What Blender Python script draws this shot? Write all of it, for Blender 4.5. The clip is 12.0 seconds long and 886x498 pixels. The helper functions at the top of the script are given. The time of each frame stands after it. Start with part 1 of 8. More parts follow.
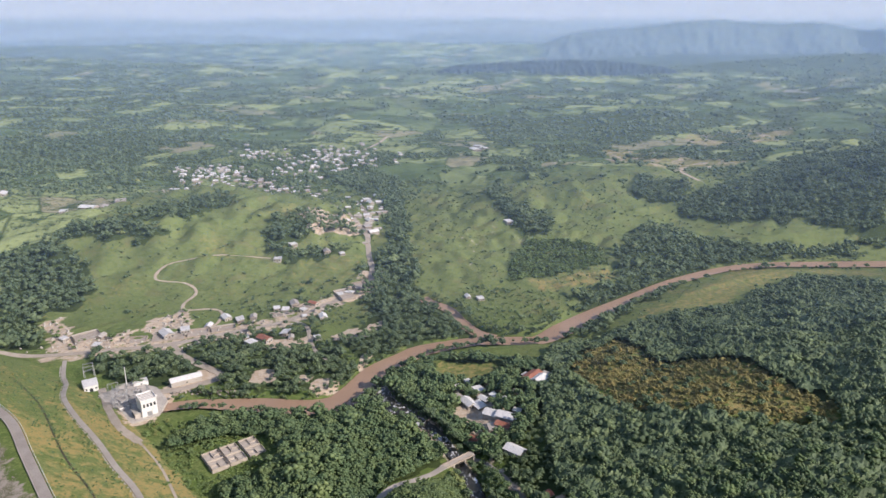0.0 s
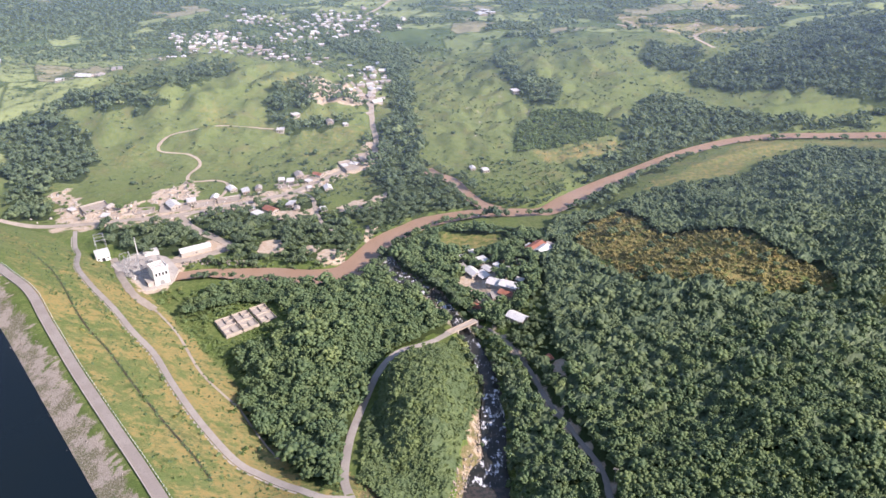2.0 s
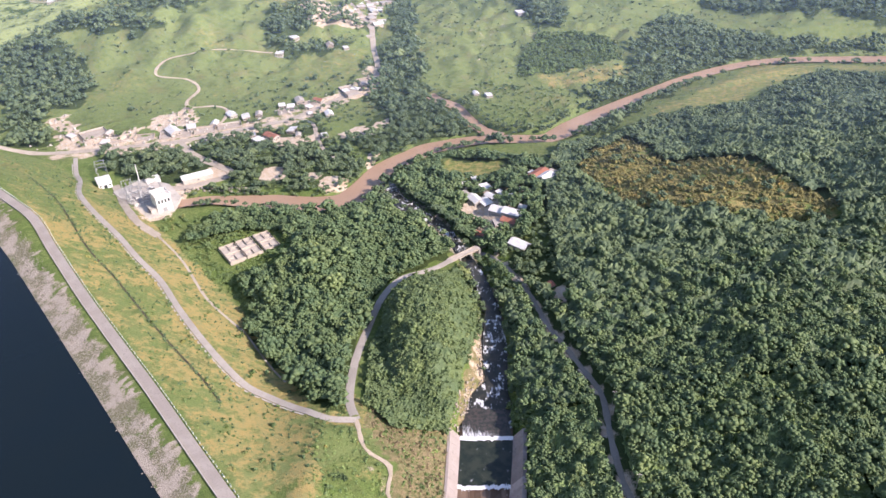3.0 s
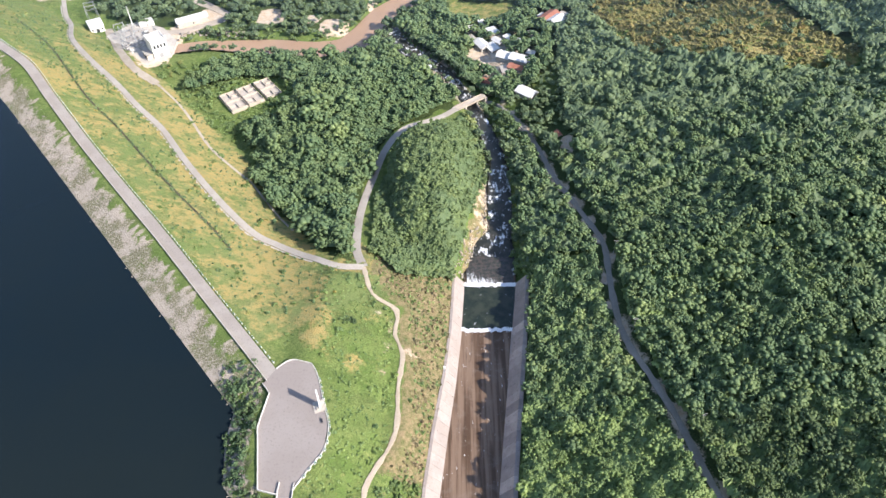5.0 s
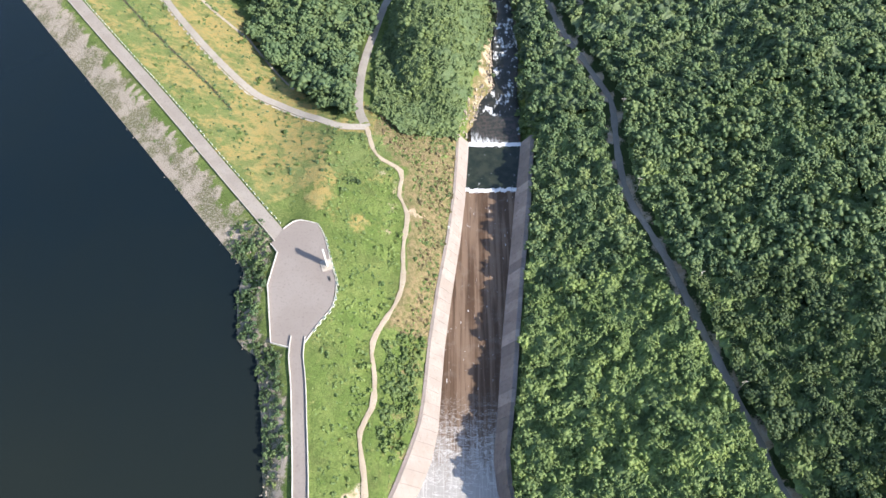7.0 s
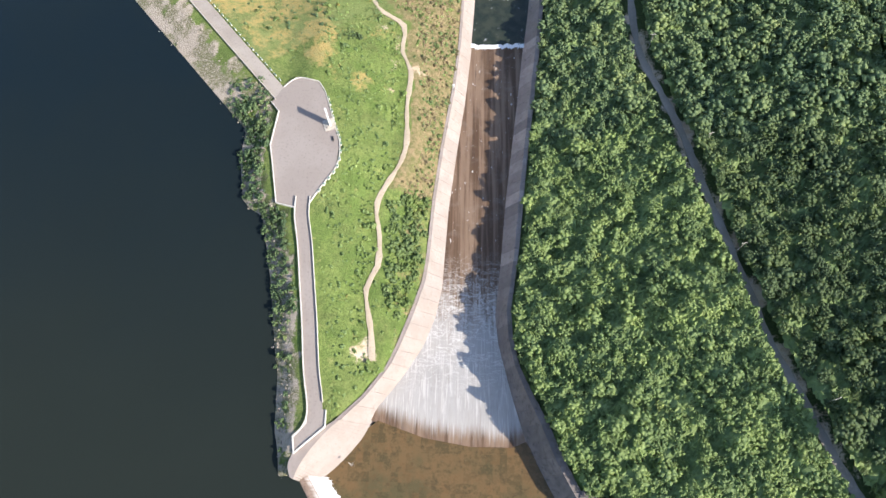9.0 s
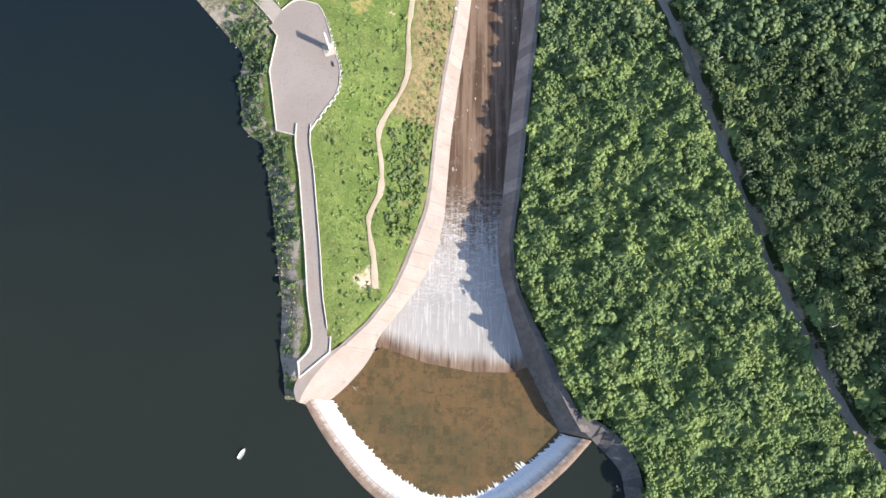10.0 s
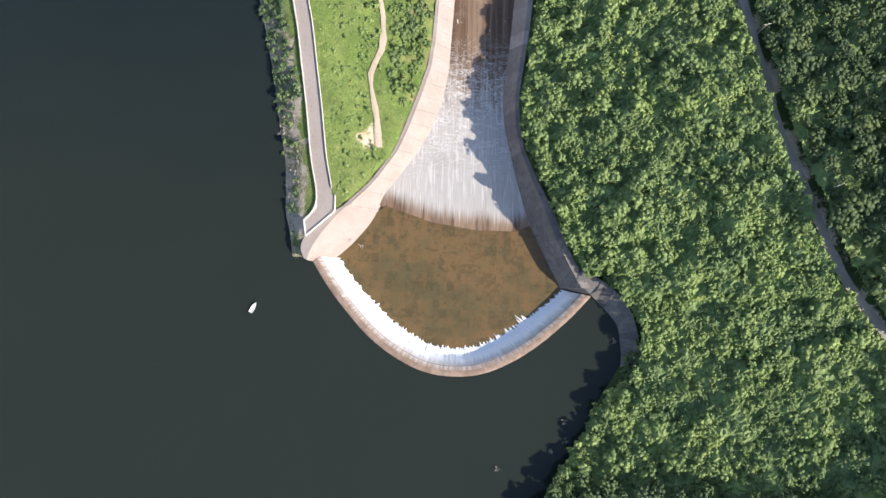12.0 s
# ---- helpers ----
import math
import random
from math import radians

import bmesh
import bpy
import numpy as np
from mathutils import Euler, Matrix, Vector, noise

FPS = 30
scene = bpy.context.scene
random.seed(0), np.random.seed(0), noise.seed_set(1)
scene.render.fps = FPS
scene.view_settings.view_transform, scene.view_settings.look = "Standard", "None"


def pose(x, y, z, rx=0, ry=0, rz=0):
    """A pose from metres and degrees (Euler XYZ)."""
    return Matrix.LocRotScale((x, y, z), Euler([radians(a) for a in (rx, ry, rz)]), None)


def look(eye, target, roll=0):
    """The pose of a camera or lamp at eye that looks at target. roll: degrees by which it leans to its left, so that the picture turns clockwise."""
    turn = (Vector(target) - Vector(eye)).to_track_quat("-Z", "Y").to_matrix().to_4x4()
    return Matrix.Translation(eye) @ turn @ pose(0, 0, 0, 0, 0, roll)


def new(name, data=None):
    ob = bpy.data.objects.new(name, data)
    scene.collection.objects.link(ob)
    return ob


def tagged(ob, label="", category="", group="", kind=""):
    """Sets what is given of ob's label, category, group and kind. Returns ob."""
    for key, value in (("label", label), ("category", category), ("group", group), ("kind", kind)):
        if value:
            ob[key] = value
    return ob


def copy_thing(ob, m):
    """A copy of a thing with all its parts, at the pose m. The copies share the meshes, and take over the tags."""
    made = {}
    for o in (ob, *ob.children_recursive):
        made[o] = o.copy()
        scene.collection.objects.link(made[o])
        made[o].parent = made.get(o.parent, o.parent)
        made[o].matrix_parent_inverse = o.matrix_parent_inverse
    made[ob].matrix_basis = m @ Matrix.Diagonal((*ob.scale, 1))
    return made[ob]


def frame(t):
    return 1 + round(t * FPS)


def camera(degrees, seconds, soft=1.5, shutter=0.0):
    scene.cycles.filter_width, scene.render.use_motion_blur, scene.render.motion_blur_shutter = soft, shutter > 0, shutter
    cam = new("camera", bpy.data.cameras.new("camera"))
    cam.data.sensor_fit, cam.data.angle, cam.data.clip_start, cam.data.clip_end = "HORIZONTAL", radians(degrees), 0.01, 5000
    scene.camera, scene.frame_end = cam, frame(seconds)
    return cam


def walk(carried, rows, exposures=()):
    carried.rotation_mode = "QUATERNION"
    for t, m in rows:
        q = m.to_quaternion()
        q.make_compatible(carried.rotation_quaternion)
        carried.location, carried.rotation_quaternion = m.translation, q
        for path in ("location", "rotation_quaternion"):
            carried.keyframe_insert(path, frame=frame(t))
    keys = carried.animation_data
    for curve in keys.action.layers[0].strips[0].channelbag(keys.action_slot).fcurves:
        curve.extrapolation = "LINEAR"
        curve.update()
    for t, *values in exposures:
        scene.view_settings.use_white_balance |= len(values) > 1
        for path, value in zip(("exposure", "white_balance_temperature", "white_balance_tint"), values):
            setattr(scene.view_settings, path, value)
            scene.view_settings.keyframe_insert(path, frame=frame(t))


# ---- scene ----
cam = camera(63.99, 12.0, 1.5)
PATH = [
    (0.0, pose(0.0, 0.0, 260.0, 72.00, -0.00, 0.00)),
    (0.5, pose(0.0, 0.0, 260.0, 69.44, 0.04, 0.09)),
    (1.0, pose(0.0, 0.0, 260.0, 67.02, 0.09, 0.17)),
    (1.5, pose(0.0, 0.0, 260.0, 64.42, 0.11, 0.27)),
    (2.0, pose(0.0, 0.0, 260.0, 61.66, 0.10, 0.37)),
    (2.5, pose(0.0, 0.0, 260.0, 58.68, 0.16, 0.50)),
    (3.0, pose(0.0, 0.0, 260.0, 55.79, 0.19, 0.56)),
    (5.0, pose(0.0, 0.0, 260.0, 43.71, 0.37, 0.94)),
    (5.5, pose(0.0, 0.0, 260.0, 40.87, 0.46, 0.98)),
    (6.0, pose(0.0, 0.0, 260.0, 37.97, 0.56, 1.01)),
    (6.5, pose(0.0, 0.0, 260.0, 35.33, 0.65, 1.00)),
    (7.0, pose(0.0, 0.0, 260.0, 32.47, 0.74, 1.01)),
    (9.0, pose(0.0, 0.0, 260.0, 21.26, 0.93, 1.38)),
    (9.5, pose(0.0, 0.0, 260.0, 18.51, 1.02, 1.40)),
    (10.0, pose(0.0, 0.0, 260.0, 15.50, 1.11, 1.44)),
    (10.5, pose(0.0, 0.0, 260.0, 12.76, 1.20, 1.46)),
    (11.0, pose(0.0, 0.0, 260.0, 9.92, 1.28, 1.49)),
    (11.5, pose(0.0, 0.0, 260.0, 7.18, 1.34, 1.55)),
    (12.0, pose(0.0, 0.0, 260.0, 4.16, 1.42, 1.56)),
]
walk(cam, PATH, exposures=((0.0, -0.03, 6350, 19), (1.0, 0.25, 6350, 23), (2.5, 0.59, 6300, 26), (3.2, 0.69, 6300, 24), (5.0, 0.86, 6200, 14), (7.0, 0.87, 6250, 12), (12.0, 0.85, 6450, 13)))

# ---- light ----
SUN = Vector((0.746, -0.377, 0.545)).normalized()
sun = new("sun", bpy.data.lights.new("sun", "SUN"))
sun.data.energy, sun.data.angle, sun.data.color = 5.0, radians(0.53), (1.0, 0.915, 0.78)
sun.matrix_world = look(SUN * 500, (0, 0, 0))
world = bpy.data.worlds.new("sky")
scene.world = world
world.use_nodes = True
wn = world.node_tree
sky = wn.nodes.new("ShaderNodeTexSky")
sky.sky_type, sky.sun_disc = "NISHITA", False
sky.sun_elevation, sky.sun_rotation = radians(33), radians(117)
sky.air_density, sky.dust_density = 1.0, 0.8
wn.nodes["Background"].inputs["Strength"].default_value = 0.135
wn.links.new(sky.outputs["Color"], wn.nodes["Background"].inputs["Color"])

# ---- materials ----


class Nodes:
    """Short hand for building a node tree."""

    def __init__(self, name):
        self.m = bpy.data.materials.new(name)
        self.m.use_nodes = True
        self.t = self.m.node_tree
        self.b = self.t.nodes["Principled BSDF"]
        self.co = self.t.nodes.new("ShaderNodeTexCoord").outputs["Object"]

    def put(self, socket, value):
        if hasattr(value, "links"):
            self.t.links.new(value, socket)
        elif isinstance(value, (tuple, list)) and len(value) == 3 and socket.type == "RGBA":
            socket.default_value = (*value, 1)
        else:
            socket.default_value = value

    def noise(self, scale, detail=4, rough=0.6, stretch=None, warp=0.0):
        n = self.t.nodes.new("ShaderNodeTexNoise")
        n.inputs["Scale"].default_value, n.inputs["Detail"].default_value, n.inputs["Roughness"].default_value = scale, detail, rough
        n.inputs["Distortion"].default_value = warp
        co = self.co
        if stretch:
            mp = self.t.nodes.new("ShaderNodeMapping")
            mp.inputs["Scale"].default_value = stretch[:3]
            if len(stretch) > 3:
                mp.inputs["Rotation"].default_value = (0, 0, stretch[3])
            self.t.links.new(co, mp.inputs["Vector"])
            co = mp.outputs["Vector"]
        self.t.links.new(co, n.inputs["Vector"])
        return n.outputs["Fac"]

    def cells(self, scale, what="Color", feature="F1"):
        n = self.t.nodes.new("ShaderNodeTexVoronoi")
        n.feature = feature
        n.inputs["Scale"].default_value = scale
        self.t.links.new(self.co, n.inputs["Vector"])
        return n.outputs[what]

    def span(self, value, a, b, lo=0.0, hi=1.0):
        n = self.t.nodes.new("ShaderNodeMapRange")
        n.interpolation_type = "SMOOTHSTEP"
        self.put(n.inputs[0], value)
        for k, v in zip((1, 2, 3, 4), (a, b, lo, hi)):
            n.inputs[k].default_value = v
        return n.outputs[0]

    def mix(self, fac, a, b, mode="MIX"):
        n = self.t.nodes.new("ShaderNodeMix")
        n.data_type, n.blend_type = "RGBA", mode
        self.put(n.inputs[0], fac)
        self.put(n.inputs[6], a)
        self.put(n.inputs[7], b)
        return n.outputs[2]

    def calc(self, op, a, b=0.0):
        n = self.t.nodes.new("ShaderNodeMath")
        n.operation = op
        self.put(n.inputs[0], a)
        self.put(n.inputs[1], b)
        return n.outputs[0]

    def attr(self, name, out="Fac"):
        n = self.t.nodes.new("ShaderNodeAttribute")
        n.attribute_name = name
        return n.outputs[out]

    def channels(self, colour):
        n = self.t.nodes.new("ShaderNodeSeparateColor")
        self.put(n.inputs[0], colour)
        return n.outputs

    def axis(self, k):
        n = self.t.nodes.new("ShaderNodeSeparateXYZ")
        self.t.links.new(self.co, n.inputs[0])
        return n.outputs[k]

    def island(self):
        return self.t.nodes.new("ShaderNodeNewGeometry").outputs["Random Per Island"]

    def each(self):
        return self.t.nodes.new("ShaderNodeObjectInfo").outputs["Random"]

    def bump(self, height, strength=0.4, distance=0.3):
        n = self.t.nodes.new("ShaderNodeBump")
        n.inputs["Strength"].default_value, n.inputs["Distance"].default_value = strength, distance
        self.put(n.inputs["Height"], height)
        self.t.links.new(n.outputs[0], self.b.inputs["Normal"])

    def done(self, colour, rough=0.9, metal=0.0, spec=0.25):
        self.put(self.b.inputs["Base Color"], colour)
        self.put(self.b.inputs["Roughness"], rough)
        self.b.inputs["Metallic"].default_value = metal
        self.b.inputs["Specular IOR Level"].default_value = spec
        return self.m


def plain(name, a, b, c, big=0.1, small=1.5, rough=0.9, bump=0.3, distance=0.1, metal=0.0, vary=0.0, spec=0.25):
    """A worn surface: two tones in large patches, a third in fine grain and stains."""
    n = Nodes(name)
    fine = n.noise(small, 6, 0.65)
    col = n.mix(n.span(n.noise(big, 3), 0.35, 0.65), a, b)
    col = n.mix(n.span(fine, 0.5, 0.75), col, c)
    if vary:
        col = n.mix(n.calc("MULTIPLY", n.each(), vary), col, c)
    if bump:
        n.bump(fine, bump, distance)
    return n.done(col, rough, metal, spec)


def leafy(name, dark, light, sere, cool, through_light=0.30):
    """Foliage: its tone changes from tree to tree, from clump to clump and leaf by leaf."""
    n = Nodes(name)
    fine = n.noise(2.6, 5, 0.75)
    tone = n.calc("ADD", n.calc("MULTIPLY", n.island(), 0.35), n.calc("MULTIPLY", n.attr("tint"), 0.55))
    tone = n.calc("ADD", tone, n.calc("MULTIPLY", n.calc("SUBTRACT", fine, 0.5), 0.95))
    col = n.mix(n.span(tone, 0.08, 0.92), dark, light)
    col = n.mix(n.calc("MULTIPLY", n.span(n.noise(0.075, 5, 0.7), 0.40, 0.60), 0.7), col, cool)
    col = n.mix(n.span(n.calc("ADD", n.attr("tint"), n.calc("MULTIPLY", n.noise(0.03, 3), 0.5)), 1.1, 1.6), col, sere)
    n.bump(fine, 0.5, 0.4)
    n.done(col, 0.6, 0, 0.4)
    tr = n.t.nodes.new("ShaderNodeBsdfTranslucent")
    n.put(tr.inputs[0], col)
    mx = n.t.nodes.new("ShaderNodeMixShader")
    mx.inputs[0].default_value = through_light
    out = n.t.nodes["Material Output"]
    n.t.links.new(n.b.outputs[0], mx.inputs[1])
    n.t.links.new(tr.outputs[0], mx.inputs[2])
    n.t.links.new(mx.outputs[0], out.inputs["Surface"])
    return n.m


def ground_material():
    n = Nodes("ground")
    cover = n.channels(n.attr("cover", "Color"))
    kind2 = n.channels(n.attr("cover_more", "Color"))
    tuft, patch, broad = n.noise(1.25, 6, 0.75), n.noise(0.11, 5, 0.6), n.noise(0.018, 4, 0.6)
    grass = n.mix(n.span(patch, 0.35, 0.65), (0.118, 0.182, 0.046), (0.205, 0.265, 0.080))
    grass = n.mix(n.span(broad, 0.45, 0.7), grass, (0.205, 0.235, 0.085))
    grass = n.mix(n.span(n.noise(0.055, 6, 0.7), 0.52, 0.68), grass, (0.110, 0.136, 0.048))
    grass = n.mix(n.span(n.noise(0.33, 8, 0.8), 0.46, 0.62), grass, (0.100, 0.146, 0.042))
    grass = n.mix(n.span(n.noise(0.24, 8, 0.8, (1, 1, 1, 0.9)), 0.56, 0.68), grass, (0.285, 0.290, 0.110))
    grass = n.mix(n.span(tuft, 0.46, 0.66), grass, (0.090, 0.125, 0.038))
    dry = n.mix(n.span(n.noise(0.3, 7, 0.75), 0.4, 0.62), (0.395, 0.292, 0.112), (0.290, 0.268, 0.112))
    dry = n.mix(n.span(tuft, 0.5, 0.75), dry, (0.19, 0.195, 0.075))
    bare = n.mix(n.span(n.noise(0.25, 6), 0.35, 0.65), (0.52, 0.40, 0.285), (0.60, 0.515, 0.41))
    bare = n.mix(n.span(tuft, 0.5, 0.8), bare, (0.30, 0.22, 0.13))
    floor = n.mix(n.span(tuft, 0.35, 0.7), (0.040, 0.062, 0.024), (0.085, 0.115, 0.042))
    stony = n.mix(n.span(n.noise(0.06, 7, 0.75), 0.45, 0.54), (0.43, 0.365, 0.30), (0.165, 0.165, 0.090))
    stony = n.mix(n.span(n.noise(1.6, 6, 0.7), 0.45, 0.65), stony, (0.46, 0.395, 0.33))
    straw = n.mix(n.span(n.noise(0.35, 7, 0.75), 0.40, 0.60), (0.275, 0.212, 0.118), (0.135, 0.140, 0.056))
    straw = n.mix(n.span(tuft, 0.5, 0.8), straw, (0.38, 0.315, 0.20))
    straw = n.mix(n.span(n.noise(0.09, 7, 0.8), 0.58, 0.68), straw, (0.150, 0.175, 0.060))
    # farm land: a patchwork of pasture, fallow and scrub
    plot = n.channels(n.cells(0.0085))
    crop = n.mix(n.span(plot[0], 0.25, 0.8), (0.115, 0.168, 0.070), (0.330, 0.385, 0.165))
    crop = n.mix(n.span(plot[1], 0.84, 0.95), crop, (0.33, 0.31, 0.19))
    crop = n.mix(n.span(n.noise(0.012, 7, 0.75), 0.50, 0.60), crop, (0.070, 0.112, 0.045))
    crop = n.mix(n.span(patch, 0.5, 0.75), crop, (0.080, 0.11, 0.042))
    edge = n.span(n.cells(0.0085, "Distance", "DISTANCE_TO_EDGE"), 0.0, 0.035, 1.0, 0.0)
    crop = n.mix(n.calc("MULTIPLY", edge, 0.8), crop, (0.05, 0.08, 0.03))
    jit = n.calc("ADD", n.calc("MULTIPLY", n.calc("SUBTRACT", patch, 0.5), 2.0), n.calc("MULTIPLY", n.calc("SUBTRACT", tuft, 0.5), 1.1))

    def mask(v, a=0.35, b=0.65):
        return n.span(n.calc("ADD", v, n.calc("MULTIPLY", jit, n.span(v, 0.0, 0.15))), a, b)

    pasture = n.mix(n.span(patch, 0.4, 0.62), (0.215, 0.252, 0.104), (0.150, 0.192, 0.072))
    pasture = n.mix(n.span(n.noise(0.03, 7, 0.75), 0.5, 0.66), pasture, (0.225, 0.208, 0.100))
    pasture = n.mix(n.span(n.noise(0.22, 7, 0.8), 0.52, 0.66), pasture, (0.080, 0.112, 0.040))
    grass = n.mix(n.calc("MULTIPLY", n.attr("cover_more", "Alpha"), 0.65), grass, pasture)
    col = n.mix(mask(kind2[2]), grass, crop)
    broken = n.calc("MULTIPLY", n.calc("SUBTRACT", n.noise(0.17, 9, 0.8), 0.5), 3.4)
    col = n.mix(n.span(n.calc("ADD", cover[0], n.calc("MULTIPLY", broken, n.span(cover[0], 0.0, 0.2))), 0.35, 0.85), col, dry)
    col = n.mix(mask(kind2[1]), col, straw)
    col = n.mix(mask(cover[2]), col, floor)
    col = n.mix(mask(kind2[0]), col, stony)
    col = n.mix(mask(cover[1], 0.22, 0.5), col, bare)
    n.bump(tuft, 0.9, 0.6)
    return n.done(col, 0.95, 0, 0.1)


GROUND = ground_material()
LEAF = leafy("broad_leaves", (0.104, 0.162, 0.071), (0.258, 0.340, 0.138), (0.38, 0.43, 0.15), (0.120, 0.198, 0.099))
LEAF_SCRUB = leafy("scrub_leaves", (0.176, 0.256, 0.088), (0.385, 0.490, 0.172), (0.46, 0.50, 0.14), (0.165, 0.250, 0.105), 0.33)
LEAF_PALE = leafy("shrub_leaves", (0.112, 0.175, 0.050), (0.225, 0.310, 0.098), (0.40, 0.32, 0.10), (0.16, 0.23, 0.10))
# greyer copy of broad_leaves; haze over the farther woods put into its colour
LEAF_HILL = leafy("hazed_hill_leaves", (0.106, 0.156, 0.078), (0.240, 0.314, 0.142), (0.38, 0.41, 0.15), (0.114, 0.174, 0.102))
# darker copy of broad_leaves; slope and cloud shade put into the leaf colour
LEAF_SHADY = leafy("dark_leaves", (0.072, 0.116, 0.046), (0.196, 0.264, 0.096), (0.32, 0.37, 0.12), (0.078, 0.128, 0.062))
LEAF_KNOLL = leafy("thicket_leaves", (0.120, 0.172, 0.068), (0.262, 0.342, 0.130), (0.36, 0.40, 0.15), (0.130, 0.196, 0.092))
LEAF_GOLD = leafy("rusty_leaves", (0.275, 0.252, 0.088), (0.48, 0.415, 0.150), (0.44, 0.30, 0.09), (0.150, 0.155, 0.065))
LEAF_STRAW = leafy("dry_brush_leaves", (0.165, 0.126, 0.070), (0.38, 0.300, 0.172), (0.42, 0.31, 0.2), (0.15, 0.15, 0.07), 0.15)
BARK = plain("bark", (0.12, 0.09, 0.06), (0.18, 0.14, 0.10), (0.07, 0.05, 0.035), 0.8, 6)
ASPHALT = plain("worn_asphalt", (0.30, 0.265, 0.235), (0.35, 0.315, 0.28), (0.23, 0.20, 0.18), 0.08, 1.2, 0.9, 0.2, 0.03)
PLAZA = plain("plaza_paving", (0.27, 0.235, 0.215), (0.30, 0.265, 0.245), (0.22, 0.19, 0.175), 0.06, 1.0, 0.9, 0.2, 0.03)
PALEROAD = plain("pale_paved_road", (0.42, 0.38, 0.335), (0.36, 0.325, 0.285), (0.28, 0.25, 0.22), 0.08, 1.2, 0.9, 0.2, 0.03)
LANE = plain("lane_gravel", (0.33, 0.30, 0.26), (0.27, 0.245, 0.21), (0.40, 0.36, 0.30), 0.06, 1.0, 0.95, 0.4, 0.06)
GRAVEL = plain("gravel_road", (0.43, 0.37, 0.305), (0.36, 0.31, 0.25), (0.50, 0.44, 0.37), 0.1, 1.2, 0.95, 0.4, 0.06)
EARTH = plain("pale_earth", (0.52, 0.435, 0.335), (0.45, 0.37, 0.28), (0.36, 0.29, 0.20), 0.15, 1.2, 0.95, 0.4, 0.06)
CONCRETE = plain("weathered_concrete", (0.56, 0.52, 0.46), (0.47, 0.43, 0.375), (0.33, 0.285, 0.24), 0.12, 0.9, 0.85, 0.25, 0.05, vary=0.35)
WHITE = plain("white_paint", (0.80, 0.79, 0.76), (0.72, 0.71, 0.68), (0.55, 0.53, 0.50), 0.3, 2.5, 0.7, 0.1, 0.02)
KERB = plain("weathered_white_paint", (0.62, 0.60, 0.56), (0.52, 0.50, 0.46), (0.38, 0.35, 0.32), 0.3, 2.0, 0.8, 0.15, 0.02)
DARK = plain("dark_ditch", (0.06, 0.055, 0.04), (0.09, 0.085, 0.05), (0.04, 0.05, 0.02), 0.2, 1.5)
STEEL = plain("galvanised_steel", (0.5, 0.5, 0.5), (0.42, 0.43, 0.44), (0.3, 0.3, 0.3), 0.5, 4, 0.5, 0.05, 0.01, 0.7)
ROOF_PALE = plain("pale_sheet_roof", (0.78, 0.77, 0.74), (0.68, 0.67, 0.65), (0.36, 0.33, 0.30), 0.25, 1.8, 0.6, 0.1, 0.03, 0.0, 0.2)
ROOF_GREY = plain("grey_sheet_roof", (0.44, 0.41, 0.37), (0.52, 0.48, 0.43), (0.3, 0.26, 0.22), 0.25, 1.8, 0.8, 0.1, 0.03, 0.0, 0.5)
ROOF_RED = plain("red_tile_roof", (0.36, 0.14, 0.09), (0.42, 0.19, 0.13), (0.25, 0.12, 0.09), 0.3, 2.5, 0.8, 0.2, 0.04, 0.0, 0.4)
PLASTER = plain("lime_plaster", (0.52, 0.48, 0.42), (0.44, 0.40, 0.35), (0.32, 0.28, 0.24), 0.3, 2.0, 0.9, 0.1, 0.02, 0.0, 0.5)
BRICKY = plain("raw_block_wall", (0.40, 0.33, 0.27), (0.46, 0.40, 0.34), (0.3, 0.26, 0.22), 0.4, 2.0, 0.9, 0.1, 0.02, 0.0, 0.5)
GLASSY = plain("dark_opening", (0.03, 0.035, 0.04), (0.04, 0.045, 0.05), (0.02, 0.02, 0.02), 0.5, 2, 0.3, 0.0)
YARDCON = plain("yard_concrete", (0.50, 0.44, 0.37), (0.42, 0.36, 0.30), (0.32, 0.26, 0.20), 0.15, 1.0, 0.9, 0.25, 0.05, 0.0, 0.5)
DARKROCK = plain("wet_bank_rock", (0.16, 0.135, 0.11), (0.11, 0.095, 0.08), (0.24, 0.205, 0.17), 0.4, 2.0, 0.8, 0.4, 0.1)
PALEROCK = plain("pale_bank_rock", (0.38, 0.33, 0.275), (0.30, 0.255, 0.205), (0.45, 0.40, 0.345), 0.4, 2.0, 0.85, 0.4, 0.1)
ROCK = plain("boulder_rock", (0.33, 0.29, 0.245), (0.25, 0.22, 0.185), (0.40, 0.36, 0.31), 0.5, 2.0, 0.9, 0.4, 0.1)


def water_material(name, deep, murk, rough, ripple, scale=0.35):
    n = Nodes(name)
    col = n.mix(n.span(n.noise(0.012, 3), 0.35, 0.65), deep, murk)
    n.bump(n.noise(scale, 5, 0.6), ripple, 0.15)
    return n.done(col, rough, 0, 0.32)




def lake_material():
    """Still water: darker and bluer along the dam, paler and greener near the weir."""
    n = Nodes("lake_water")
    y = n.calc("ADD", n.axis(1), n.calc("MULTIPLY", n.noise(0.008, 4), 90))
    col = n.mix(n.span(y, 50, 250), (0.0182, 0.0236, 0.0200), (0.0052, 0.0122, 0.0182))
    col = n.mix(n.calc("MULTIPLY", n.noise(0.03, 4), 0.35), col, (0.0130, 0.0165, 0.0125))
    n.bump(n.noise(0.35, 5, 0.6), 0.10, 0.15)
    return n.done(col, 0.12, 0, 0.20)


LAKE = lake_material()
RIVERWATER = water_material("silty_river", (0.39, 0.262, 0.178), (0.35, 0.232, 0.156), 0.35, 0.2)


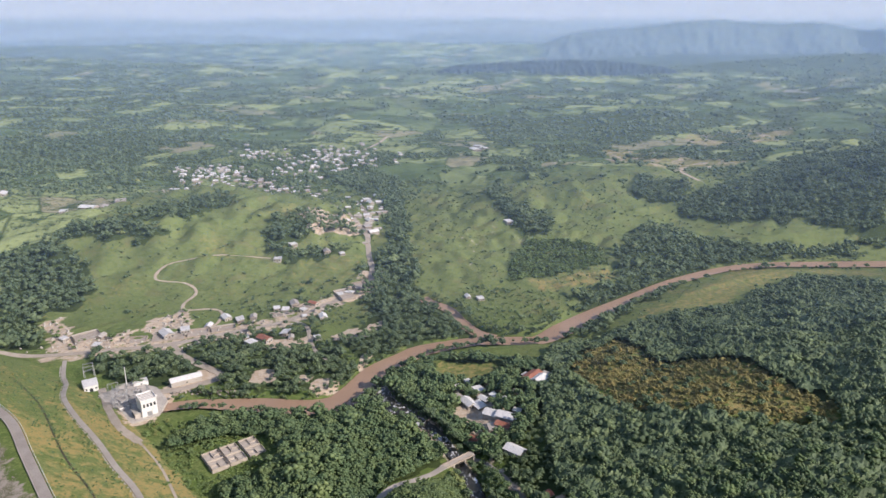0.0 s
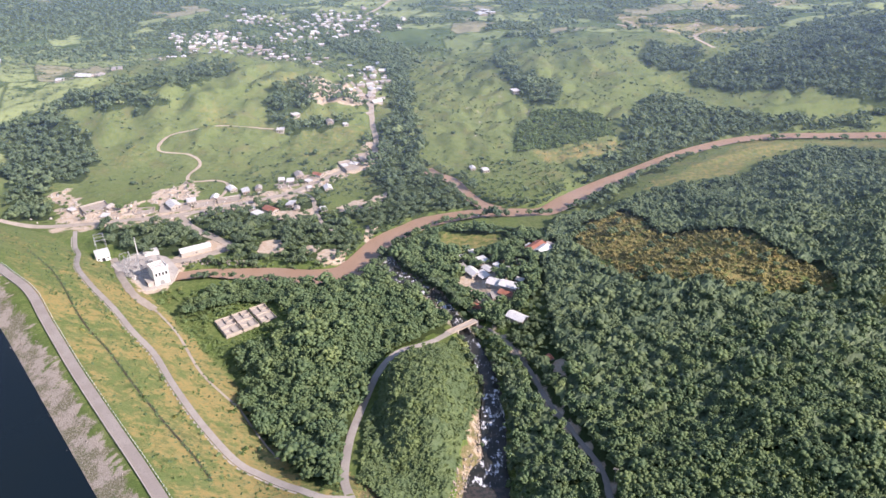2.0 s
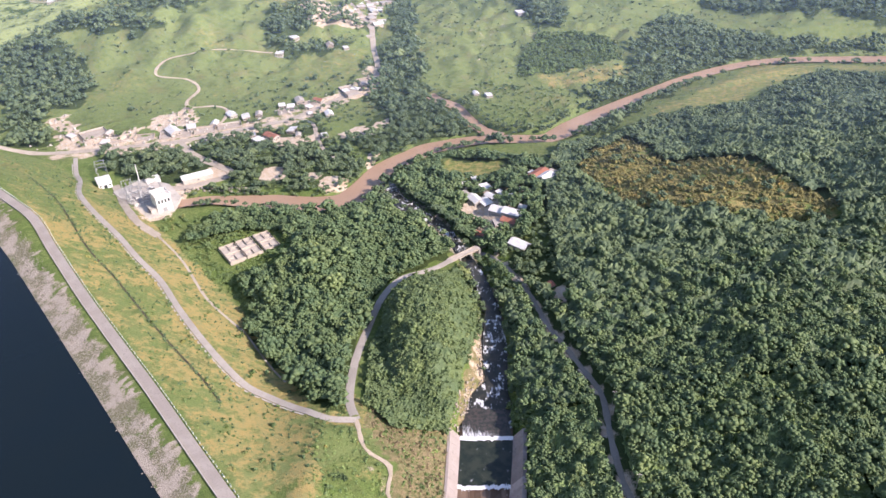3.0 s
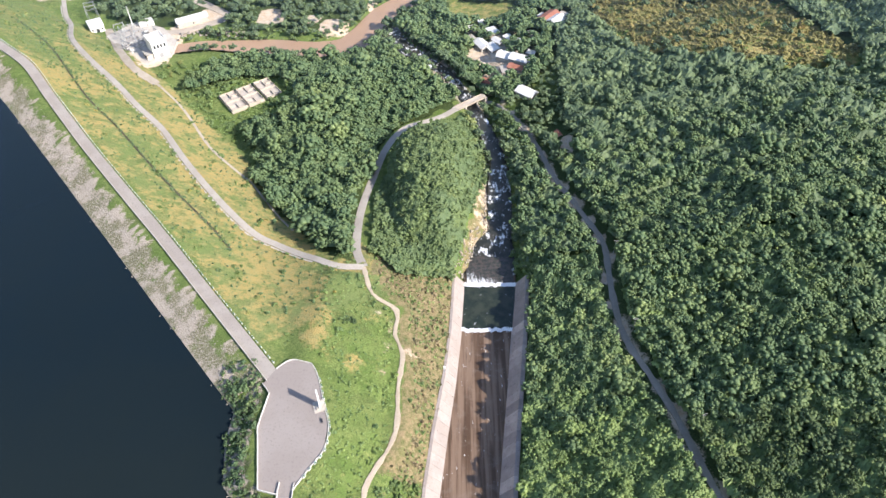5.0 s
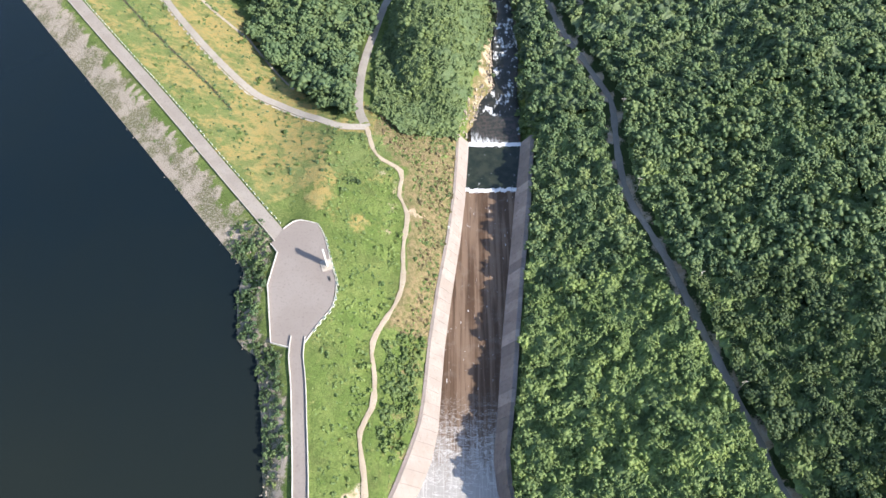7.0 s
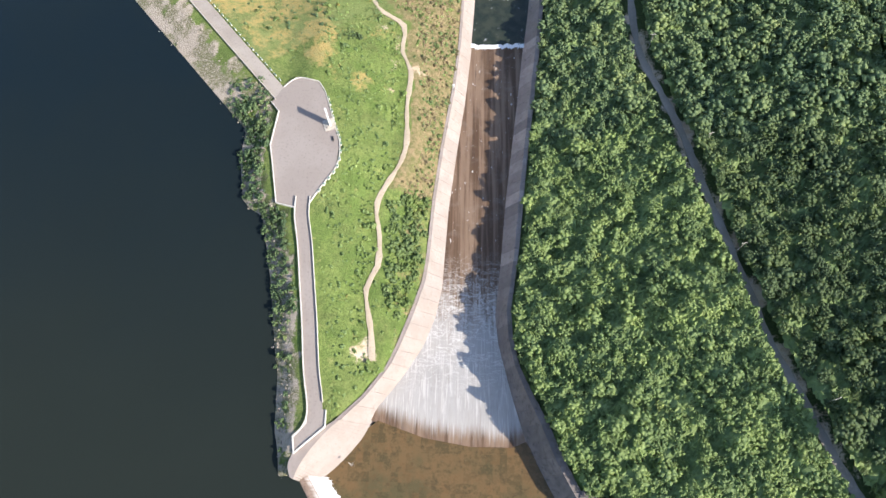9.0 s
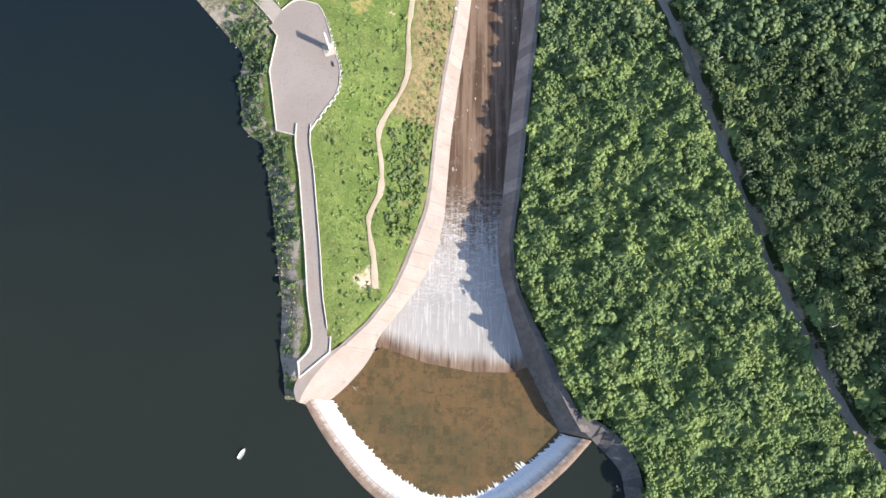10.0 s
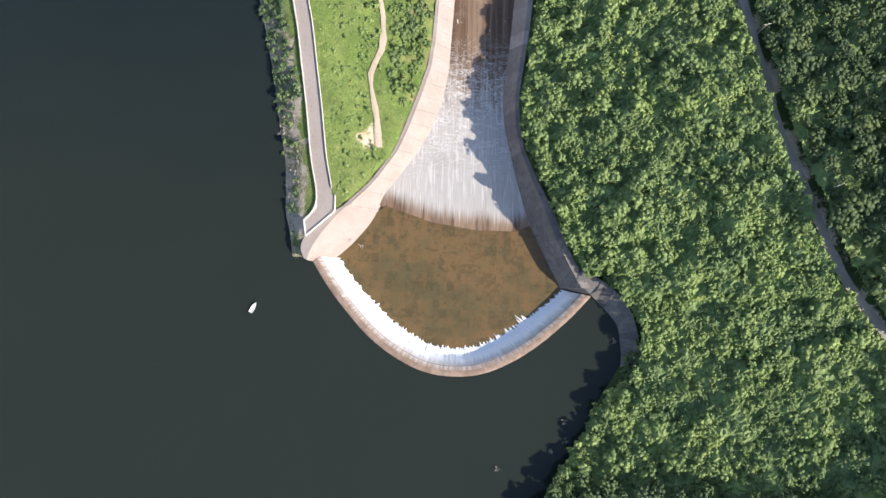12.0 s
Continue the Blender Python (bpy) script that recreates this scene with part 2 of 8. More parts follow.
def foam_material(name, under, wet, density, stretch, rough=0.5, clump=0.35, size=0.35):
    """Water over concrete, with white streaks that lie along the flow."""
    n = Nodes(name)
    streak = n.noise(1.0, 6, 0.65, stretch)
    patch = n.noise(size, 5, 0.6)
    base = n.mix(n.span(n.noise(0.2, 4), 0.35, 0.65), under, wet)
    m = n.span(n.calc("ADD", n.calc("MULTIPLY", streak, 1 - clump), n.calc("MULTIPLY", patch, clump)), density[0], density[1])
    col = n.mix(m, base, (0.80, 0.81, 0.82))
    n.bump(streak, 0.4, 0.2)
    return n.done(col, rough, 0, 0.4)


RAPID = foam_material("rapid_water", (0.020, 0.024, 0.020), (0.045, 0.042, 0.034), (0.525, 0.60), (0.7, 0.26, 0.5), 0.35, 0.55, 0.12)


# ---- the lie of the land ----
def sstep(a, b, v):
    t = np.clip((np.asarray(v, float) - a) / (b - a), 0, 1)
    return t * t * (3 - 2 * t)


_wave_rng = np.random.RandomState(7)
WAVES = [(a, p, q) for a, p, q in zip(_wave_rng.uniform(0, 6.28, 24), _wave_rng.uniform(0, 6.28, 24), _wave_rng.uniform(0.7, 1.5, 24))]


def waves(x, y, length, seed=0, count=6):
    """Smooth unevenness, about -1 to 1, of the given wavelength."""
    total = 0
    for k in range(count):
        a, p, q = WAVES[(seed * 5 + k) % 24]
        total = total + np.sin((x * math.cos(a) + y * math.sin(a)) * 6.283 * q / length + p + 1.3 * np.sin((x * math.sin(a) - y * math.cos(a)) * 4.1 / length + 2 * p))
    return total / count * 1.4


# spillway chute: plan of the wall tops and of the floor's edges, and its long profile
LEFT_Y = [8, 15, 22, 32, 43, 55, 66, 78, 91, 103, 128, 156, 187, 217, 246, 264]
LEFT_TOP = [-66, -62, -56, -44, -33.8, -26.2, -22.2, -18.3, -14.5, -13.1, -11.6, -8.8, -4.6, -1.8, -0.6, 0]
LEFT_FLOOR = [-48, -43, -38.6, -32.6, -26, -18.9, -13.2, -9, -6.8, -6.3, -5, -2.2, 1.4, 3.9, 5.7, 6.6]
RIGHT_Y = [4, 13, 23, 33.5, 44, 56, 67, 79, 104, 129, 156, 187, 218, 244, 264]
RIGHT_TOP = [46.5, 41.1, 36, 31.8, 27, 22.3, 20.3, 19.8, 23.5, 26, 29, 32.9, 36.6, 39, 40.5]
RIGHT_FLOOR = [37.5, 32.8, 27.8, 23.5, 20.8, 18.2, 15.7, 14.6, 17.2, 19.2, 22.2, 25.8, 29.1, 32.2, 34]


def chute_floor(y):
    return np.interp(y, [15, 30, 34, 60, 100, 125, 223, 264], [-5.6, -5.35, -5.9, -13, -19, -21, -34, -34.5])


def chute_top(y):
    return np.interp(y, [5, 34, 60, 100, 125, 223, 264], [5.1, 4.9, -4.6, -12, -14, -26.5, -28])


WEIR = [(-55.1, 15), (-50, 7), (-43.5, -1.6), (-33, -13), (-22.2, -20.8), (-12, -25.3), (-1.9, -26.6), (8.1, -25.4), (18.1, -21.2), (28, -14.7), (38.1, -5.9), (46.5, 3)]
STREAM = [(21, 258), (22, 272), (23.5, 286), (27, 298), (27.5, 315), (28, 333), (28, 352), (28.5, 366), (24, 388), (18, 411), (12, 428), (2, 455), (-10, 478), (-30, 500), (-48, 520), (-58, 545)]


def stream_half(y):
    """Half the stream's width: a wide pool below the sill, then a narrow bouldery bed."""
    return np.interp(y, [258, 284, 297, 316, 335, 352, 367, 390, 430, 455, 490, 520, 545], [12, 11, 5.5, 6.5, 6.5, 5, 4, 4.2, 3.8, 3.6, 4.5, 8.5, 9])


RIVER = [(-230, 514), (-205, 520), (-180, 519), (-150, 518), (-116, 514), (-90, 519), (-76, 540), (-60, 578), (-35, 605), (-19, 620), (30, 639), (70, 641), (96, 643), (122, 667), (155, 700), (215, 753), (280, 806), (358, 852), (432, 870), (547, 872), (720, 880), (1000, 885)]


def river_half(x):
    """Half the river's width along the valley."""
    return np.interp(x, [-230, -200, -150, -116, -90, -76, -60, -20, 30, 92, 122, 155, 215, 280, 358, 432, 547], [6, 6.5, 10.5, 11.5, 12.5, 12, 11, 10.5, 8.5, 8.5, 12, 10.5, 8, 8, 7, 8.5, 11])


TRIBUTARY = [(-24, 756), (-14, 740), (5, 722), (18, 690), (34, 660), (52, 648)]
SHORE_Y = [-260, -130, -70, -45, -33, -26, -18, -8, 0, 6.5, 10]
SHORE_X = [-40, -2, 31, 46, 52.5, 58, 63.5, 62.8, 58.4, 52.4, 46.5]

HILLS = [  # x, y, height, reach across, reach along, turn
    (-390, 905, 46, 190, 120, 0.2), (-330, 1075, 40, 170, 90, -0.1), (-700, 980, 38, 220, 160, 0.3), (-190, 960, 16, 90, 90, 0),
    (190, 1120, 26, 150, 170, 0.5), (330, 1280, 34, 200, 150, -0.4), (30, 960, 8, 110, 120, 0), (120, 1480, 18, 200, 120, 0.2),
    (900, 1250, 85, 330, 300, 0.5), (720, 1080, 38, 220, 120, 0.25), (1500, 1500, 60, 420, 420, 0), (1150, 900, 30, 240, 90, 0.1),
    (500, 2250, 30, 420, 260, 0.2), (300, 3300, 34, 520, 160, 0), (-300, 2500, 26, 500, 200, 0.2), (-1200, 2100, 16, 500, 300, 0.1),
    (-1500, 3300, 24, 900, 300, 0), (1850, 2600, 42, 380, 300, 0.3), (1000, 3700, 34, 420, 150, 0.1), (1800, 3500, 40, 480, 220, -0.2),
    (-950, 900, 40, 200, 200, 0.1), (-620, 700, 22, 130, 90, 0.2)]


def to_line(x, y, line):
    """Distance from a line of points, and how far along it (0 to 1)."""
    best, along = np.full(np.shape(x), 1e9), np.zeros(np.shape(x))
    n = len(line) - 1
    for k in range(n):
        (ax, ay), (bx, by) = line[k], line[k + 1]
        t = np.clip(((x - ax) * (bx - ax) + (y - ay) * (by - ay)) / ((bx - ax) ** 2 + (by - ay) ** 2 + 1e-9), 0, 1)
        d = np.hypot(x - ax - t * (bx - ax), y - ay - t * (by - ay))
        nearer = d < best
        best, along = np.where(nearer, d, best), np.where(nearer, (k + t) / n, along)
    return best, along


def terrain(x, y, rough=1.0):
    x, y = np.asarray(x, float), np.asarray(y, float)
    far = np.hypot(x, y)
    z = -41 + rough * (0.8 * waves(x, y, 60, 1) + 1.5 * waves(x, y, 170, 2) * sstep(560, 800, y))
    z = z + 165 * sstep(1700, 5400, far) ** 1.2 + rough * 7 * waves(x, y, 700, 3) * sstep(900, 1800, y) + rough * (4.5 * waves(x, y, 230, 4) + 5.2 * np.abs(waves(x, y, 85, 3)) + 2.6 * np.abs(waves(x, y, 38, 1))) * sstep(690, 860, y) * sstep(1500, 1150, y)
    for hx, hy, h, a, b, turn in HILLS:
        u, v = (x - hx) * math.cos(turn) + (y - hy) * math.sin(turn), -(x - hx) * math.sin(turn) + (y - hy) * math.cos(turn)
        lump = h * np.exp(-(u / a) ** 2 - (v / b) ** 2)
        z = z + lump * (1 + 0.16 * rough * waves(x, y, 0.5 * b, 5))
    # banks that close the lake beyond the view
    z = z + 120 * sstep(-560, -900, x + 0.2 * y) * sstep(560, 300, y) + 130 * sstep(-420, -800, y) + 110 * sstep(620, 250, y) * sstep(-420, -700, x + 0.35 * (y - 300))
    # hillside beyond the chute
    xr = np.interp(y, RIGHT_Y, RIGHT_TOP)
    xr = np.where(y < 4, np.interp(y, SHORE_Y, SHORE_X), np.where(y > 264, np.interp(y, [264, 430, 700], [36, 30, 20]), xr))
    base = np.where(y < 6, np.interp(y, [-45, -30, -8, 6], [0.3, 1.6, 4.2, 5.2]), np.where(y > 264, np.interp(y, [264, 300, 430, 560], [-28, -33, -37, -41]), chute_top(y) + 0.3))
    rise = np.maximum(x - xr, 0)
    right = base + (88 * (1 - np.exp(-rise / 330)) + 3.5 * rough * waves(x, y, 90, 6) * sstep(15, 90, rise) + 9 * rough * waves(x, y, 190, 2) * sstep(95, 190, rise)) * (1 - sstep(380, 700, y - 0.42 * (x - 60)))
    right = right - np.where(y < 20, 0.9, 1.3) * np.maximum(xr - x, 0)
    z = np.maximum(z, right)
    # dam: crest, upstream facing, downstream face
    d, s = (x + 76) * 0.749 + (y - 166) * 0.662, -(x + 76) * 0.662 + (y - 166) * 0.749
    d = d + 0.0006 * np.maximum(s - 270, 0) ** 2
    dam = 6 - np.maximum(d - 5.5, 0) / 1.8 - np.maximum(-4.6 - d, 0) / 2.5
    dam = np.where(s > -12, dam, -60)
    z = np.maximum(z, np.where(dam > -41.5, dam, -60))
    # abutment between the crest road and the chute
    left_edge = np.interp(y, [10, 15, 35, 51, 84, 114, 119, 140, 160, 172, 200], [-58.5, -58, -57.2, -57, -62, -68, -76, -80, -79, -78, -100])
    road_edge = np.interp(y, [15, 31, 56, 84, 117, 144, 168, 176, 250], [-52, -46, -51, -55.5, -60, -49, -57, -66, -62])
    xl = np.interp(y, LEFT_Y, LEFT_TOP)
    ridge = np.interp(y, [150, 178, 200, 250, 300, 340, 420, 460], [6, 5.4, 2, -10, -23, -31, -38, -42])
    foot = np.where(y > 264, np.interp(y, [264, 430], [-29, -39]), chute_top(y) + 0.3)
    xl = np.where(y > 264, np.interp(y, [264, 430], [4, 6]), xl)
    t = np.clip((x - road_edge) / np.maximum(xl - road_edge, 1), 0, 1)
    t = 0.65 * t + 0.35 * t ** 2.4
    spur = ridge + (np.minimum(foot, ridge) - ridge) * t
    spur = spur - np.maximum(left_edge - x, 0) * np.where(y < 176, np.interp(y, [12, 30, 60, 100, 120], [1.4, 0.72, 0.58, 0.54, 0.5]), 0.0) - np.where(y > 176, np.maximum(-62 - x, 0) * 0.2, 0) - np.maximum(x - xl, 0) * 1.4 - np.maximum(13 - y, 0) * 1.5
    spur = np.where((y > 2) & (y < 480), spur, -60)
    spur = spur + rough * 0.35 * waves(x, y, 16, 2) * sstep(0.02, 0.25, t) * sstep(1.0, 0.85, t)
    soft = 4.0 * sstep(182, 215, y) + 0.01
    z = np.maximum(z, spur) + soft * np.log1p(np.exp(-np.abs(z - spur) / soft))
    # wooded knoll beside the stream, and the mound behind it
    z = np.maximum(z, -46 + 32 * np.exp(-(np.abs(x + 15 + 0.05 * (y - 335)) / 31) ** 3.2 - ((y - 328) / 75) ** 4))
    z = np.maximum(z, -46 + 19 * np.exp(-((x + 88) / 52) ** 2 - ((y - 385) / 95) ** 2))
    # chute, basin, stream and rivers cut in
    inside = (x > np.interp(y, LEFT_Y, LEFT_TOP) + 1.5) & (x < np.interp(y, RIGHT_Y, RIGHT_TOP) - 1.5) & (y > 8) & (y < 264)
    fl = np.interp(y, LEFT_Y, LEFT_FLOOR)
    fr = np.interp(y, RIGHT_Y, RIGHT_FLOOR)
    side = np.maximum(fl - x, x - fr)
    cut = chute_floor(y) - 2.5 + np.maximum(side, 0) * 0.9
    z = np.where(inside, np.minimum(z, cut), z)
    bowl = (np.hypot(x + 3.5, y - 22) < 44) & (y < 16)
    z = np.where(bowl, np.minimum(z, -9), z)
    z = np.where(np.hypot(x - 42.4, y - 4.4) < 4.6, np.minimum(z, -8), z)
    z = np.where(np.hypot(x - 48.5, y - 6.5) < 6.0, np.minimum(z, 3.6), z)
    ds, a = to_line(x, y, STREAM)
    bed = -36 - 8 * a
    z = np.where(ds < 30, np.minimum(z, bed + np.maximum(ds - stream_half(y), 0) * 0.9), z)
    for qx, qy, qr in ((-340, 640, 55), (-285, 676, 32), (-150, 932, 36)):
        z = z + rough * (2.2 * np.abs(waves(x, y, 34, 2)) + 1.1 * waves(x, y, 13, 4)) * sstep(qr, 0.5 * qr, np.hypot(x - qx, y - qy))
    dr, a = to_line(x, y, RIVER)
    z = np.where(dr < 60, np.minimum(z, -46.5 + np.maximum(dr - river_half(x) + 1.0, 0) * np.where(x > 130, 0.24, 0.62)), z)
    dt, a = to_line(x, y, TRIBUTARY)
    z = np.where(dt < 30, np.minimum(z, -46 + np.maximum(dt - 6, 0) * 0.6), z)
    return z


# ---- building blocks ----
def mesh_of(name, verts, faces, material=None, smooth=False):
    me = bpy.data.meshes.new(name)
    me.from_pydata([tuple(v) for v in verts], [], [tuple(f) for f in faces])
    if material:
        me.materials.append(material)
    if smooth:
        me.polygons.foreach_set("use_smooth", [True] * len(me.polygons))
    me.update()
    return me


def big_mesh(name, verts, tris, material, smooth=False):
    """A mesh of many triangles from arrays."""
    me = bpy.data.meshes.new(name)
    me.vertices.add(len(verts))
    me.vertices.foreach_set("co", np.asarray(verts, np.float32).ravel())
    me.loops.add(3 * len(tris))
    me.loops.foreach_set("vertex_index", np.asarray(tris, np.int32).ravel())
    me.polygons.add(len(tris))
    me.polygons.foreach_set("loop_start", np.arange(0, 3 * len(tris), 3, dtype=np.int32))
    me.polygons.foreach_set("use_smooth", np.broadcast_to(smooth, len(tris)).copy())
    me.materials.append(material)
    me.update(calc_edges=True)
    return me


def part(name, bm, material, parent, label=""):
    """Links a bmesh, or a mesh that is ready, as ONE object under a thing or a part."""
    me = bm
    if isinstance(bm, bmesh.types.BMesh):
        me = bpy.data.meshes.new(name)
        bm.to_mesh(me)
        bm.free()
        me.materials.append(material)
    ob = new(name, me)
    ob.parent = parent
    if label:
        ob["label"] = label
    return ob


def empty(name, m, label, category, group="", kind=""):
    ob = new(name)
    ob.empty_display_size = 0.5
    ob.matrix_world = m
    return tagged(ob, label, category, group, kind)


def box(bm, x0, x1, y0, y1, z0, z1, bevel=0.0):
    vs = [bm.verts.new(p) for p in ((x0, y0, z0), (x1, y0, z0), (x1, y1, z0), (x0, y1, z0), (x0, y0, z1), (x1, y0, z1), (x1, y1, z1), (x0, y1, z1))]
    fs = [bm.faces.new([vs[k] for k in f]) for f in ((3, 2, 1, 0), (4, 5, 6, 7), (0, 1, 5, 4), (1, 2, 6, 5), (2, 3, 7, 6), (3, 0, 4, 7))]
    if bevel:
        bmesh.ops.bevel(bm, geom=list({e for f in fs for e in f.edges}), offset=bevel, segments=1, affect="EDGES")
    return bm


def boxes(*dims, bevel=0.0):
    bm = bmesh.new()
    for d in dims:
        box(bm, *d, bevel=bevel)
    return bm


def rod(bm, a, b, r0, r1, sides=8):
    a, b = Vector(a), Vector(b)
    q = (b - a).to_track_quat("Z", "Y")
    rings = []
    for p, r in ((a, r0), (b, r1)):
        rings.append([bm.verts.new(p + q @ Vector((r * math.cos(k * 6.2832 / sides), r * math.sin(k * 6.2832 / sides), 0))) for k in range(sides)])
    for k in range(sides):
        bm.faces.new((rings[0][k], rings[0][(k + 1) % sides], rings[1][(k + 1) % sides], rings[1][k]))
    bm.faces.new(rings[1])
    bm.faces.new(rings[0][::-1])
    return bm


def smooth_line(pts, step):
    """A rounded line through the points, sampled at about even steps."""
    p = np.array(pts, float)
    ext = np.vstack([2 * p[0] - p[1], p, 2 * p[-1] - p[-2]])
    out = []
    for k in range(1, len(ext) - 2):
        a, b, c, d = ext[k - 1:k + 3]
        n = max(2, int(np.hypot(*(c - b)[:2]) / step))
        for t in np.arange(n) / n:
            out.append(0.5 * (2 * b + (c - a) * t + (2 * a - 5 * b + 4 * c - d) * t * t + (3 * b - a - 3 * c + d) * t ** 3))
    out.append(ext[-2])
    return np.array(out)


def normals_of(line):
    g = np.gradient(line[:, :2], axis=0)
    g /= np.maximum(np.hypot(g[:, 0], g[:, 1]), 1e-6)[:, None]
    return np.stack([-g[:, 1], g[:, 0]], 1)


def inside(x, y, poly):
    hit = np.zeros(np.shape(x), bool)
    for (ax, ay), (bx, by) in zip(poly, poly[1:] + poly[:1]):
        if ay == by:
            continue
        hit ^= ((ay > y) != (by > y)) & (x < (bx - ax) * (y - ay) / (by - ay) + ax)
    return hit


# ---- roads: line, width, height where it is known, surface ----
CREST_LINE = [(-420, 505), (-345, 458), (-311, 432), (-284, 409), (-256, 375), (-231, 345), (-209, 319), (-171, 276), (-146, 248), (-112, 208.5), (-76, 167)]
CAUSEWAY = [(-62.6, 120), (-62.4, 112), (-60, 100), (-57.6, 84), (-55.2, 68), (-53, 51), (-50.6, 39), (-50.6, 33), (-52.6, 28.5)]
BERM_LINE = [(-350, 592), (-336, 562), (-320, 537), (-300, 497), (-271, 460), (-240, 427), (-215, 398), (-191, 373), (-168, 341), (-147, 314), (-127, 291), (-110, 274.5), (-94, 265.5), (-73, 253), (-60, 246.5), (-47, 247)]
KNOLL_LINE = [(-47, 247), (-52, 260), (-54, 278), (-54.5, 305), (-51.5, 337), (-46.5, 366), (-36, 385), (-17.5, 404), (2, 423), (20, 438)]
HILL_LINE = [(20, 438), (28, 432), (35, 420), (43.5, 402), (54, 369), (61, 338), (70.5, 310), (78.5, 283), (81.5, 268), (80.2, 235), (81, 204), (87.4, 179), (92.5, 157), (96.5, 131), (101, 109), (105.5, 83), (108, 64), (116, 34), (124.3, 13), (134, 0), (141, -9), (168, -40), (215, -90)]
MAIN_LINE = [(-620, 520), (-480, 578), (-420, 596), (-358, 604), (-315, 614), (-266, 627), (-218, 652), (-167, 680), (-138, 717), (-117, 741), (-91, 780), (-88, 830), (-97, 880), (-104, 940), (-108, 990), (-126, 1090), (-150, 1180)]
YARD_LINE = [(-266, 628), (-240, 598), (-212, 577), (-196, 562), (-215, 545), (-236, 535), (-262, 538)]
TOE_LINE = [(-292, 540), (-280, 520), (-262, 492), (-243, 467), (-222, 450)]
TRACK_LINE = [(-240, 656), (-234, 680), (-237, 703), (-252, 712), (-277, 708), (-285, 722), (-280, 750), (-297, 769), (-334, 774), (-331, 803), (-300, 822), (-270, 837), (-215, 841)]
LANE_LINE = [(-160, 686), (-140, 668), (-132, 640), (-120, 610), (-104, 590)]
FOOT_LINE = [(-47, 247), (-40.6, 228), (-28, 218), (-28, 203), (-23.6, 192), (-24.4, 172), (-23.6, 153), (-26, 141), (-34, 122), (-32.2, 107), (-32.2, 94), (-36, 84), (-33, 67), (-32, 56)]
TOWN_LINE = [(-104, 940), (-140, 1020), (-215, 1130), (-300, 1270), (-420, 1420)]
FAR_LINE = [(-190, 1700), (-165, 1800), (-150, 1900)]
RIGHT_TRACK = [(360, 1560), (430, 1420), (455, 1330), (430, 1270), (445, 1190)]

# trodden clearings among the riverside trees: x, y, half widths
CLEARINGS = [(-156, 627, 15, 12), (-159, 560, 10, 15), (-102, 546, 12, 11), (-90, 652, 18, 8), (-73, 590, 5, 12), (-133, 636, 6, 9), (-122, 558, 4, 7), (72, 366, 5, 9)]

ROADS = [
    ("road_1", CREST_LINE, 5.8, "level", ASPHALT, "worn grey asphalt road along the dam crest"),
    ("road_2", CAUSEWAY, 5.2, "level", PLAZA, "narrow paved causeway from the plaza to the spillway"),
    ("road_3", BERM_LINE, 3.8, "", PALEROAD, "pale grey paved service road along the dam face"),
    ("road_4", KNOLL_LINE, 4.6, "", PALEROAD, "pale grey paved lane curving round the wooded knoll to the bridge"),
    ("road_5", HILL_LINE, 3.2, "", LANE, "worn grey gravel lane through the hillside forest"),
    ("road_6", MAIN_LINE, 7.0, "", GRAVEL, "dusty grey main road through the valley"),
    ("road_7", YARD_LINE, 8.0, "", GRAVEL, "gravel access road to the power station yard"),
    ("road_8", TOE_LINE, 6.0, "", GRAVEL, "pale gravel track beside the power station"),
    ("road_9", TRACK_LINE, 3.6, "", EARTH, "winding pale earth track over the green hill"),
    ("road_10", LANE_LINE, 4.0, "", GRAVEL, "narrow gravel lane between riverside trees"),
    ("road_11", FOOT_LINE, 2.0, "", EARTH, "bare earth footpath worn through the grass"),
    ("road_12", TOWN_LINE, 7.0, "", GRAVEL, "dusty street into the town"),
    ("road_13", FAR_LINE, 8.0, "", EARTH, "pale straight country road beyond the town"),
    ("road_14", RIGHT_TRACK, 7.0, "", EARTH, "pale earth track over bare ground"),
]
LAID = []
for name, pts, width, level, material, label in ROADS:
    line = smooth_line(pts, 4.0 if width < 7.5 else 6.0)
    if level:
        zz = np.full(len(line), 6.0)
    else:
        zz = terrain(line[:, 0], line[:, 1], 0.3)
        for _ in range(10):
            zz[1:-1] = (zz[:-2] + 2 * zz[1:-1] + zz[2:]) / 4
    if name == "road_4":
        zz = np.where(line[:, 1] > 412, -36.5, zz)
    LAID.append((name, line, zz, width, material, label))
CREST_Z = 6.0


def laid_ground(x, y, rough=1.0):
    """The land with the road beds worked into it."""
    z = terrain(x, y, rough)
    for name, line, zz, width, material, label in LAID:
        near = (x > line[:, 0].min() - 20) & (x < line[:, 0].max() + 20) & (y > line[:, 1].min() - 20) & (y < line[:, 1].max() + 20)
        if name == "road_4":
            near &= y < 418
        if not near.any():
            continue
        px, py, base = x[near], y[near], z[near]
        d, a = to_line(px, py, [tuple(p) for p in line[:, :2]])
        bed = np.interp(a * (len(line) - 1), np.arange(len(line)), zz) - 0.25
        w = sstep(width / 2 + 6, width / 2 + 1.6, d)
        z[near] = base + (bed - base) * w
    # cut back under the pier
    into = ((x + 43.2) * 1.03 - (y - 33.5)) / 1.436
    z = np.where((into > -2.0) & (x < -26) & (x > -62) & (y < 35) & (y > 4), np.minimum(z, 4.2 - 1.0 * np.maximum(into, 0)), z)
    return z


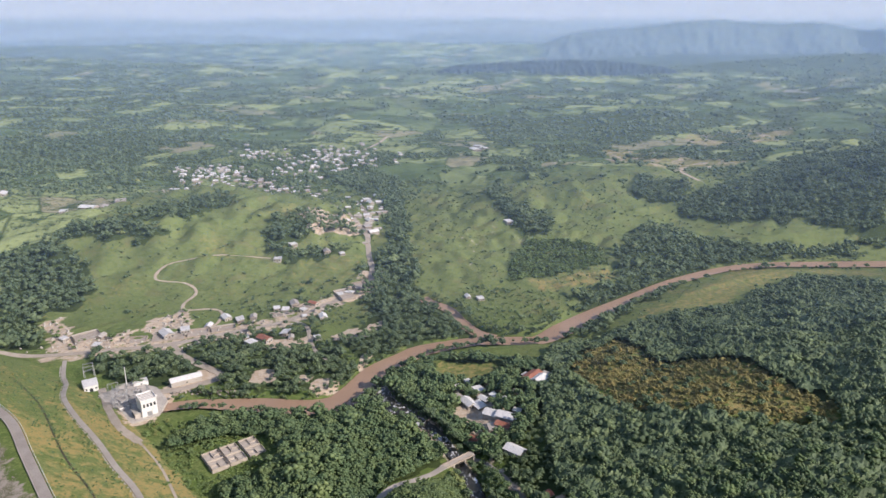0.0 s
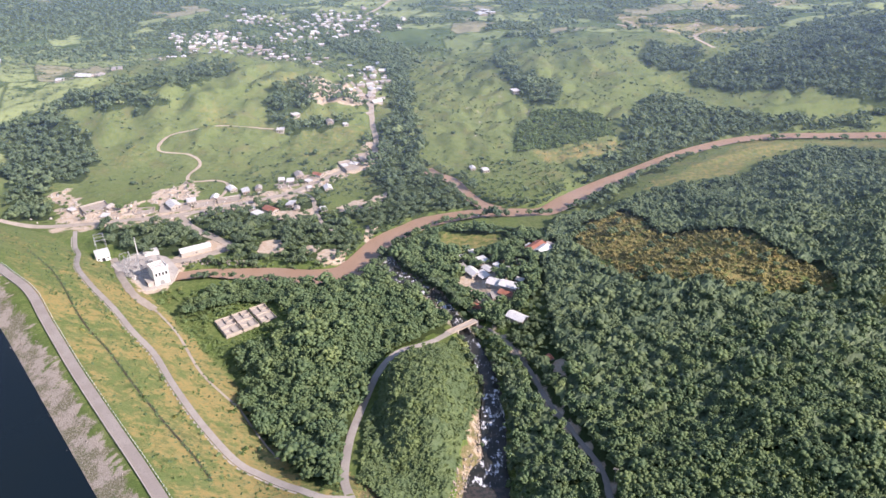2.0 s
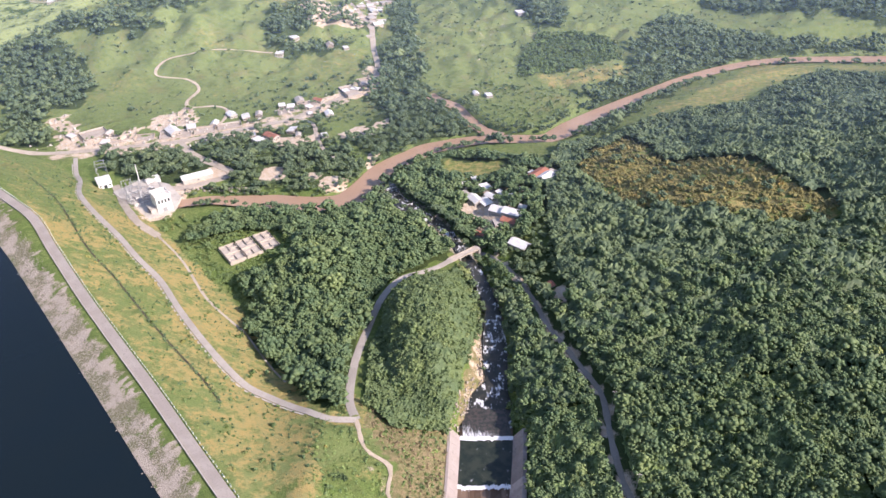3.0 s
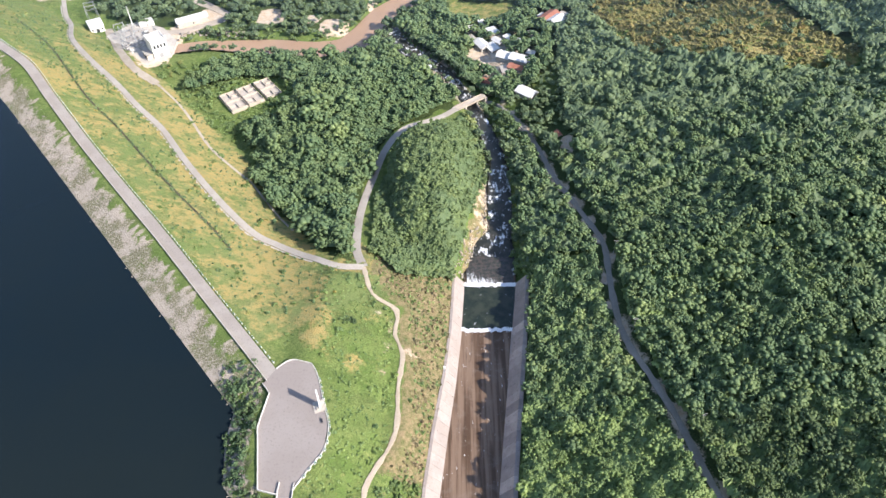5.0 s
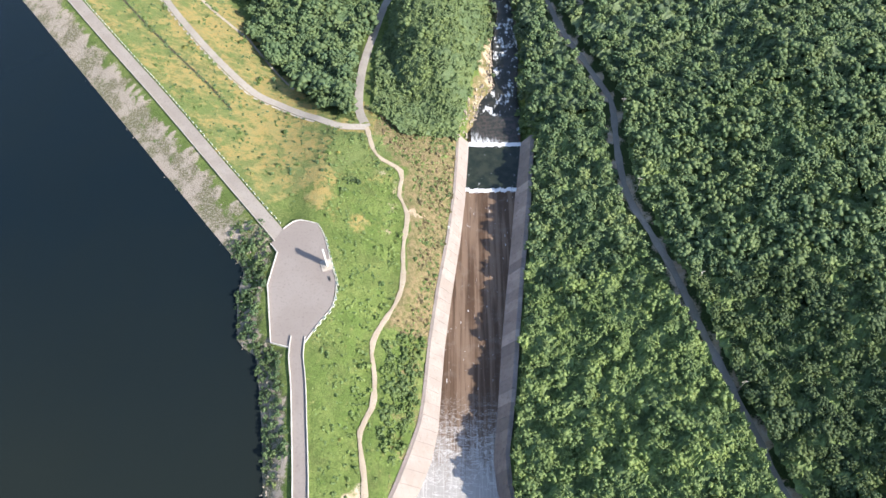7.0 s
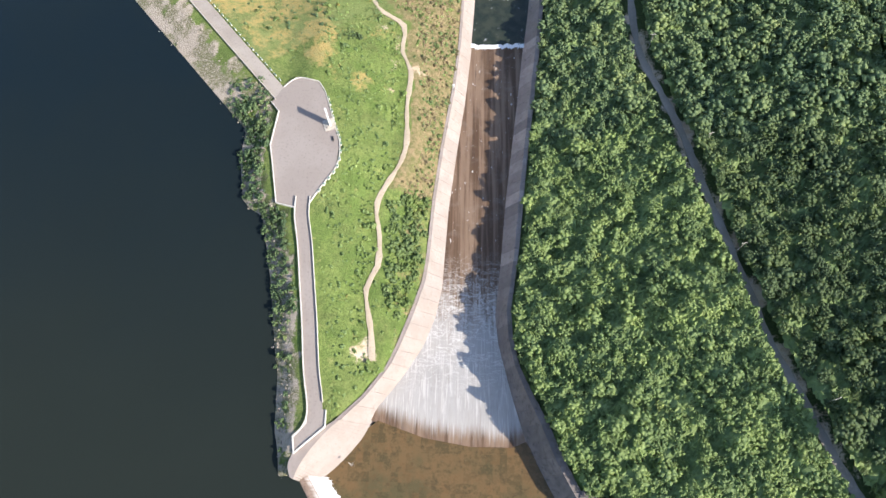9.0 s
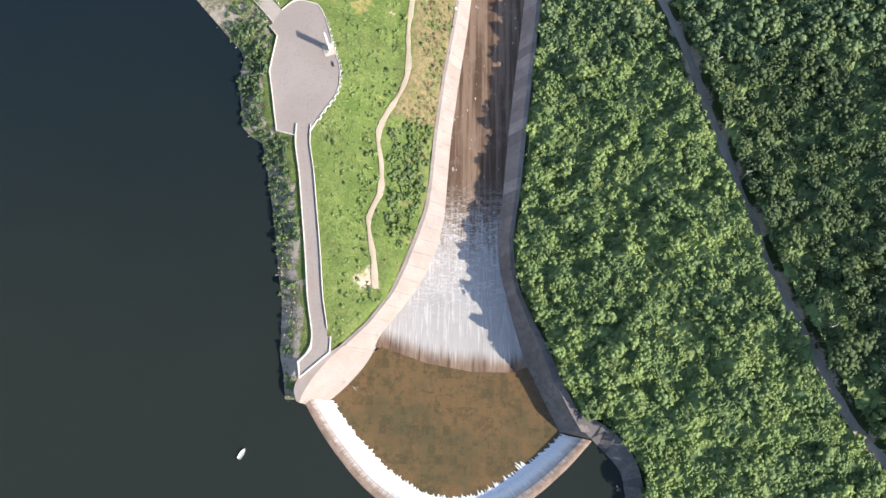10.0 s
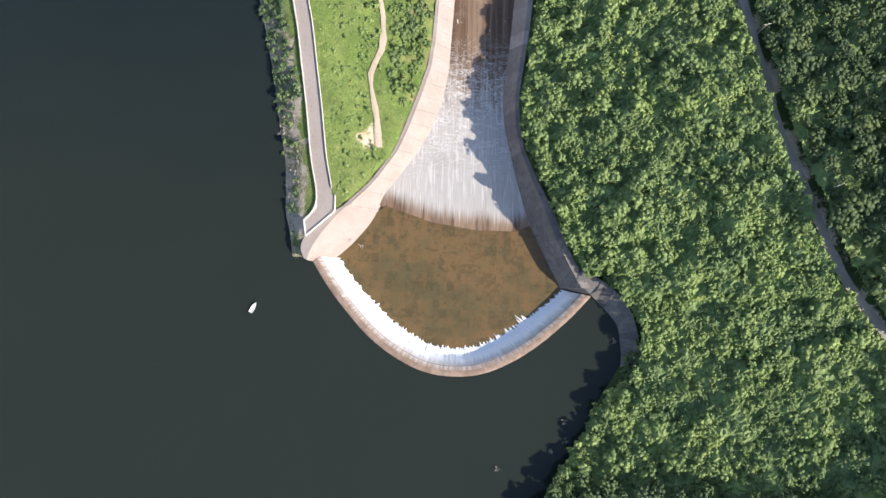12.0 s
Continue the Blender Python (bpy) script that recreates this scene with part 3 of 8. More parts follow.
PLAZA_EDGE = [(-75.6, 171), (-72, 174.6), (-68.5, 175.8), (-61.1, 174), (-57.6, 168), (-53.2, 154), (-50, 144), (-50.6, 134), (-55.3, 126), (-60.2, 117), (-65.6, 115.2), (-73, 117), (-76.5, 135), (-78.2, 143), (-76.4, 159), (-80, 163.5)]

# ---- what grows or lies where, in plan ----
WOODS = {
    "copse": [(-152, 403), (-134, 373), (-128, 339), (-107, 309), (-75, 264), (-55, 250), (-56, 270), (-57, 305), (-53, 343), (-50, 370), (-37, 394), (-14, 416), (2, 430), (-2, 445), (-22, 475), (-42, 496), (-72, 502), (-108, 491), (-144, 486), (-116, 437), (-127, 409)],
    "knoll": [(-46, 262), (-29, 244), (-1, 250), (8, 292), (20, 346), (18, 404), (8, 414), (-20, 378), (-36, 366), (-43, 345), (-48, 318)],
    "river_south": [(-205, 461), (-173, 494), (-108, 491), (-73, 504), (-52, 543), (-44, 496), (-68, 465), (-120, 458), (-166, 466), (-199, 445)],
    "village_wood": [(-47, 539), (-39, 570), (-13, 591), (34, 597), (84, 575), (74, 524), (73, 477), (57, 447), (56, 431), (35, 427), (23, 443), (2, 462), (-16, 496), (-38, 520)],
    "river_north_a": [(-331, 603), (-252, 609), (-198, 569), (-187, 548), (-219, 553), (-246, 543), (-282, 547), (-306, 562)],
    "river_north_b": [(-268, 609), (-179, 648), (-138, 674), (-107, 623), (-82, 591), (-89, 565), (-116, 537), (-155, 535), (-185, 540), (-199, 574), (-237, 597)],
    "gallery": [(-100, 1303), (-66, 1169), (-46, 923), (-31, 831), (-23, 778), (-40, 724), (-61, 759), (-68, 695), (-94, 760), (-103, 846), (-70, 882), (-84, 1032), (-108, 1213)],
    "gallery_far": [(-264, 1457), (-177, 1525), (-91, 1340), (-63, 1211), (-90, 1168), (-148, 1263), (-195, 1304)],
    "confluence": [(-65, 727), (-28, 755), (10, 688), (37, 644), (-13, 640), (-50, 609), (-75, 590), (-103, 639), (-83, 666)],
    "strip_wood": [(63, 1172), (106, 1226), (104, 1097), (127, 1061), (164, 982), (138, 939), (99, 984), (89, 1071)],
    "scrub_mid": [(114, 931), (157, 934), (210, 909), (209, 851), (158, 824), (113, 803), (78, 793), (87, 857)],
    "bank_wood": [(144, 743), (213, 794), (236, 905), (303, 997), (346, 953), (379, 933), (474, 922), (551, 920), (566, 901), (463, 892), (382, 877), (336, 854), (279, 808), (218, 756), (157, 711)],
    "bank_south": [(159, 703), (205, 731), (243, 776), (293, 808), (262, 774), (212, 731), (153, 636), (142, 664)],
    "hill_wood": [(361, 1083), (484, 1152), (669, 1350), (747, 1189), (602, 917), (582, 921), (525, 965), (413, 1006), (359, 1045)],
    "saddle_wood": [(303, 1137), (354, 1193), (407, 1174), (410, 1124), (361, 1083), (313, 1103)],
    "right_wood": [(107, 609), (150, 624), (196, 653), (245, 681), (297, 681), (362, 748), (434, 803), (462, 692), (245, 330), (71, 374), (76, 491), (82, 557)],
    "left_wood_a": [(-523, 790), (-504, 831), (-482, 844), (-427, 798), (-388, 739), (-392, 707), (-423, 685), (-392, 638), (-385, 614), (-420, 610)],
    "left_wood_b": [(-465, 886), (-420, 901), (-376, 1009), (-320, 1019), (-300, 1003), (-342, 912), (-398, 883), (-344, 851), (-394, 833), (-449, 849), (-486, 837), (-510, 844)],
    "town_wood_a": [(-233, 923), (-202, 962), (-134, 989), (-100, 966), (-103, 917), (-141, 918), (-183, 902), (-207, 870), (-121, 882), (-140, 855), (-207, 836), (-231, 879)],
    "upper_wood": [(-7, 2075), (61, 2129), (123, 1794), (311, 1805), (621, 1877), (906, 2145), (908, 2242), (629, 2192), (280, 2143), (-7, 2270)],
    "left_far_wood": [(-1045, 1677), (-941, 1967), (-711, 1845), (-681, 1525), (-811, 1445), (-917, 1451)],
}
COVER = {
    "clear_gold": [(128, 590), (169, 611), (181, 546), (218, 528), (240, 490), (258, 456), (268, 428), (262, 412), (228, 414), (184, 430), (132, 463), (118, 503), (110, 548)],
    "field_gold": [(102, 791), (156, 815), (210, 841), (218, 814), (170, 778), (114, 759)],
    "meadow_small": [(-5, 591), (54, 580), (53, 558), (8, 547), (-12, 563)],
    "river_meadow": [(199, 684), (263, 736), (344, 816), (376, 863), (528, 838), (490, 736), (446, 829), (362, 764), (302, 710), (243, 693)],
    "quarry_a": [(-411, 680), (-402, 690), (-365, 639), (-314, 651), (-301, 626), (-342, 614), (-366, 608), (-387, 638)],
    "quarry_b": [(-309, 658), (-307, 692), (-280, 700), (-253, 671), (-265, 657), (-297, 651)],
    "scar": [(-187, 921), (-146, 955), (-114, 949), (-125, 915), (-170, 913)],
    "brown_field": [(-199, 831), (-106, 877), (-101, 793), (-145, 755), (-190, 786)],
    "bare_a": [(384, 1704), (545, 1633), (607, 1381), (506, 1314), (418, 1240), (351, 1297)],
    "bare_b": [(613, 1849), (907, 2062), (989, 1959), (828, 1800), (630, 1690)],
    "scrub_right": [(31, 777), (129, 768), (129, 693), (101, 657), (38, 663), (10, 732)],
    "bare_mid": [(20, 927), (38, 989), (79, 998), (134, 909), (83, 846), (32, 827)],
    "sand_a": [(-108, 639), (-61, 680), (-58, 673), (-92, 639)],
    "sand_b": [(-128, 732), (-89, 776), (-81, 760), (-110, 734)],
    "sand_c": [(-167, 545), (-164, 563), (-151, 570), (-158, 547)],
    "sand_d": [(-114, 534), (-98, 552), (-88, 560), (-100, 539)],
    "yard": [(-286, 527), (-272, 547), (-244, 537), (-211, 579), (-193, 559), (-227, 529), (-228, 490), (-241, 478), (-266, 504)],
    "village_yard": [(9, 509), (26, 518), (47, 486), (54, 457), (33, 464), (11, 487)],
}

# ---- ground: one sheet to the horizon ----


def spread(lo, hi, step, low_end, high_end, grow):
    mid = list(np.arange(lo, hi + step, step))
    s, v, up = step, mid[-1], []
    while v < high_end:
        s *= grow[1]
        v += s
        up.append(v)
    s, v, down = step, mid[0], []
    while v > low_end:
        s *= grow[0]
        v -= s
        down.append(v)
    return np.array(down[::-1] + mid + up)


gx = spread(-320, 180, 3.4, -4700, 4700, (1.045, 1.03))
gy = spread(-90, 620, 3.4, -1300, 4750, (1.06, 1.017))
GX, GY = np.meshgrid(gx, gy)
GZ = laid_ground(GX.copy().ravel(), GY.copy().ravel()).reshape(GX.shape)
on_plaza = inside(GX, GY, [(x * 1.0, y) for x, y in PLAZA_EDGE])
GZ = np.where(on_plaza, 5.6, GZ)
nx, ny = len(gx), len(gy)
ids = np.arange(nx * ny).reshape(ny, nx)
a, b, c, d = ids[:-1, :-1].ravel(), ids[:-1, 1:].ravel(), ids[1:, 1:].ravel(), ids[1:, :-1].ravel()
me = big_mesh("ground", np.stack([GX.ravel(), GY.ravel(), GZ.ravel()], 1), np.concatenate([np.stack([a, b, c], 1), np.stack([a, c, d], 1)]), GROUND, True)

X, Y = GX.ravel(), GY.ravel()
jx, jy = X + 3 * waves(X, Y, 24, 1) + 1.5 * waves(X, Y, 9, 2), Y + 3 * waves(X, Y, 26, 3) + 1.5 * waves(X, Y, 8, 0)
wander = sstep(560, 700, Y)
jx, jy = jx + wander * (9 * waves(X, Y, 70, 2) + 4 * waves(X, Y, 25, 4)), jy + wander * (9 * waves(X, Y, 66, 3) + 4 * waves(X, Y, 27, 1))
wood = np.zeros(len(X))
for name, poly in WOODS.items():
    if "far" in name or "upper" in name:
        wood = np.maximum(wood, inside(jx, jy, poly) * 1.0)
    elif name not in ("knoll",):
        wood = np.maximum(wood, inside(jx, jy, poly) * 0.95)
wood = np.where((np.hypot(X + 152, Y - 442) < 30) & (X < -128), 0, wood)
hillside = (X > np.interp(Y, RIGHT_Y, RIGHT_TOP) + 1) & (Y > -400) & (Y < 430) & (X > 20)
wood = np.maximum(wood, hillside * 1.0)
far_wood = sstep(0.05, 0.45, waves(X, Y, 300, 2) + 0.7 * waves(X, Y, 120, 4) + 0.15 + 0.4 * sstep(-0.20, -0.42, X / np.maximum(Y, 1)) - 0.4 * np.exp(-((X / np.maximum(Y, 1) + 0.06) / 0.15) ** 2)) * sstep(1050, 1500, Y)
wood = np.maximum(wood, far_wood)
# wooded far hills; the cloud shade on them is put in as dark floor
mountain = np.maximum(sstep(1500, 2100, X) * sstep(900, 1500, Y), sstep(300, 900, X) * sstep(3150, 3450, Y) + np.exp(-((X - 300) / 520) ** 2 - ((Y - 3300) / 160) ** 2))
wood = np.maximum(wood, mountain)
dam_d, dam_s = (X + 76) * 0.749 + (Y - 166) * 0.662, -(X + 76) * 0.662 + (Y - 166) * 0.749
face = (dam_d > 5) & (dam_d < 86) & (dam_s > 20) & (dam_s < 520) & (terrain(X, Y, 0) > -40)
gold = np.where(face, 0.57 + 0.3 * waves(X, Y, 75, 4) + 0.2 * waves(X, Y, 20, 2) + 0.15 * sstep(30, 75, dam_d) - 0.35 * sstep(330, 420, dam_s), 0)
spur = (X > -62) & (X < -18) & (Y > 176) & (Y < 240)
gold = np.where(spur, 0.10 + 0.35 * waves(X, Y, 34, 3), gold)
for qx, qy, ra, rb in ((-100, 221, 15, 13), (-95, 232, 18, 7), (-74, 231, 15, 6), (-65, 207, 10, 9), (-63, 192, 7, 10), (-107, 240, 16, 6), (-45, 180, 7, 5)):
    gold = np.maximum(gold, 0.85 * sstep(1.7, 0.1, np.hypot((jx - qx) / ra, (jy - qy) / rb)))
bare = np.zeros(len(X))
for qx, qy, ra, rb in CLEARINGS:
    bare = np.maximum(bare, sstep(1.25, 0.8, np.hypot((jx - qx) / ra, (jy - qy) / rb)))
for name in ("quarry_a", "quarry_b", "scar", "sand_a", "sand_b", "sand_c", "sand_d", "yard", "village_yard"):
    bare = np.maximum(bare, inside(jx, jy, COVER[name]) * 0.95)
roadside, _ = to_line(X, Y, MAIN_LINE)
bare = np.maximum(bare, sstep(20, 7, roadside) * (X > -380) * (Y < 830) * (0.5 + 0.5 * waves(X, Y, 28, 3)))
bare = np.maximum(bare, np.exp(-((X + 155) / 42) ** 4 - ((Y - 968) / 26) ** 4) * 0.9)
bare = np.maximum(bare, inside(jx, jy, COVER["bare_mid"]) * (0.02 + 0.22 * waves(X, Y, 40, 1)))
lane_d, _ = to_line(X, Y, HILL_LINE)
bare = np.maximum(bare, sstep(5, 2.5, lane_d) * (0.4 + 0.5 * waves(X, Y, 22, 2)))
for qx, qy, ra, rb in ((-37.5, 213, 4, 4.5), (-28.5, 207, 4.5, 5), (-30.5, 193, 2.5, 5), (-22.5, 184, 2.5, 9), (-20.5, 193, 3, 4), (-32, 180, 4, 2.5)):
    bare = np.maximum(bare, 0.27 * sstep(1.4, 0.3, np.hypot((jx - qx) / ra, (jy - qy) / rb)))
end_fan = np.hypot((X + 35) / 6.5, (Y - 60) / 8)
bare = np.maximum(bare, sstep(1.1, 0.4, end_fan) * 0.36)
for name in ("bare_a", "bare_b"):
    m = inside(jx, jy, COVER[name])
    bare = np.maximum(bare, m * (0.18 + 0.3 * waves(X, Y, 60, 1)))
    gold = np.maximum(gold, m * 0.6)
for name in ("clear_gold", "field_gold"):
    m = inside(jx, jy, COVER[name])
    wood, gold = np.where(m, 0, wood), np.where(m, 0.62 + 0.3 * waves(X, Y, 26, 2), gold)
for name in ("river_meadow", "meadow_small"):
    m = inside(jx, jy, COVER[name])
    wood, gold = np.where(m, 0, wood), np.where(m, 0.55, gold)
rolling = (Y > 680) & (Y < 1300) & (X > -700)
gold = np.where(rolling, np.maximum(gold, 0.10 + 0.26 * waves(X, Y, 130, 5)), gold)
m = inside(jx, jy, COVER["brown_field"])
gold = np.where(m, 0.36, gold)
lake_side = (((dam_d < -4) & (dam_s > 0)) | ((X < np.interp(Y, [15, 51, 114, 120, 172], [-58, -57, -68, -76, -78])) & (Y < 172) & (Y > 10))) & (GZ.ravel() > -4) & (GZ.ravel() < 5.9)
stony = np.where(lake_side, 0.85 - 0.5 * sstep(2, 5.5, GZ.ravel()) * (waves(X, Y, 20, 3) > -0.1), 0)
west_bank = lake_side & (Y < 168) & (X > -100)
stony = np.where(west_bank, np.where(Y < 90, 0.78, 0.45) + 0.3 * waves(X, Y, 14, 1), stony)
wood = np.where(west_bank, np.where(Y > 60, 0.65, 0.45) + 0.4 * waves(X, Y, 18, 4), wood)
stony = np.where((GZ.ravel() < 0.6) & (GZ.ravel() > -6) & (Y < 170) & (X < -58), 1, stony)
ds, _ = to_line(X, Y, STREAM)
stony = np.maximum(stony, sstep(12, 7, ds) * 0.5)
bare = np.maximum(bare, (np.exp(-((X - 34) / 24) ** 2 - ((Y - 492) / 46) ** 2) * (0.62 + 0.3 * waves(X, Y, 22, 2))) * (ds > 14))
xl = np.interp(Y, LEFT_Y, LEFT_TOP)
path_x = np.interp(Y, [56, 94, 107, 122, 141, 153, 192, 218, 245], [-32, -32, -32, -34, -26, -23.6, -23.6, -26, -44])
cutting = (X > path_x) & (X < xl + 2) & (Y > 128) & (Y < 262)
straw = np.where(cutting, 0.9, 0) + np.where((X > path_x + 6) & (X < xl + 2) & (Y > 40) & (Y <= 128), 0.35, 0)
bank_strip = (X < 23) & (Y > 250) & (Y < 345) & (ds > 3) & (ds < 17) & (X > -4)
straw = np.maximum(straw, bank_strip)
bare = np.maximum(bare, bank_strip * (ds < 15) * (0.28 + 0.4 * waves(X, Y, 14, 3)))
crop = sstep(1050, 1500, Y) + sstep(-420, -520, X) * sstep(640, 800, Y)
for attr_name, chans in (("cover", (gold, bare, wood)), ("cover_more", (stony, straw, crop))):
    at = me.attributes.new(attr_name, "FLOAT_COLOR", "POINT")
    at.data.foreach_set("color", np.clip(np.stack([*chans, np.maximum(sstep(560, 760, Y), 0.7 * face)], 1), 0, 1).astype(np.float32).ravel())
ground = tagged(new("ground", me), "rolling green valley ground with grass, scrub and bare earth", "ground", kind="structure")

# ---- roads ----
for name, line, zz, width, material, label in LAID:
    nrm = normals_of(line)
    w = width / 2 + (0.0 if material in (ASPHALT, PLAZA, PALEROAD) else 0.22) * (np.sin(np.arange(len(line)) * 0.9) + np.sin(np.arange(len(line)) * 2.3))
    rows = []
    for off, dz in ((-1.0, -0.35), (-0.985, 0.04), (0, 0.10), (0.985, 0.04), (1.0, -0.35)):
        rows.append(np.column_stack([line[:, :2] + nrm * (off * w)[:, None], zz + dz]))
    k = len(line)
    verts = np.vstack(rows)
    faces = [(r * k + j, r * k + j + 1, (r + 1) * k + j + 1, (r + 1) * k + j) for r in range(4) for j in range(k - 1)]
    faces = [f[::-1] for f in faces]
    tagged(new(name, mesh_of(name, verts, faces, material)), label, "road", kind="structure")


def slab(name, poly, z, thick, material, label, category):
    bm = bmesh.new()
    f = bm.faces.new([bm.verts.new((x, y, z)) for x, y in poly])
    if f.normal.z < 0 or sum((b[0] - a[0]) * (b[1] + a[1]) for a, b in zip(poly, poly[1:] + poly[:1])) > 0:
        f.normal_flip()
    ext = bmesh.ops.extrude_face_region(bm, geom=[f])
    bmesh.ops.translate(bm, verts=[v for v in ext["geom"] if isinstance(v, bmesh.types.BMVert)], vec=(0, 0, -thick))
    bmesh.ops.recalc_face_normals(bm, faces=bm.faces)
    bmesh.ops.triangulate(bm, faces=[q for q in bm.faces if len(q.verts) > 4])
    me = bpy.data.meshes.new(name)
    bm.to_mesh(me)
    bm.free()
    me.materials.append(material)
    return tagged(new(name, me), label, category, kind="structure")


slab("plaza", [(x, y) for x, y in PLAZA_EDGE], 6.13, 0.8, PLAZA, "pinkish grey paved plaza at the end of the dam crest", "pavement")

# ---- water ----
lake_line = [(-53.5, 15)] + [(x, y) for x, y in smooth_line(WEIR, 3)[1:-1]] + [(47, 3.4), (62, 2), (85, -30), (80, -120), (140, -280), (300, -700), (-900, -760), (-1000, 300), (-700, 480), (-420, 508), (-345, 458), (-256, 375), (-146, 248), (-76, 166), (-70, 135), (-66, 112), (-57.6, 60), (-55, 30)]
slab("lake", lake_line, 0.0, 0.05, LAKE, "dark calm green-grey reservoir water behind the dam", "water")


def ribbon(name, line, half, z_of, material, label, category="water"):
    nrm = normals_of(line)
    half = np.broadcast_to(half, len(line))
    cols = np.linspace(-1, 1, 5)
    verts = np.vstack([np.column_stack([line[:, :2] + nrm * (half * c)[:, None], z_of]) for c in cols])
    k = len(line)
    faces = [((r + 1) * k + j, (r + 1) * k + j + 1, r * k + j + 1, r * k + j) for r in range(4) for j in range(k - 1)]
    return tagged(new(name, mesh_of(name, verts, faces, material, True)), label, category, kind="structure")


line = smooth_line(RIVER, 6)
ribbon("river", line, river_half(line[:, 0]) + 0.6, np.full(len(line), -44.0), RIVERWATER, "muddy brown river winding through the valley")
line = smooth_line(TRIBUTARY, 6)
ribbon("tributary", line, 7.0, np.full(len(line), -43.9), RIVERWATER, "muddy brown side channel of the river")
line = smooth_line(STREAM, 4)
ribbon("stream", line, stream_half(line[:, 1]) + 0.8, -34.6 - 8.4 * np.linspace(0, 1, len(line)), RAPID, "dark rocky stream with white rapids below the spillway")

# ---- spillway ----


def chute_water_material():
    """Thin water over brown stained concrete: white on the steep apron, streaked and dark further down."""
    n = Nodes("chute_water")
    yy = n.axis(1)
    streak = n.noise(1.0, 5, 0.7, (0.9, 0.045, 0.3))
    stripe = n.noise(1.0, 3, 0.5, (0.45, 0.012, 0.1))
    ripple = n.noise(1.0, 5, 0.7, (0.22, 0.5, 0.5), 1.2)
    base = n.mix(n.span(stripe, 0.36, 0.62), (0.095, 0.058, 0.036), (0.225, 0.155, 0.108))
    base = n.mix(n.span(streak, 0.5, 0.8), base, (0.05, 0.032, 0.022))
    xx = n.calc("SUBTRACT", n.axis(0), 12.0)
    lip = n.calc("SUBTRACT", yy, n.calc("MULTIPLY", n.calc("MULTIPLY", xx, xx), 0.0055))
    white = n.span(n.calc("ADD", lip, n.calc("MULTIPLY", streak, 3.0)), 26.5, 37)
    fade = n.span(yy, 62, 112, 1.0, 0.0)
    amount = n.calc("MULTIPLY", white, fade)
    m = n.calc("ADD", n.calc("MULTIPLY", amount, 0.95), n.calc("ADD", n.calc("MULTIPLY", n.calc("SUBTRACT", streak, 0.5), 0.9), n.calc("MULTIPLY", n.calc("MULTIPLY", n.calc("SUBTRACT", ripple, 0.5), 1.7), n.span(yy, 66, 84))))
    col = n.mix(n.span(m, 0.15, 1.05), base, (0.43, 0.41, 0.39))
    col = n.mix(n.calc("MULTIPLY", n.span(n.noise(0.16, 6, 0.7, None, 0.6), 0.5, 0.68), 0.18), col, (0.30, 0.265, 0.23))
    fleck = n.noise(1.0, 3, 0.5, (1.4, 0.35, 0.6))
    col = n.mix(n.calc("MULTIPLY", n.span(fleck, 0.69, 0.73), n.span(yy, 95, 110)), col, (0.75, 0.74, 0.72))
    crestline = n.span(n.calc("ABSOLUTE", n.calc("SUBTRACT", n.noise(1.0, 3, 0.55, (0.16, 0.30, 0.3), 1.4), 0.5)), 0.0, 0.035, 1.0, 0.0)
    rolling = n.calc("MULTIPLY", n.span(yy, 40, 62), n.span(yy, 112, 84))
    col = n.mix(n.calc("MULTIPLY", n.calc("MULTIPLY", crestline, rolling), 0.55), col, (0.72, 0.71, 0.69))
    long_streak = n.noise(1.0, 4, 0.6, (1.7, 0.03, 0.3))
    col = n.mix(n.calc("MULTIPLY", n.calc("MULTIPLY", n.span(long_streak, 0.52, 0.66), amount), 0.6), col, (0.66, 0.64, 0.61))
    n.bump(ripple, 0.4, 0.15)
    return n.done(col, 0.42, 0, 0.22)


def basin_material():
    """Shallow water over square concrete slabs: rusty brown silt with darker algae on some of them."""
    n = Nodes("basin_water")
    bed = n.mix(n.span(n.noise(0.05, 4, 0.6), 0.42, 0.60), (0.138, 0.090, 0.042), (0.090, 0.074, 0.036))
    keep = n.co
    snap = n.t.nodes.new("ShaderNodeVectorMath")
    snap.operation = "SNAP"
    snap.inputs[1].default_value = (2.6, 3.4, 50)
    n.t.links.new(n.co, snap.inputs[0])
    n.co = snap.outputs[0]
    block, hue = n.noise(0.21, 2, 0.8), n.noise(0.37, 1)
    n.co = keep
    ragged = n.calc("MULTIPLY", n.calc("SUBTRACT", n.noise(0.55, 6, 0.75), 0.5), 1.3)
    bed = n.mix(n.calc("MULTIPLY", n.span(n.calc("ADD", block, ragged), 0.44, 0.66), 0.62), bed, (0.050, 0.045, 0.022))
    bed = n.mix(n.calc("MULTIPLY", n.span(n.calc("ADD", hue, ragged), 0.48, 0.72), 0.5), bed, (0.155, 0.090, 0.040))
    bed = n.mix(n.span(n.noise(0.3, 7, 0.8), 0.50, 0.66), bed, (0.074, 0.056, 0.028))
    bed = n.mix(n.span(n.noise(1.3, 5, 0.7), 0.58, 0.74), bed, (0.135, 0.10, 0.055))
    n.bump(n.noise(0.7, 4), 0.12, 0.1)
    return n.done(bed, 0.14, 0, 0.3)


CHUTE = chute_water_material()
BASIN = basin_material()
POOL = foam_material("pool_water", (0.018, 0.026, 0.020), (0.035, 0.042, 0.03), (0.60, 0.78), (0.4, 0.3, 0.4), 0.2)
FOAM = foam_material("white_foam", (0.70, 0.70, 0.70), (0.78, 0.78, 0.78), (0.25, 0.5), (1.0, 1.0, 1.0), 0.6)


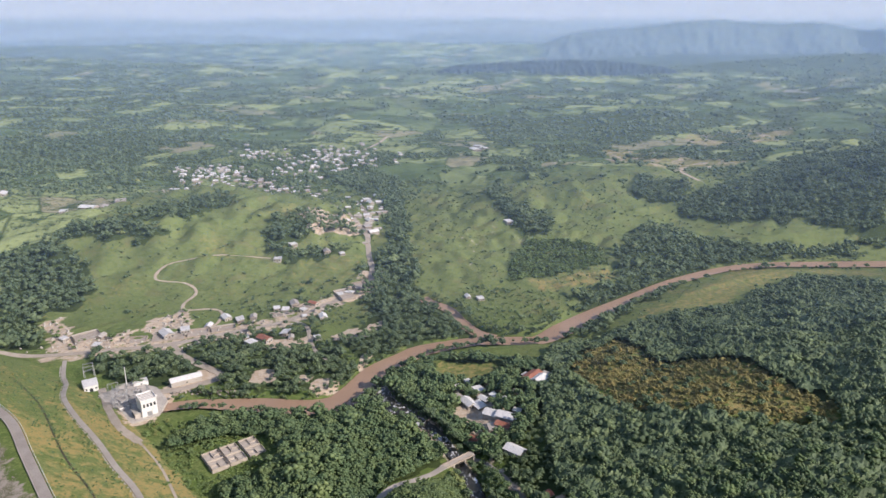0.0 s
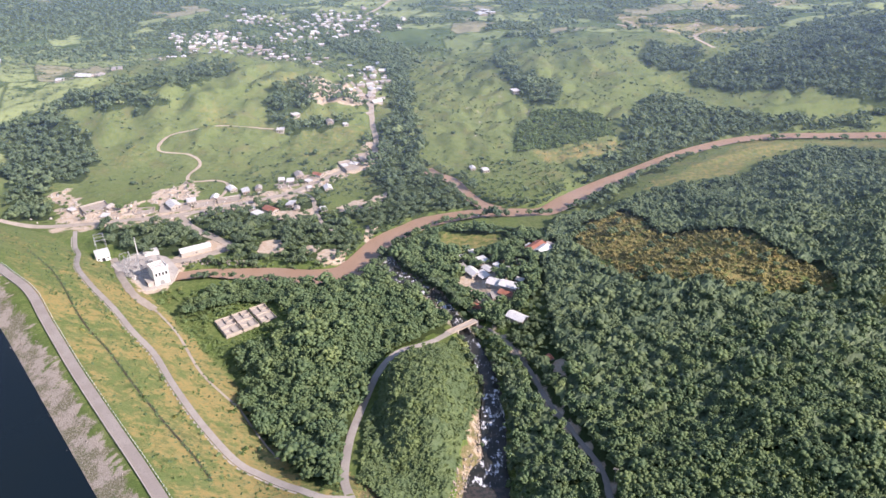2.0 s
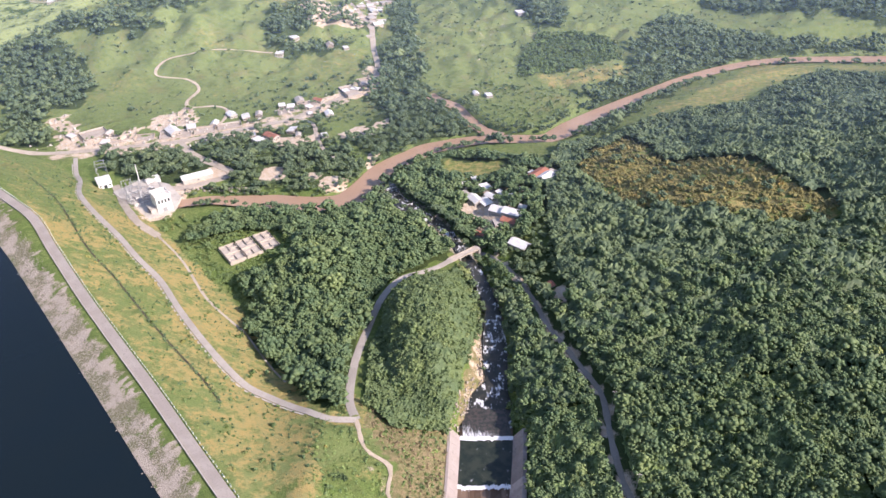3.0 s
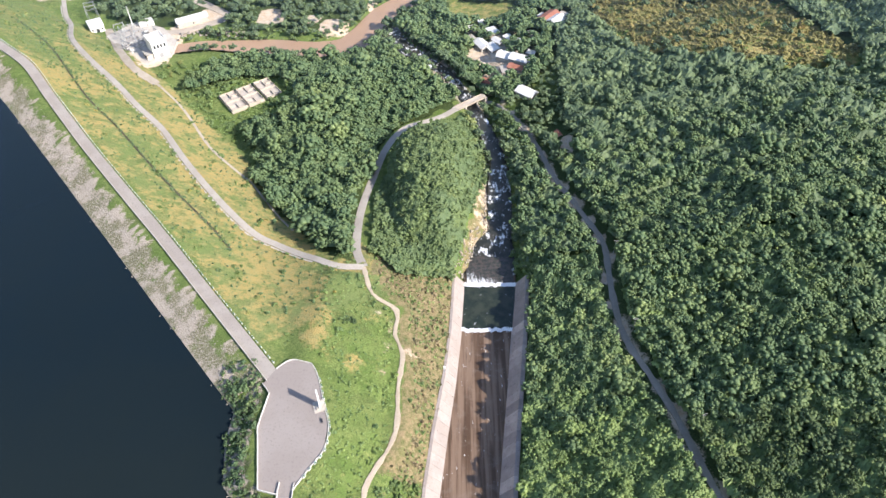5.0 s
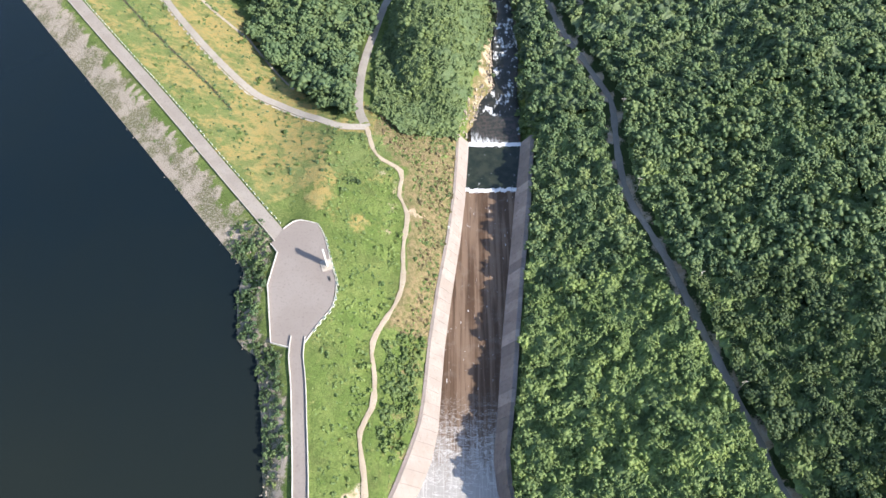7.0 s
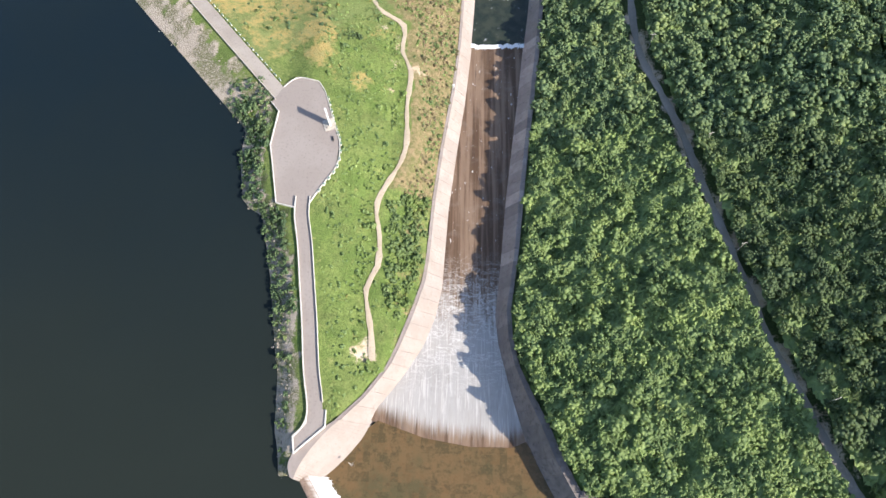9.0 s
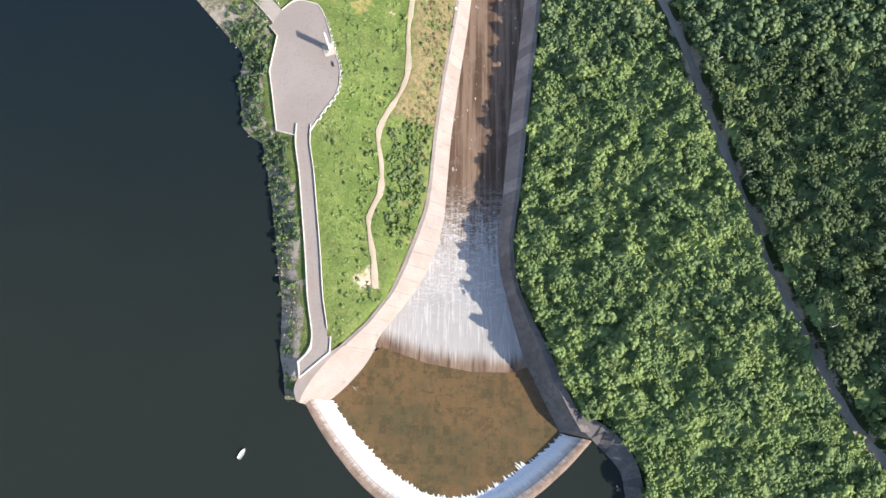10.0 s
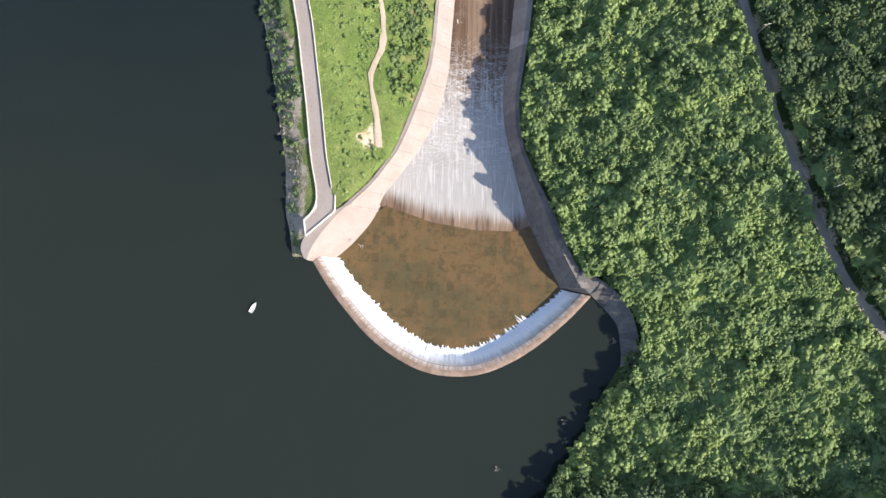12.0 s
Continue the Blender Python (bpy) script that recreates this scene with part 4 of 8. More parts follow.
def lining():
    """Pale blotched lining concrete, toned down beside the basin where the slope faces the sun."""
    n = Nodes("pale_lining_concrete")
    fine, blot = n.noise(0.9, 6, 0.65), n.noise(0.12, 4)
    pale = n.mix(n.span(blot, 0.35, 0.65), (0.375, 0.328, 0.306), (0.315, 0.275, 0.254))
    # wet: darker tone put in to hold down the sunlit slope's brightness
    wet = n.mix(n.span(blot, 0.35, 0.65), (0.325, 0.282, 0.262), (0.272, 0.235, 0.216))
    col = n.mix(n.span(n.axis(1), 45, 110), wet, pale)
    col = n.mix(n.span(n.noise(0.4, 7, 0.75), 0.54, 0.68), col, (0.25, 0.215, 0.195))
    col = n.mix(n.span(fine, 0.52, 0.76), col, (0.25, 0.21, 0.185))
    col = n.mix(n.calc("MULTIPLY", n.each(), 0.3), col, (0.28, 0.235, 0.20))
    n.bump(fine, 0.25, 0.05)
    return n.done(col, 0.85)


LINING = lining()
STAIN = plain("stained_concrete", (0.20, 0.14, 0.105), (0.29, 0.215, 0.17), (0.13, 0.09, 0.065), 0.25, 1.6, 0.6, 0.3, 0.06)
DARKCONC = plain("dark_concrete", (0.15, 0.14, 0.135), (0.22, 0.20, 0.185), (0.085, 0.08, 0.08), 0.3, 1.0, 0.85, 0.3, 0.05, vary=0.7)


def old_concrete():
    """Old lining: darker and blotched beside the basin, paler and pinkish along the chute."""
    n = Nodes("old_concrete")
    fine, blot = n.noise(0.55, 6, 0.65), n.noise(0.25, 4)
    dark = n.mix(n.span(blot, 0.35, 0.65), (0.27, 0.235, 0.215), (0.19, 0.165, 0.155))
    dark = n.mix(n.span(fine, 0.5, 0.75), dark, (0.085, 0.078, 0.075))
    pale = n.mix(n.span(blot, 0.35, 0.65), (0.50, 0.43, 0.39), (0.42, 0.355, 0.325))
    pale = n.mix(n.span(fine, 0.52, 0.75), pale, (0.26, 0.215, 0.195))
    col = n.mix(n.span(n.axis(1), 45, 120), dark, pale)
    col = n.mix(n.calc("MULTIPLY", n.each(), 0.6), col, (0.13, 0.115, 0.11))
    n.bump(fine, 0.3, 0.05)
    return n.done(col, 0.85)


OLDCONC = old_concrete()

# floor of the chute
ys = np.arange(24.6, 264.1, 3.0)
cols = np.linspace(0, 1, 9)
verts, faces = [], []
for y in ys:
    xl, xr = np.interp(y, LEFT_Y, LEFT_FLOOR) - 0.4, np.interp(y, RIGHT_Y, RIGHT_FLOOR) + 0.4
    for c in cols:
        x = xl + (xr - xl) * c
        y1 = y + 0.0055 * (x - 12) ** 2 * max(0.0, 1 - (y - 24.6) / 45)
        verts.append((x, y1, float(chute_floor(y)) + 0.03 * math.sin(7 * c + y)))
k = len(cols)
faces = [(r * k + j, r * k + j + 1, (r + 1) * k + j + 1, (r + 1) * k + j) for r in range(len(ys) - 1) for j in range(k - 1)]
tagged(new("spillway_chute", mesh_of("spillway_chute", verts, faces, CHUTE, True)), "brown-stained spillway chute with thin running water, white below the lip", "spillway", kind="structure")

# still basin behind the weir, and the pool at the chute's end
arc = smooth_line(WEIR, 2.5)
centre = np.array([-3.5, 14.0])
inward = centre - arc[:, :2]
inward /= np.hypot(inward[:, 0], inward[:, 1])[:, None]
rim = [tuple(p) for p in (arc[:, :2] + inward * 5.6)]
basin_line = [(-50, 17), *rim[2:-1], (40.5, 5.5), (33.4, 13), (28.2, 24), (25.0, 28.6), (20, 26.4), (5, 26.4), (-12, 29.2), (-29, 35.0), (-33, 32), (-39, 23.5)]
slab("basin", basin_line, -5.25, 0.3, BASIN, "shallow brown water in the spillway basin with dark mottled bed", "water")


def chute_slab(name, y0, y1, lift, material, label, ragged=0.0):
    vs, fs = [], []
    ys = np.linspace(y0, y1, max(3, int((y1 - y0) / 2.2)))
    cs = np.linspace(0, 1, 61)
    shake = np.random.RandomState(int(y0)).normal(size=61)
    for i, y in enumerate(ys):
        xl, xr = np.interp(y, LEFT_Y, LEFT_FLOOR) - 0.6, np.interp(y, RIGHT_Y, RIGHT_FLOOR) + 0.6
        for q, c in enumerate(cs):
            jag = ragged * (0.6 * math.sin(c * 17 + 3 * math.sin(c * 11)) + 0.45 * shake[q]) * (1 if i in (0, len(ys) - 1) else 0.4)
            vs.append((xl + (xr - xl) * c, y + jag, float(chute_floor(y)) + lift))
    k = len(cs)
    fs = [(r * k + j, r * k + j + 1, (r + 1) * k + j + 1, (r + 1) * k + j) for r in range(len(ys) - 1) for j in range(k - 1)]
    return tagged(new(name, mesh_of(name, vs, fs, material, True)), label, "water", kind="structure")


chute_slab("stilling_pool", 223, 254, 0.35, POOL, "dark green pool at the foot of the spillway chute", 0.3)
chute_slab("foam_line", 221.6, 224.2, 0.55, FOAM, "white line of foam where the chute meets the pool", 0.8)
chute_slab("sill_foam", 252.6, 255.4, 0.7, FOAM, "white line of water breaking over the end sill", 0.5)


def fan_material():
    """White spray that thins out downstream over dark wet rock."""
    n = Nodes("spray_fan")
    streak, fine = n.noise(1.0, 6, 0.72, (0.75, 0.2, 0.5), 0.8), n.noise(1.5, 5, 0.7)
    near = n.span(n.calc("ADD", n.axis(1), n.calc("MULTIPLY", n.axis(0), 0.35)), 256, 272, 0.20, -0.12)
    m = n.calc("ADD", n.calc("ADD", n.calc("MULTIPLY", streak, 0.7), n.calc("MULTIPLY", fine, 0.3)), near)
    rock = n.mix(n.span(n.noise(0.5, 5), 0.4, 0.6), (0.03, 0.035, 0.032), (0.075, 0.062, 0.055))
    col = n.mix(n.span(m, 0.5, 0.72), rock, (0.78, 0.80, 0.82))
    n.bump(streak, 0.7, 0.3)
    return n.done(col, 0.45, 0, 0.4)


fan = []
for y in np.linspace(254.8, 276, 22):
    s = (y - 254.8) / 21.2
    for c in np.linspace(0, 1, 12):
        fan.append((7.2 - 1.0 * s + (26 - 1.5 * s) * c, y, float(np.interp(y, [254.8, 264.5, 268, 276], [-33.8, -34.05, -34.42, -34.78])) + 0.18 * math.sin(9 * c + 2.1 * y) * math.sin(1.7 * y)))
fan_faces = [(r * 12 + j, r * 12 + j + 1, r * 12 + j + 13, r * 12 + j + 12) for r in range(21) for j in range(11)]
tagged(new("spray_fan", mesh_of("spray_fan", fan, fan_faces, fan_material(), True)), "white spray fanning out over dark rock below the sill", "water", kind="structure")


def swept(name, profile, line, inward, material, smooth=True):
    vs = []
    for off, z in profile:
        vs += [(p[0] + n[0] * off, p[1] + n[1] * off, z) for p, n in zip(line, inward)]
    k = len(line)
    fs = [(r * k + j, r * k + j + 1, (r + 1) * k + j + 1, (r + 1) * k + j) for r in range(len(profile) - 1) for j in range(k - 1)]
    return mesh_of(name, vs, [f[::-1] for f in fs], material, smooth)


weir = empty("weir", pose(0, 0, 0), "curved brown concrete overflow weir with white falling water", "weir", kind="structure")
part("crest", swept("crest", [(-1.3, -5), (-1.2, -0.1), (-0.8, 0.1), (0.4, 0.22), (1.6, 0.12), (2.8, -0.35)], arc, inward, STAIN), None, weir, "stained brown concrete crest")


def fall_material():
    """A thin sheet of water: brown stone shows through in streaks near the crest, white below."""
    n = Nodes("weir_fall")
    n.co = n.attr("flow", "Vector")
    streak, thin = n.noise(1.0, 5, 0.7, (1.1, 0.16, 1)), n.noise(1.0, 3, 0.6, (0.5, 0.05, 1))
    down = n.axis(1)
    m = n.calc("ADD", n.calc("MULTIPLY", down, 0.30), n.calc("MULTIPLY", n.calc("SUBTRACT", streak, 0.5), 1.5))
    col = n.mix(n.span(n.calc("ADD", m, n.calc("MULTIPLY", n.calc("SUBTRACT", thin, 0.5), 0.8)), -0.1, 0.5), (0.25, 0.185, 0.145), (0.50, 0.49, 0.48))
    col = n.mix(n.span(m, 0.45, 1.2), col, (0.80, 0.81, 0.82))
    n.bump(streak, 0.6, 0.2)
    return n.done(col, 0.6, 0, 0.2)


FALLS = fall_material()
fine = smooth_line([tuple(p) for p in arc[:, :2]], 0.32)
fin = centre - fine[:, :2]
fin /= np.hypot(fin[:, 0], fin[:, 1])[:, None]
ragged = np.random.RandomState(4)
foot = 0.4 * np.sin(np.arange(len(fine)) * 0.12) + np.abs(np.convolve(ragged.normal(size=len(fine) + 2), [0.1, 0.8, 0.1], "valid")) * 0.75
vs = []
for reach, z, jag in ((1.2, 0.22, 0), (2.2, 0.06, 0), (3.6, -1.1, 0), (5.6, -3.8, 0.15), (6.5, -4.8, 0.5), (7.3, -5.08, 1)):
    vs += [(p[0] + q[0] * (reach + jag * f), p[1] + q[1] * (reach + jag * f), z + 0.12 * f * (jag == 0.5)) for p, q, f in zip(fine, fin, foot)]
k = len(fine)
fs = [(r * k + j + k, r * k + j + k + 1, r * k + j + 1, r * k + j) for r in range(5) for j in range(k - 1)]
sheet = mesh_of("water_sheet", vs, fs, FALLS, True)
run = np.arange(k) * 0.32
flow = np.concatenate([np.stack([run, np.full(k, d), np.zeros(k)], 1) for d in (0.0, 0.6, 2.2, 4.4, 5.8, 6.8)])
sheet.attributes.new("flow", "FLOAT_VECTOR", "POINT").data.foreach_set("vector", flow.ravel().astype(np.float32))
toe = []
spray = np.abs(np.convolve(ragged.normal(size=k + 2), [0.2, 0.6, 0.2], "valid")) * np.interp(fine[:, 0], [0, 22, 44], [1.0, 2.2, 1.4])
for reach, z, jag in ((6.4, -4.78, 0), (7.4, -4.95, 0.2), (8.0, -5.03, 0.6), (8.4, -5.2, 1.0)):
    toe += [(p[0] + q[0] * (reach + jag * f), p[1] + q[1] * (reach + jag * f), z + 0.25 * abs(math.sin(7.1 * i)) * (0 < jag < 1)) for i, (p, q, f) in enumerate(zip(fine, fin, spray))]
foam_mesh = mesh_of("foam", toe, [(r * k + j + k, r * k + j + k + 1, r * k + j + 1, r * k + j) for r in range(3) for j in range(k - 1)], FOAM, True)
water_sheet = part("water_sheet", sheet, None, weir, "sheet of white water sliding down the weir")
part("foam", foam_mesh, None, water_sheet, "ragged white foam at the weir's foot")


def chute_wall(name, side, label, material):
    """Sloped lining in slabs with open joints, each slab a piece of its own."""
    wall = empty(name, pose(0, 0, 0), label, "retaining wall", kind="structure")
    Y0, TOP, FLOOR = (LEFT_Y, LEFT_TOP, LEFT_FLOOR) if side < 0 else (RIGHT_Y, RIGHT_TOP, RIGHT_FLOOR)
    start = 33.5 if side < 0 else 5.6
    cuts = np.append(np.arange(start, 252, 5.6), 255.5)
    for y0, y1 in zip(cuts[:-1], cuts[1:]):
        vs = []
        for y in (y0 + 0.04, (y0 + y1) / 2, y1 - 0.04):
            xo, xi = np.interp(y, Y0, TOP), np.interp(y, Y0, FLOOR)
            share = 0.12 if side < 0 else np.interp(y, [20, 60, 90], [0.28, 0.25, 0.2])
            xm = xo + (xi - xo) * share
            zt, zf = float(chute_top(y)) + 0.25, float(chute_floor(y)) - 0.5
            vs += [(xo + side * 1.2, y, zt - 1.6), (xo + side * 0.6, y, zt), (xm, y, zt + 0.02), (xi - side * 0.25, y, zf), (xi - side * 0.25, y, zf - 1)]
        k = 5
        fs = [(r * k + j, r * k + j + 1, (r + 1) * k + j + 1, (r + 1) * k + j) for r in range(2) for j in range(k - 1)]
        fs += [(0, 1, 2, 3, 4)[::-1], (10, 11, 12, 13, 14)]
        if side > 0:
            fs = [f[::-1] for f in fs]
        part("slab", mesh_of("slab", vs, fs, material), None, wall)
    # upstand along the top edge
    ys = np.arange(start if side < 0 else 10.4, 255.6, 3.0)
    line = np.array([(np.interp(y, Y0, TOP), y) for y in ys])
    vs = []
    for off, dz in ((0.55, -0.5), (0.55, 0.55), (0.1, 0.55), (0.1, -0.5)):
        vs += [(p[0] + side * off, p[1], float(chute_top(p[1])) + 0.25 + dz) for p in line]
    k = len(line)
    fs = [(r * k + j, r * k + j + 1, (r + 1) * k + j + 1, (r + 1) * k + j) for r in range(3) for j in range(k - 1)]
    if side > 0:
        fs = [f[::-1] for f in fs]
    part("upstand", mesh_of("upstand", vs, fs, material), None, wall)
    return wall


chute_wall("chute_wall_west", -1, "pale sunlit concrete lining slabs along the spillway chute", LINING)
chute_wall("chute_wall_east", 1, "old grey stained concrete lining slabs along the spillway chute", OLDCONC)

# rounded pier between the weir and the causeway, and the wing wall on the far bank
pier_out = smooth_line([(-43.2, 33.5), (-47.2, 30.9), (-52.2, 26.9), (-57.0, 22.4), (-58.6, 17.6), (-57.2, 13.8)], 1.5)[:, :2]
pier_in = smooth_line([(-31.4, 33.5), (-33.9, 28.6), (-38.6, 22.6), (-43.4, 17.6), (-48.0, 14.2), (-54.5, 12.6)], 1.5)[:, :2]
pick = np.linspace(0, 1, 24)
pier_out, pier_in = [np.stack([np.interp(pick, np.linspace(0, 1, len(e)), e[:, c]) for c in (0, 1)], 1) for e in (pier_out, pier_in)]
pier_mid = pier_out + (pier_in - pier_out) * np.interp(pick, [0, 0.4, 1], [0.12, 0.22, 0.45])[:, None]
rows = [(pier_out, -6.0), (pier_out, 5.0), (pier_out + (pier_mid - pier_out) * 0.05, 5.2), (pier_mid, 5.22), (pier_in, -5.7), (pier_in, -7.0)]
vs = [(x, y, z) for line, z in rows for x, y in line]
fs = [(r * 24 + j, r * 24 + j + 1, r * 24 + j + 25, r * 24 + j + 24) for r in range(5) for j in range(23)]
fs += [tuple(r * 24 + 23 for r in range(6))]
tagged(new("pier", mesh_of("pier", vs, [f[::-1] for f in fs], LINING)), "broad pale concrete pier at the end of the weir", "pier", kind="structure")
slab("causeway_landing", [(-46.6, 37), (-53, 37), (-53.3, 32.2), (-57.4, 27.4), (-56.5, 22.1), (-46.4, 31.0)], 6.0, 3, PLAZA, "widened paved end of the causeway beside the pier", "pavement")
slab("landing_kerb", [(-46.5, 30.7), (-46.2, 31.2), (-46.2, 36.8), (-46.6, 36.8), (-46.6, 31.2), (-56.3, 22.4), (-57.1, 27.2), (-53.0, 32.0), (-53.0, 36.8), (-53.4, 36.8), (-53.4, 32.2), (-57.7, 27.5), (-56.7, 21.6)], 6.5, 1.2, KERB, "low white kerb round the causeway's end", "kerb")
wing = empty("wing_wall", pose(0, 0, 0), "dark weathered concrete wing wall sloping into the lake", "retaining wall", kind="structure")
low_edge = smooth_line([(42.6, 7.2), (46.6, 3.8), (52.2, -1.6), (55.7, -5.6), (57.3, -8.8), (57.8, -12.2), (58.4, -18), (58, -24)], 2.6)[:, :2]
top_edge = smooth_line([(43.6, 11.6), (47.2, 10.0), (52.4, 7.0), (57.2, 2.8), (60.4, -1.8), (62.4, -6.8), (63.8, -15), (62.5, -26)], 2.6)[:, :2]
pick = np.linspace(0, 1, 15)
low_edge, top_edge = [np.stack([np.interp(pick, np.linspace(0, 1, len(e)), e[:, c]) for c in (0, 1)], 1) for e in (low_edge, top_edge)]
vs = [(36.6, 5.6, -6.5), (46.4, 3.4, -6.5), (46.4, 3.6, 3.4), (41.2, 8.4, 5.35), (43.0, 12.2, 6.1), (50.0, 8.6, 6.25), (48.6, 4.6, 5.0)]
part("slab", mesh_of("slab", vs, [(0, 1, 2, 3), (2, 6, 5, 3), (3, 5, 4), (1, 2, 6)], DARKCONC), None, wing)
for a in range(14):
    vs = []
    for j in (a, a + 1):
        p, q = low_edge[j], top_edge[j]
        shift = (low_edge[a + 1] - low_edge[a]) * (0.012 if j == a else -0.012)
        zt = float(np.interp(q[1], [-30, -8, 6, 12], [2.4, 5.2, 6.3, 6.2]))
        zl = float(np.interp(a, [0, 3], [3.6, 0.5])) if j == a else float(np.interp(a + 1, [0, 3], [3.6, 0.5]))
        p, q = p + shift, q + shift
        vs += [(p[0], p[1], zl - 2.5), (p[0], p[1], zl), (q[0], q[1], zt), (q[0], q[1], zt - 2.5)]
    part("slab", mesh_of("slab", vs, [(0, 1, 5, 4), (1, 2, 6, 5), (2, 3, 7, 6), (3, 2, 1, 0), (4, 5, 6, 7)], DARKCONC), None, wing)

# ---- trees ----
rng = np.random.RandomState(11)
OCTA_V = np.array([(1, 0, 0), (-1, 0, 0), (0, 1, 0), (0, -1, 0), (0, 0, 1), (0, 0, -1)], float)
OCTA_F = np.array([(0, 2, 4), (2, 1, 4), (1, 3, 4), (3, 0, 4), (2, 0, 5), (1, 2, 5), (3, 1, 5), (0, 3, 5)])


GOLD = (1 + 5 ** 0.5) / 2
ICO_V = np.array([(-1, GOLD, 0), (1, GOLD, 0), (-1, -GOLD, 0), (1, -GOLD, 0), (0, -1, GOLD), (0, 1, GOLD), (0, -1, -GOLD), (0, 1, -GOLD), (GOLD, 0, -1), (GOLD, 0, 1), (-GOLD, 0, -1), (-GOLD, 0, 1)]) / 1.902
ICO_F = np.array([(0, 11, 5), (0, 5, 1), (0, 1, 7), (0, 7, 10), (0, 10, 11), (1, 5, 9), (5, 11, 4), (11, 10, 2), (10, 7, 6), (7, 1, 8), (3, 9, 4), (3, 4, 2), (3, 2, 6), (3, 6, 8), (3, 8, 9), (4, 9, 5), (2, 4, 11), (6, 2, 10), (8, 6, 7), (9, 8, 1)])


def clump_crown(leaves, lumps, flat=0.8, leaf=0.16, round_lumps=True, swell=1.0):
    """A crown of unit reach: many small foliage clumps over a dome, with loose leaf sprays between and beyond them."""
    V, F, S, base = [], [], [], 0
    bv, bf = (ICO_V, ICO_F) if round_lumps else (OCTA_V, OCTA_F)
    spots = [(0, 0, 0.0, 0.62)]
    for k in range(lumps):
        h = 1 - 1.15 * (k + 0.5) / lumps
        a = 2.4 * k + rng.uniform(-0.4, 0.4)
        r = math.sqrt(max(0.0, 1 - h * h)) * rng.uniform(0.5, 0.78)
        spots.append((r * math.cos(a), r * math.sin(a), h * rng.uniform(0.42, 0.7), rng.uniform(0.19, 0.37) * (1.35 if lumps < 9 else 1) * swell))
    for lx, ly, lz, lr in spots:
        V.append((bv * rng.uniform(0.78, 1.22, (len(bv), 1)) * lr + rng.normal(size=(len(bv), 3)) * 0.07 * lr) * (1, 1, flat) + (lx, ly, lz * flat))
        F.append(bf + base)
        S.append(np.ones(len(bf), bool))
        base += len(bv)
    for k in range(leaves):
        lx, ly, lz, lr = spots[1 + k % (len(spots) - 1)]
        n = rng.normal(size=3)
        n[2] = abs(n[2]) * 0.8 + n[2] * 0.3
        n /= np.linalg.norm(n)
        q = n * lr * rng.uniform(0.85, 1.3) * (1, 1, flat) + (lx, ly, lz * flat)
        t = n * 0.9 + rng.normal(size=3) * 0.35 + (0, 0, 0.3)
        t /= np.linalg.norm(t)
        u = np.cross(t, rng.normal(size=3))
        u /= np.linalg.norm(u)
        w = np.cross(t, u)
        s = leaf * rng.uniform(0.6, 1.3)
        V.append(np.array([q - u * s, q - w * s * 0.6 + t * s * 0.2, q + u * s, q + w * s * 0.7 + t * s * 0.15]))
        F.append(np.array([(0, 1, 2), (0, 2, 3)]) + base)
        S.append(np.zeros(2, bool))
        base += 4
    return np.vstack(V), np.vstack(F), np.concatenate(S)


NEAR_CROWNS = [clump_crown(34, 20, 0.78, 0.095, False, 0.80) for _ in range(9)]
SCRUB_CROWNS = [clump_crown(16, 9, 0.70, 0.13, False, 0.95) for _ in range(12)]
SHRUB_CROWNS = [clump_crown(26, 6, 0.75, 0.15, False, 0.9) for _ in range(8)]
MID_CROWNS = [clump_crown(15, 13, 0.8, 0.11, False, 1.02) for _ in range(10)]
HILL_CROWNS = [clump_crown(14, 7, 0.8, 0.15, False, 1.12) for _ in range(10)]
FAR_CROWNS = [clump_crown(3, 4, 0.8, 0.3, False) for _ in range(8)]
DOT_CROWNS = [clump_crown(0, 2, 0.8, 0.3, False) for _ in range(8)]
TUFTS = [clump_crown(8, 1, 0.8, 0.5, False) for _ in range(6)]


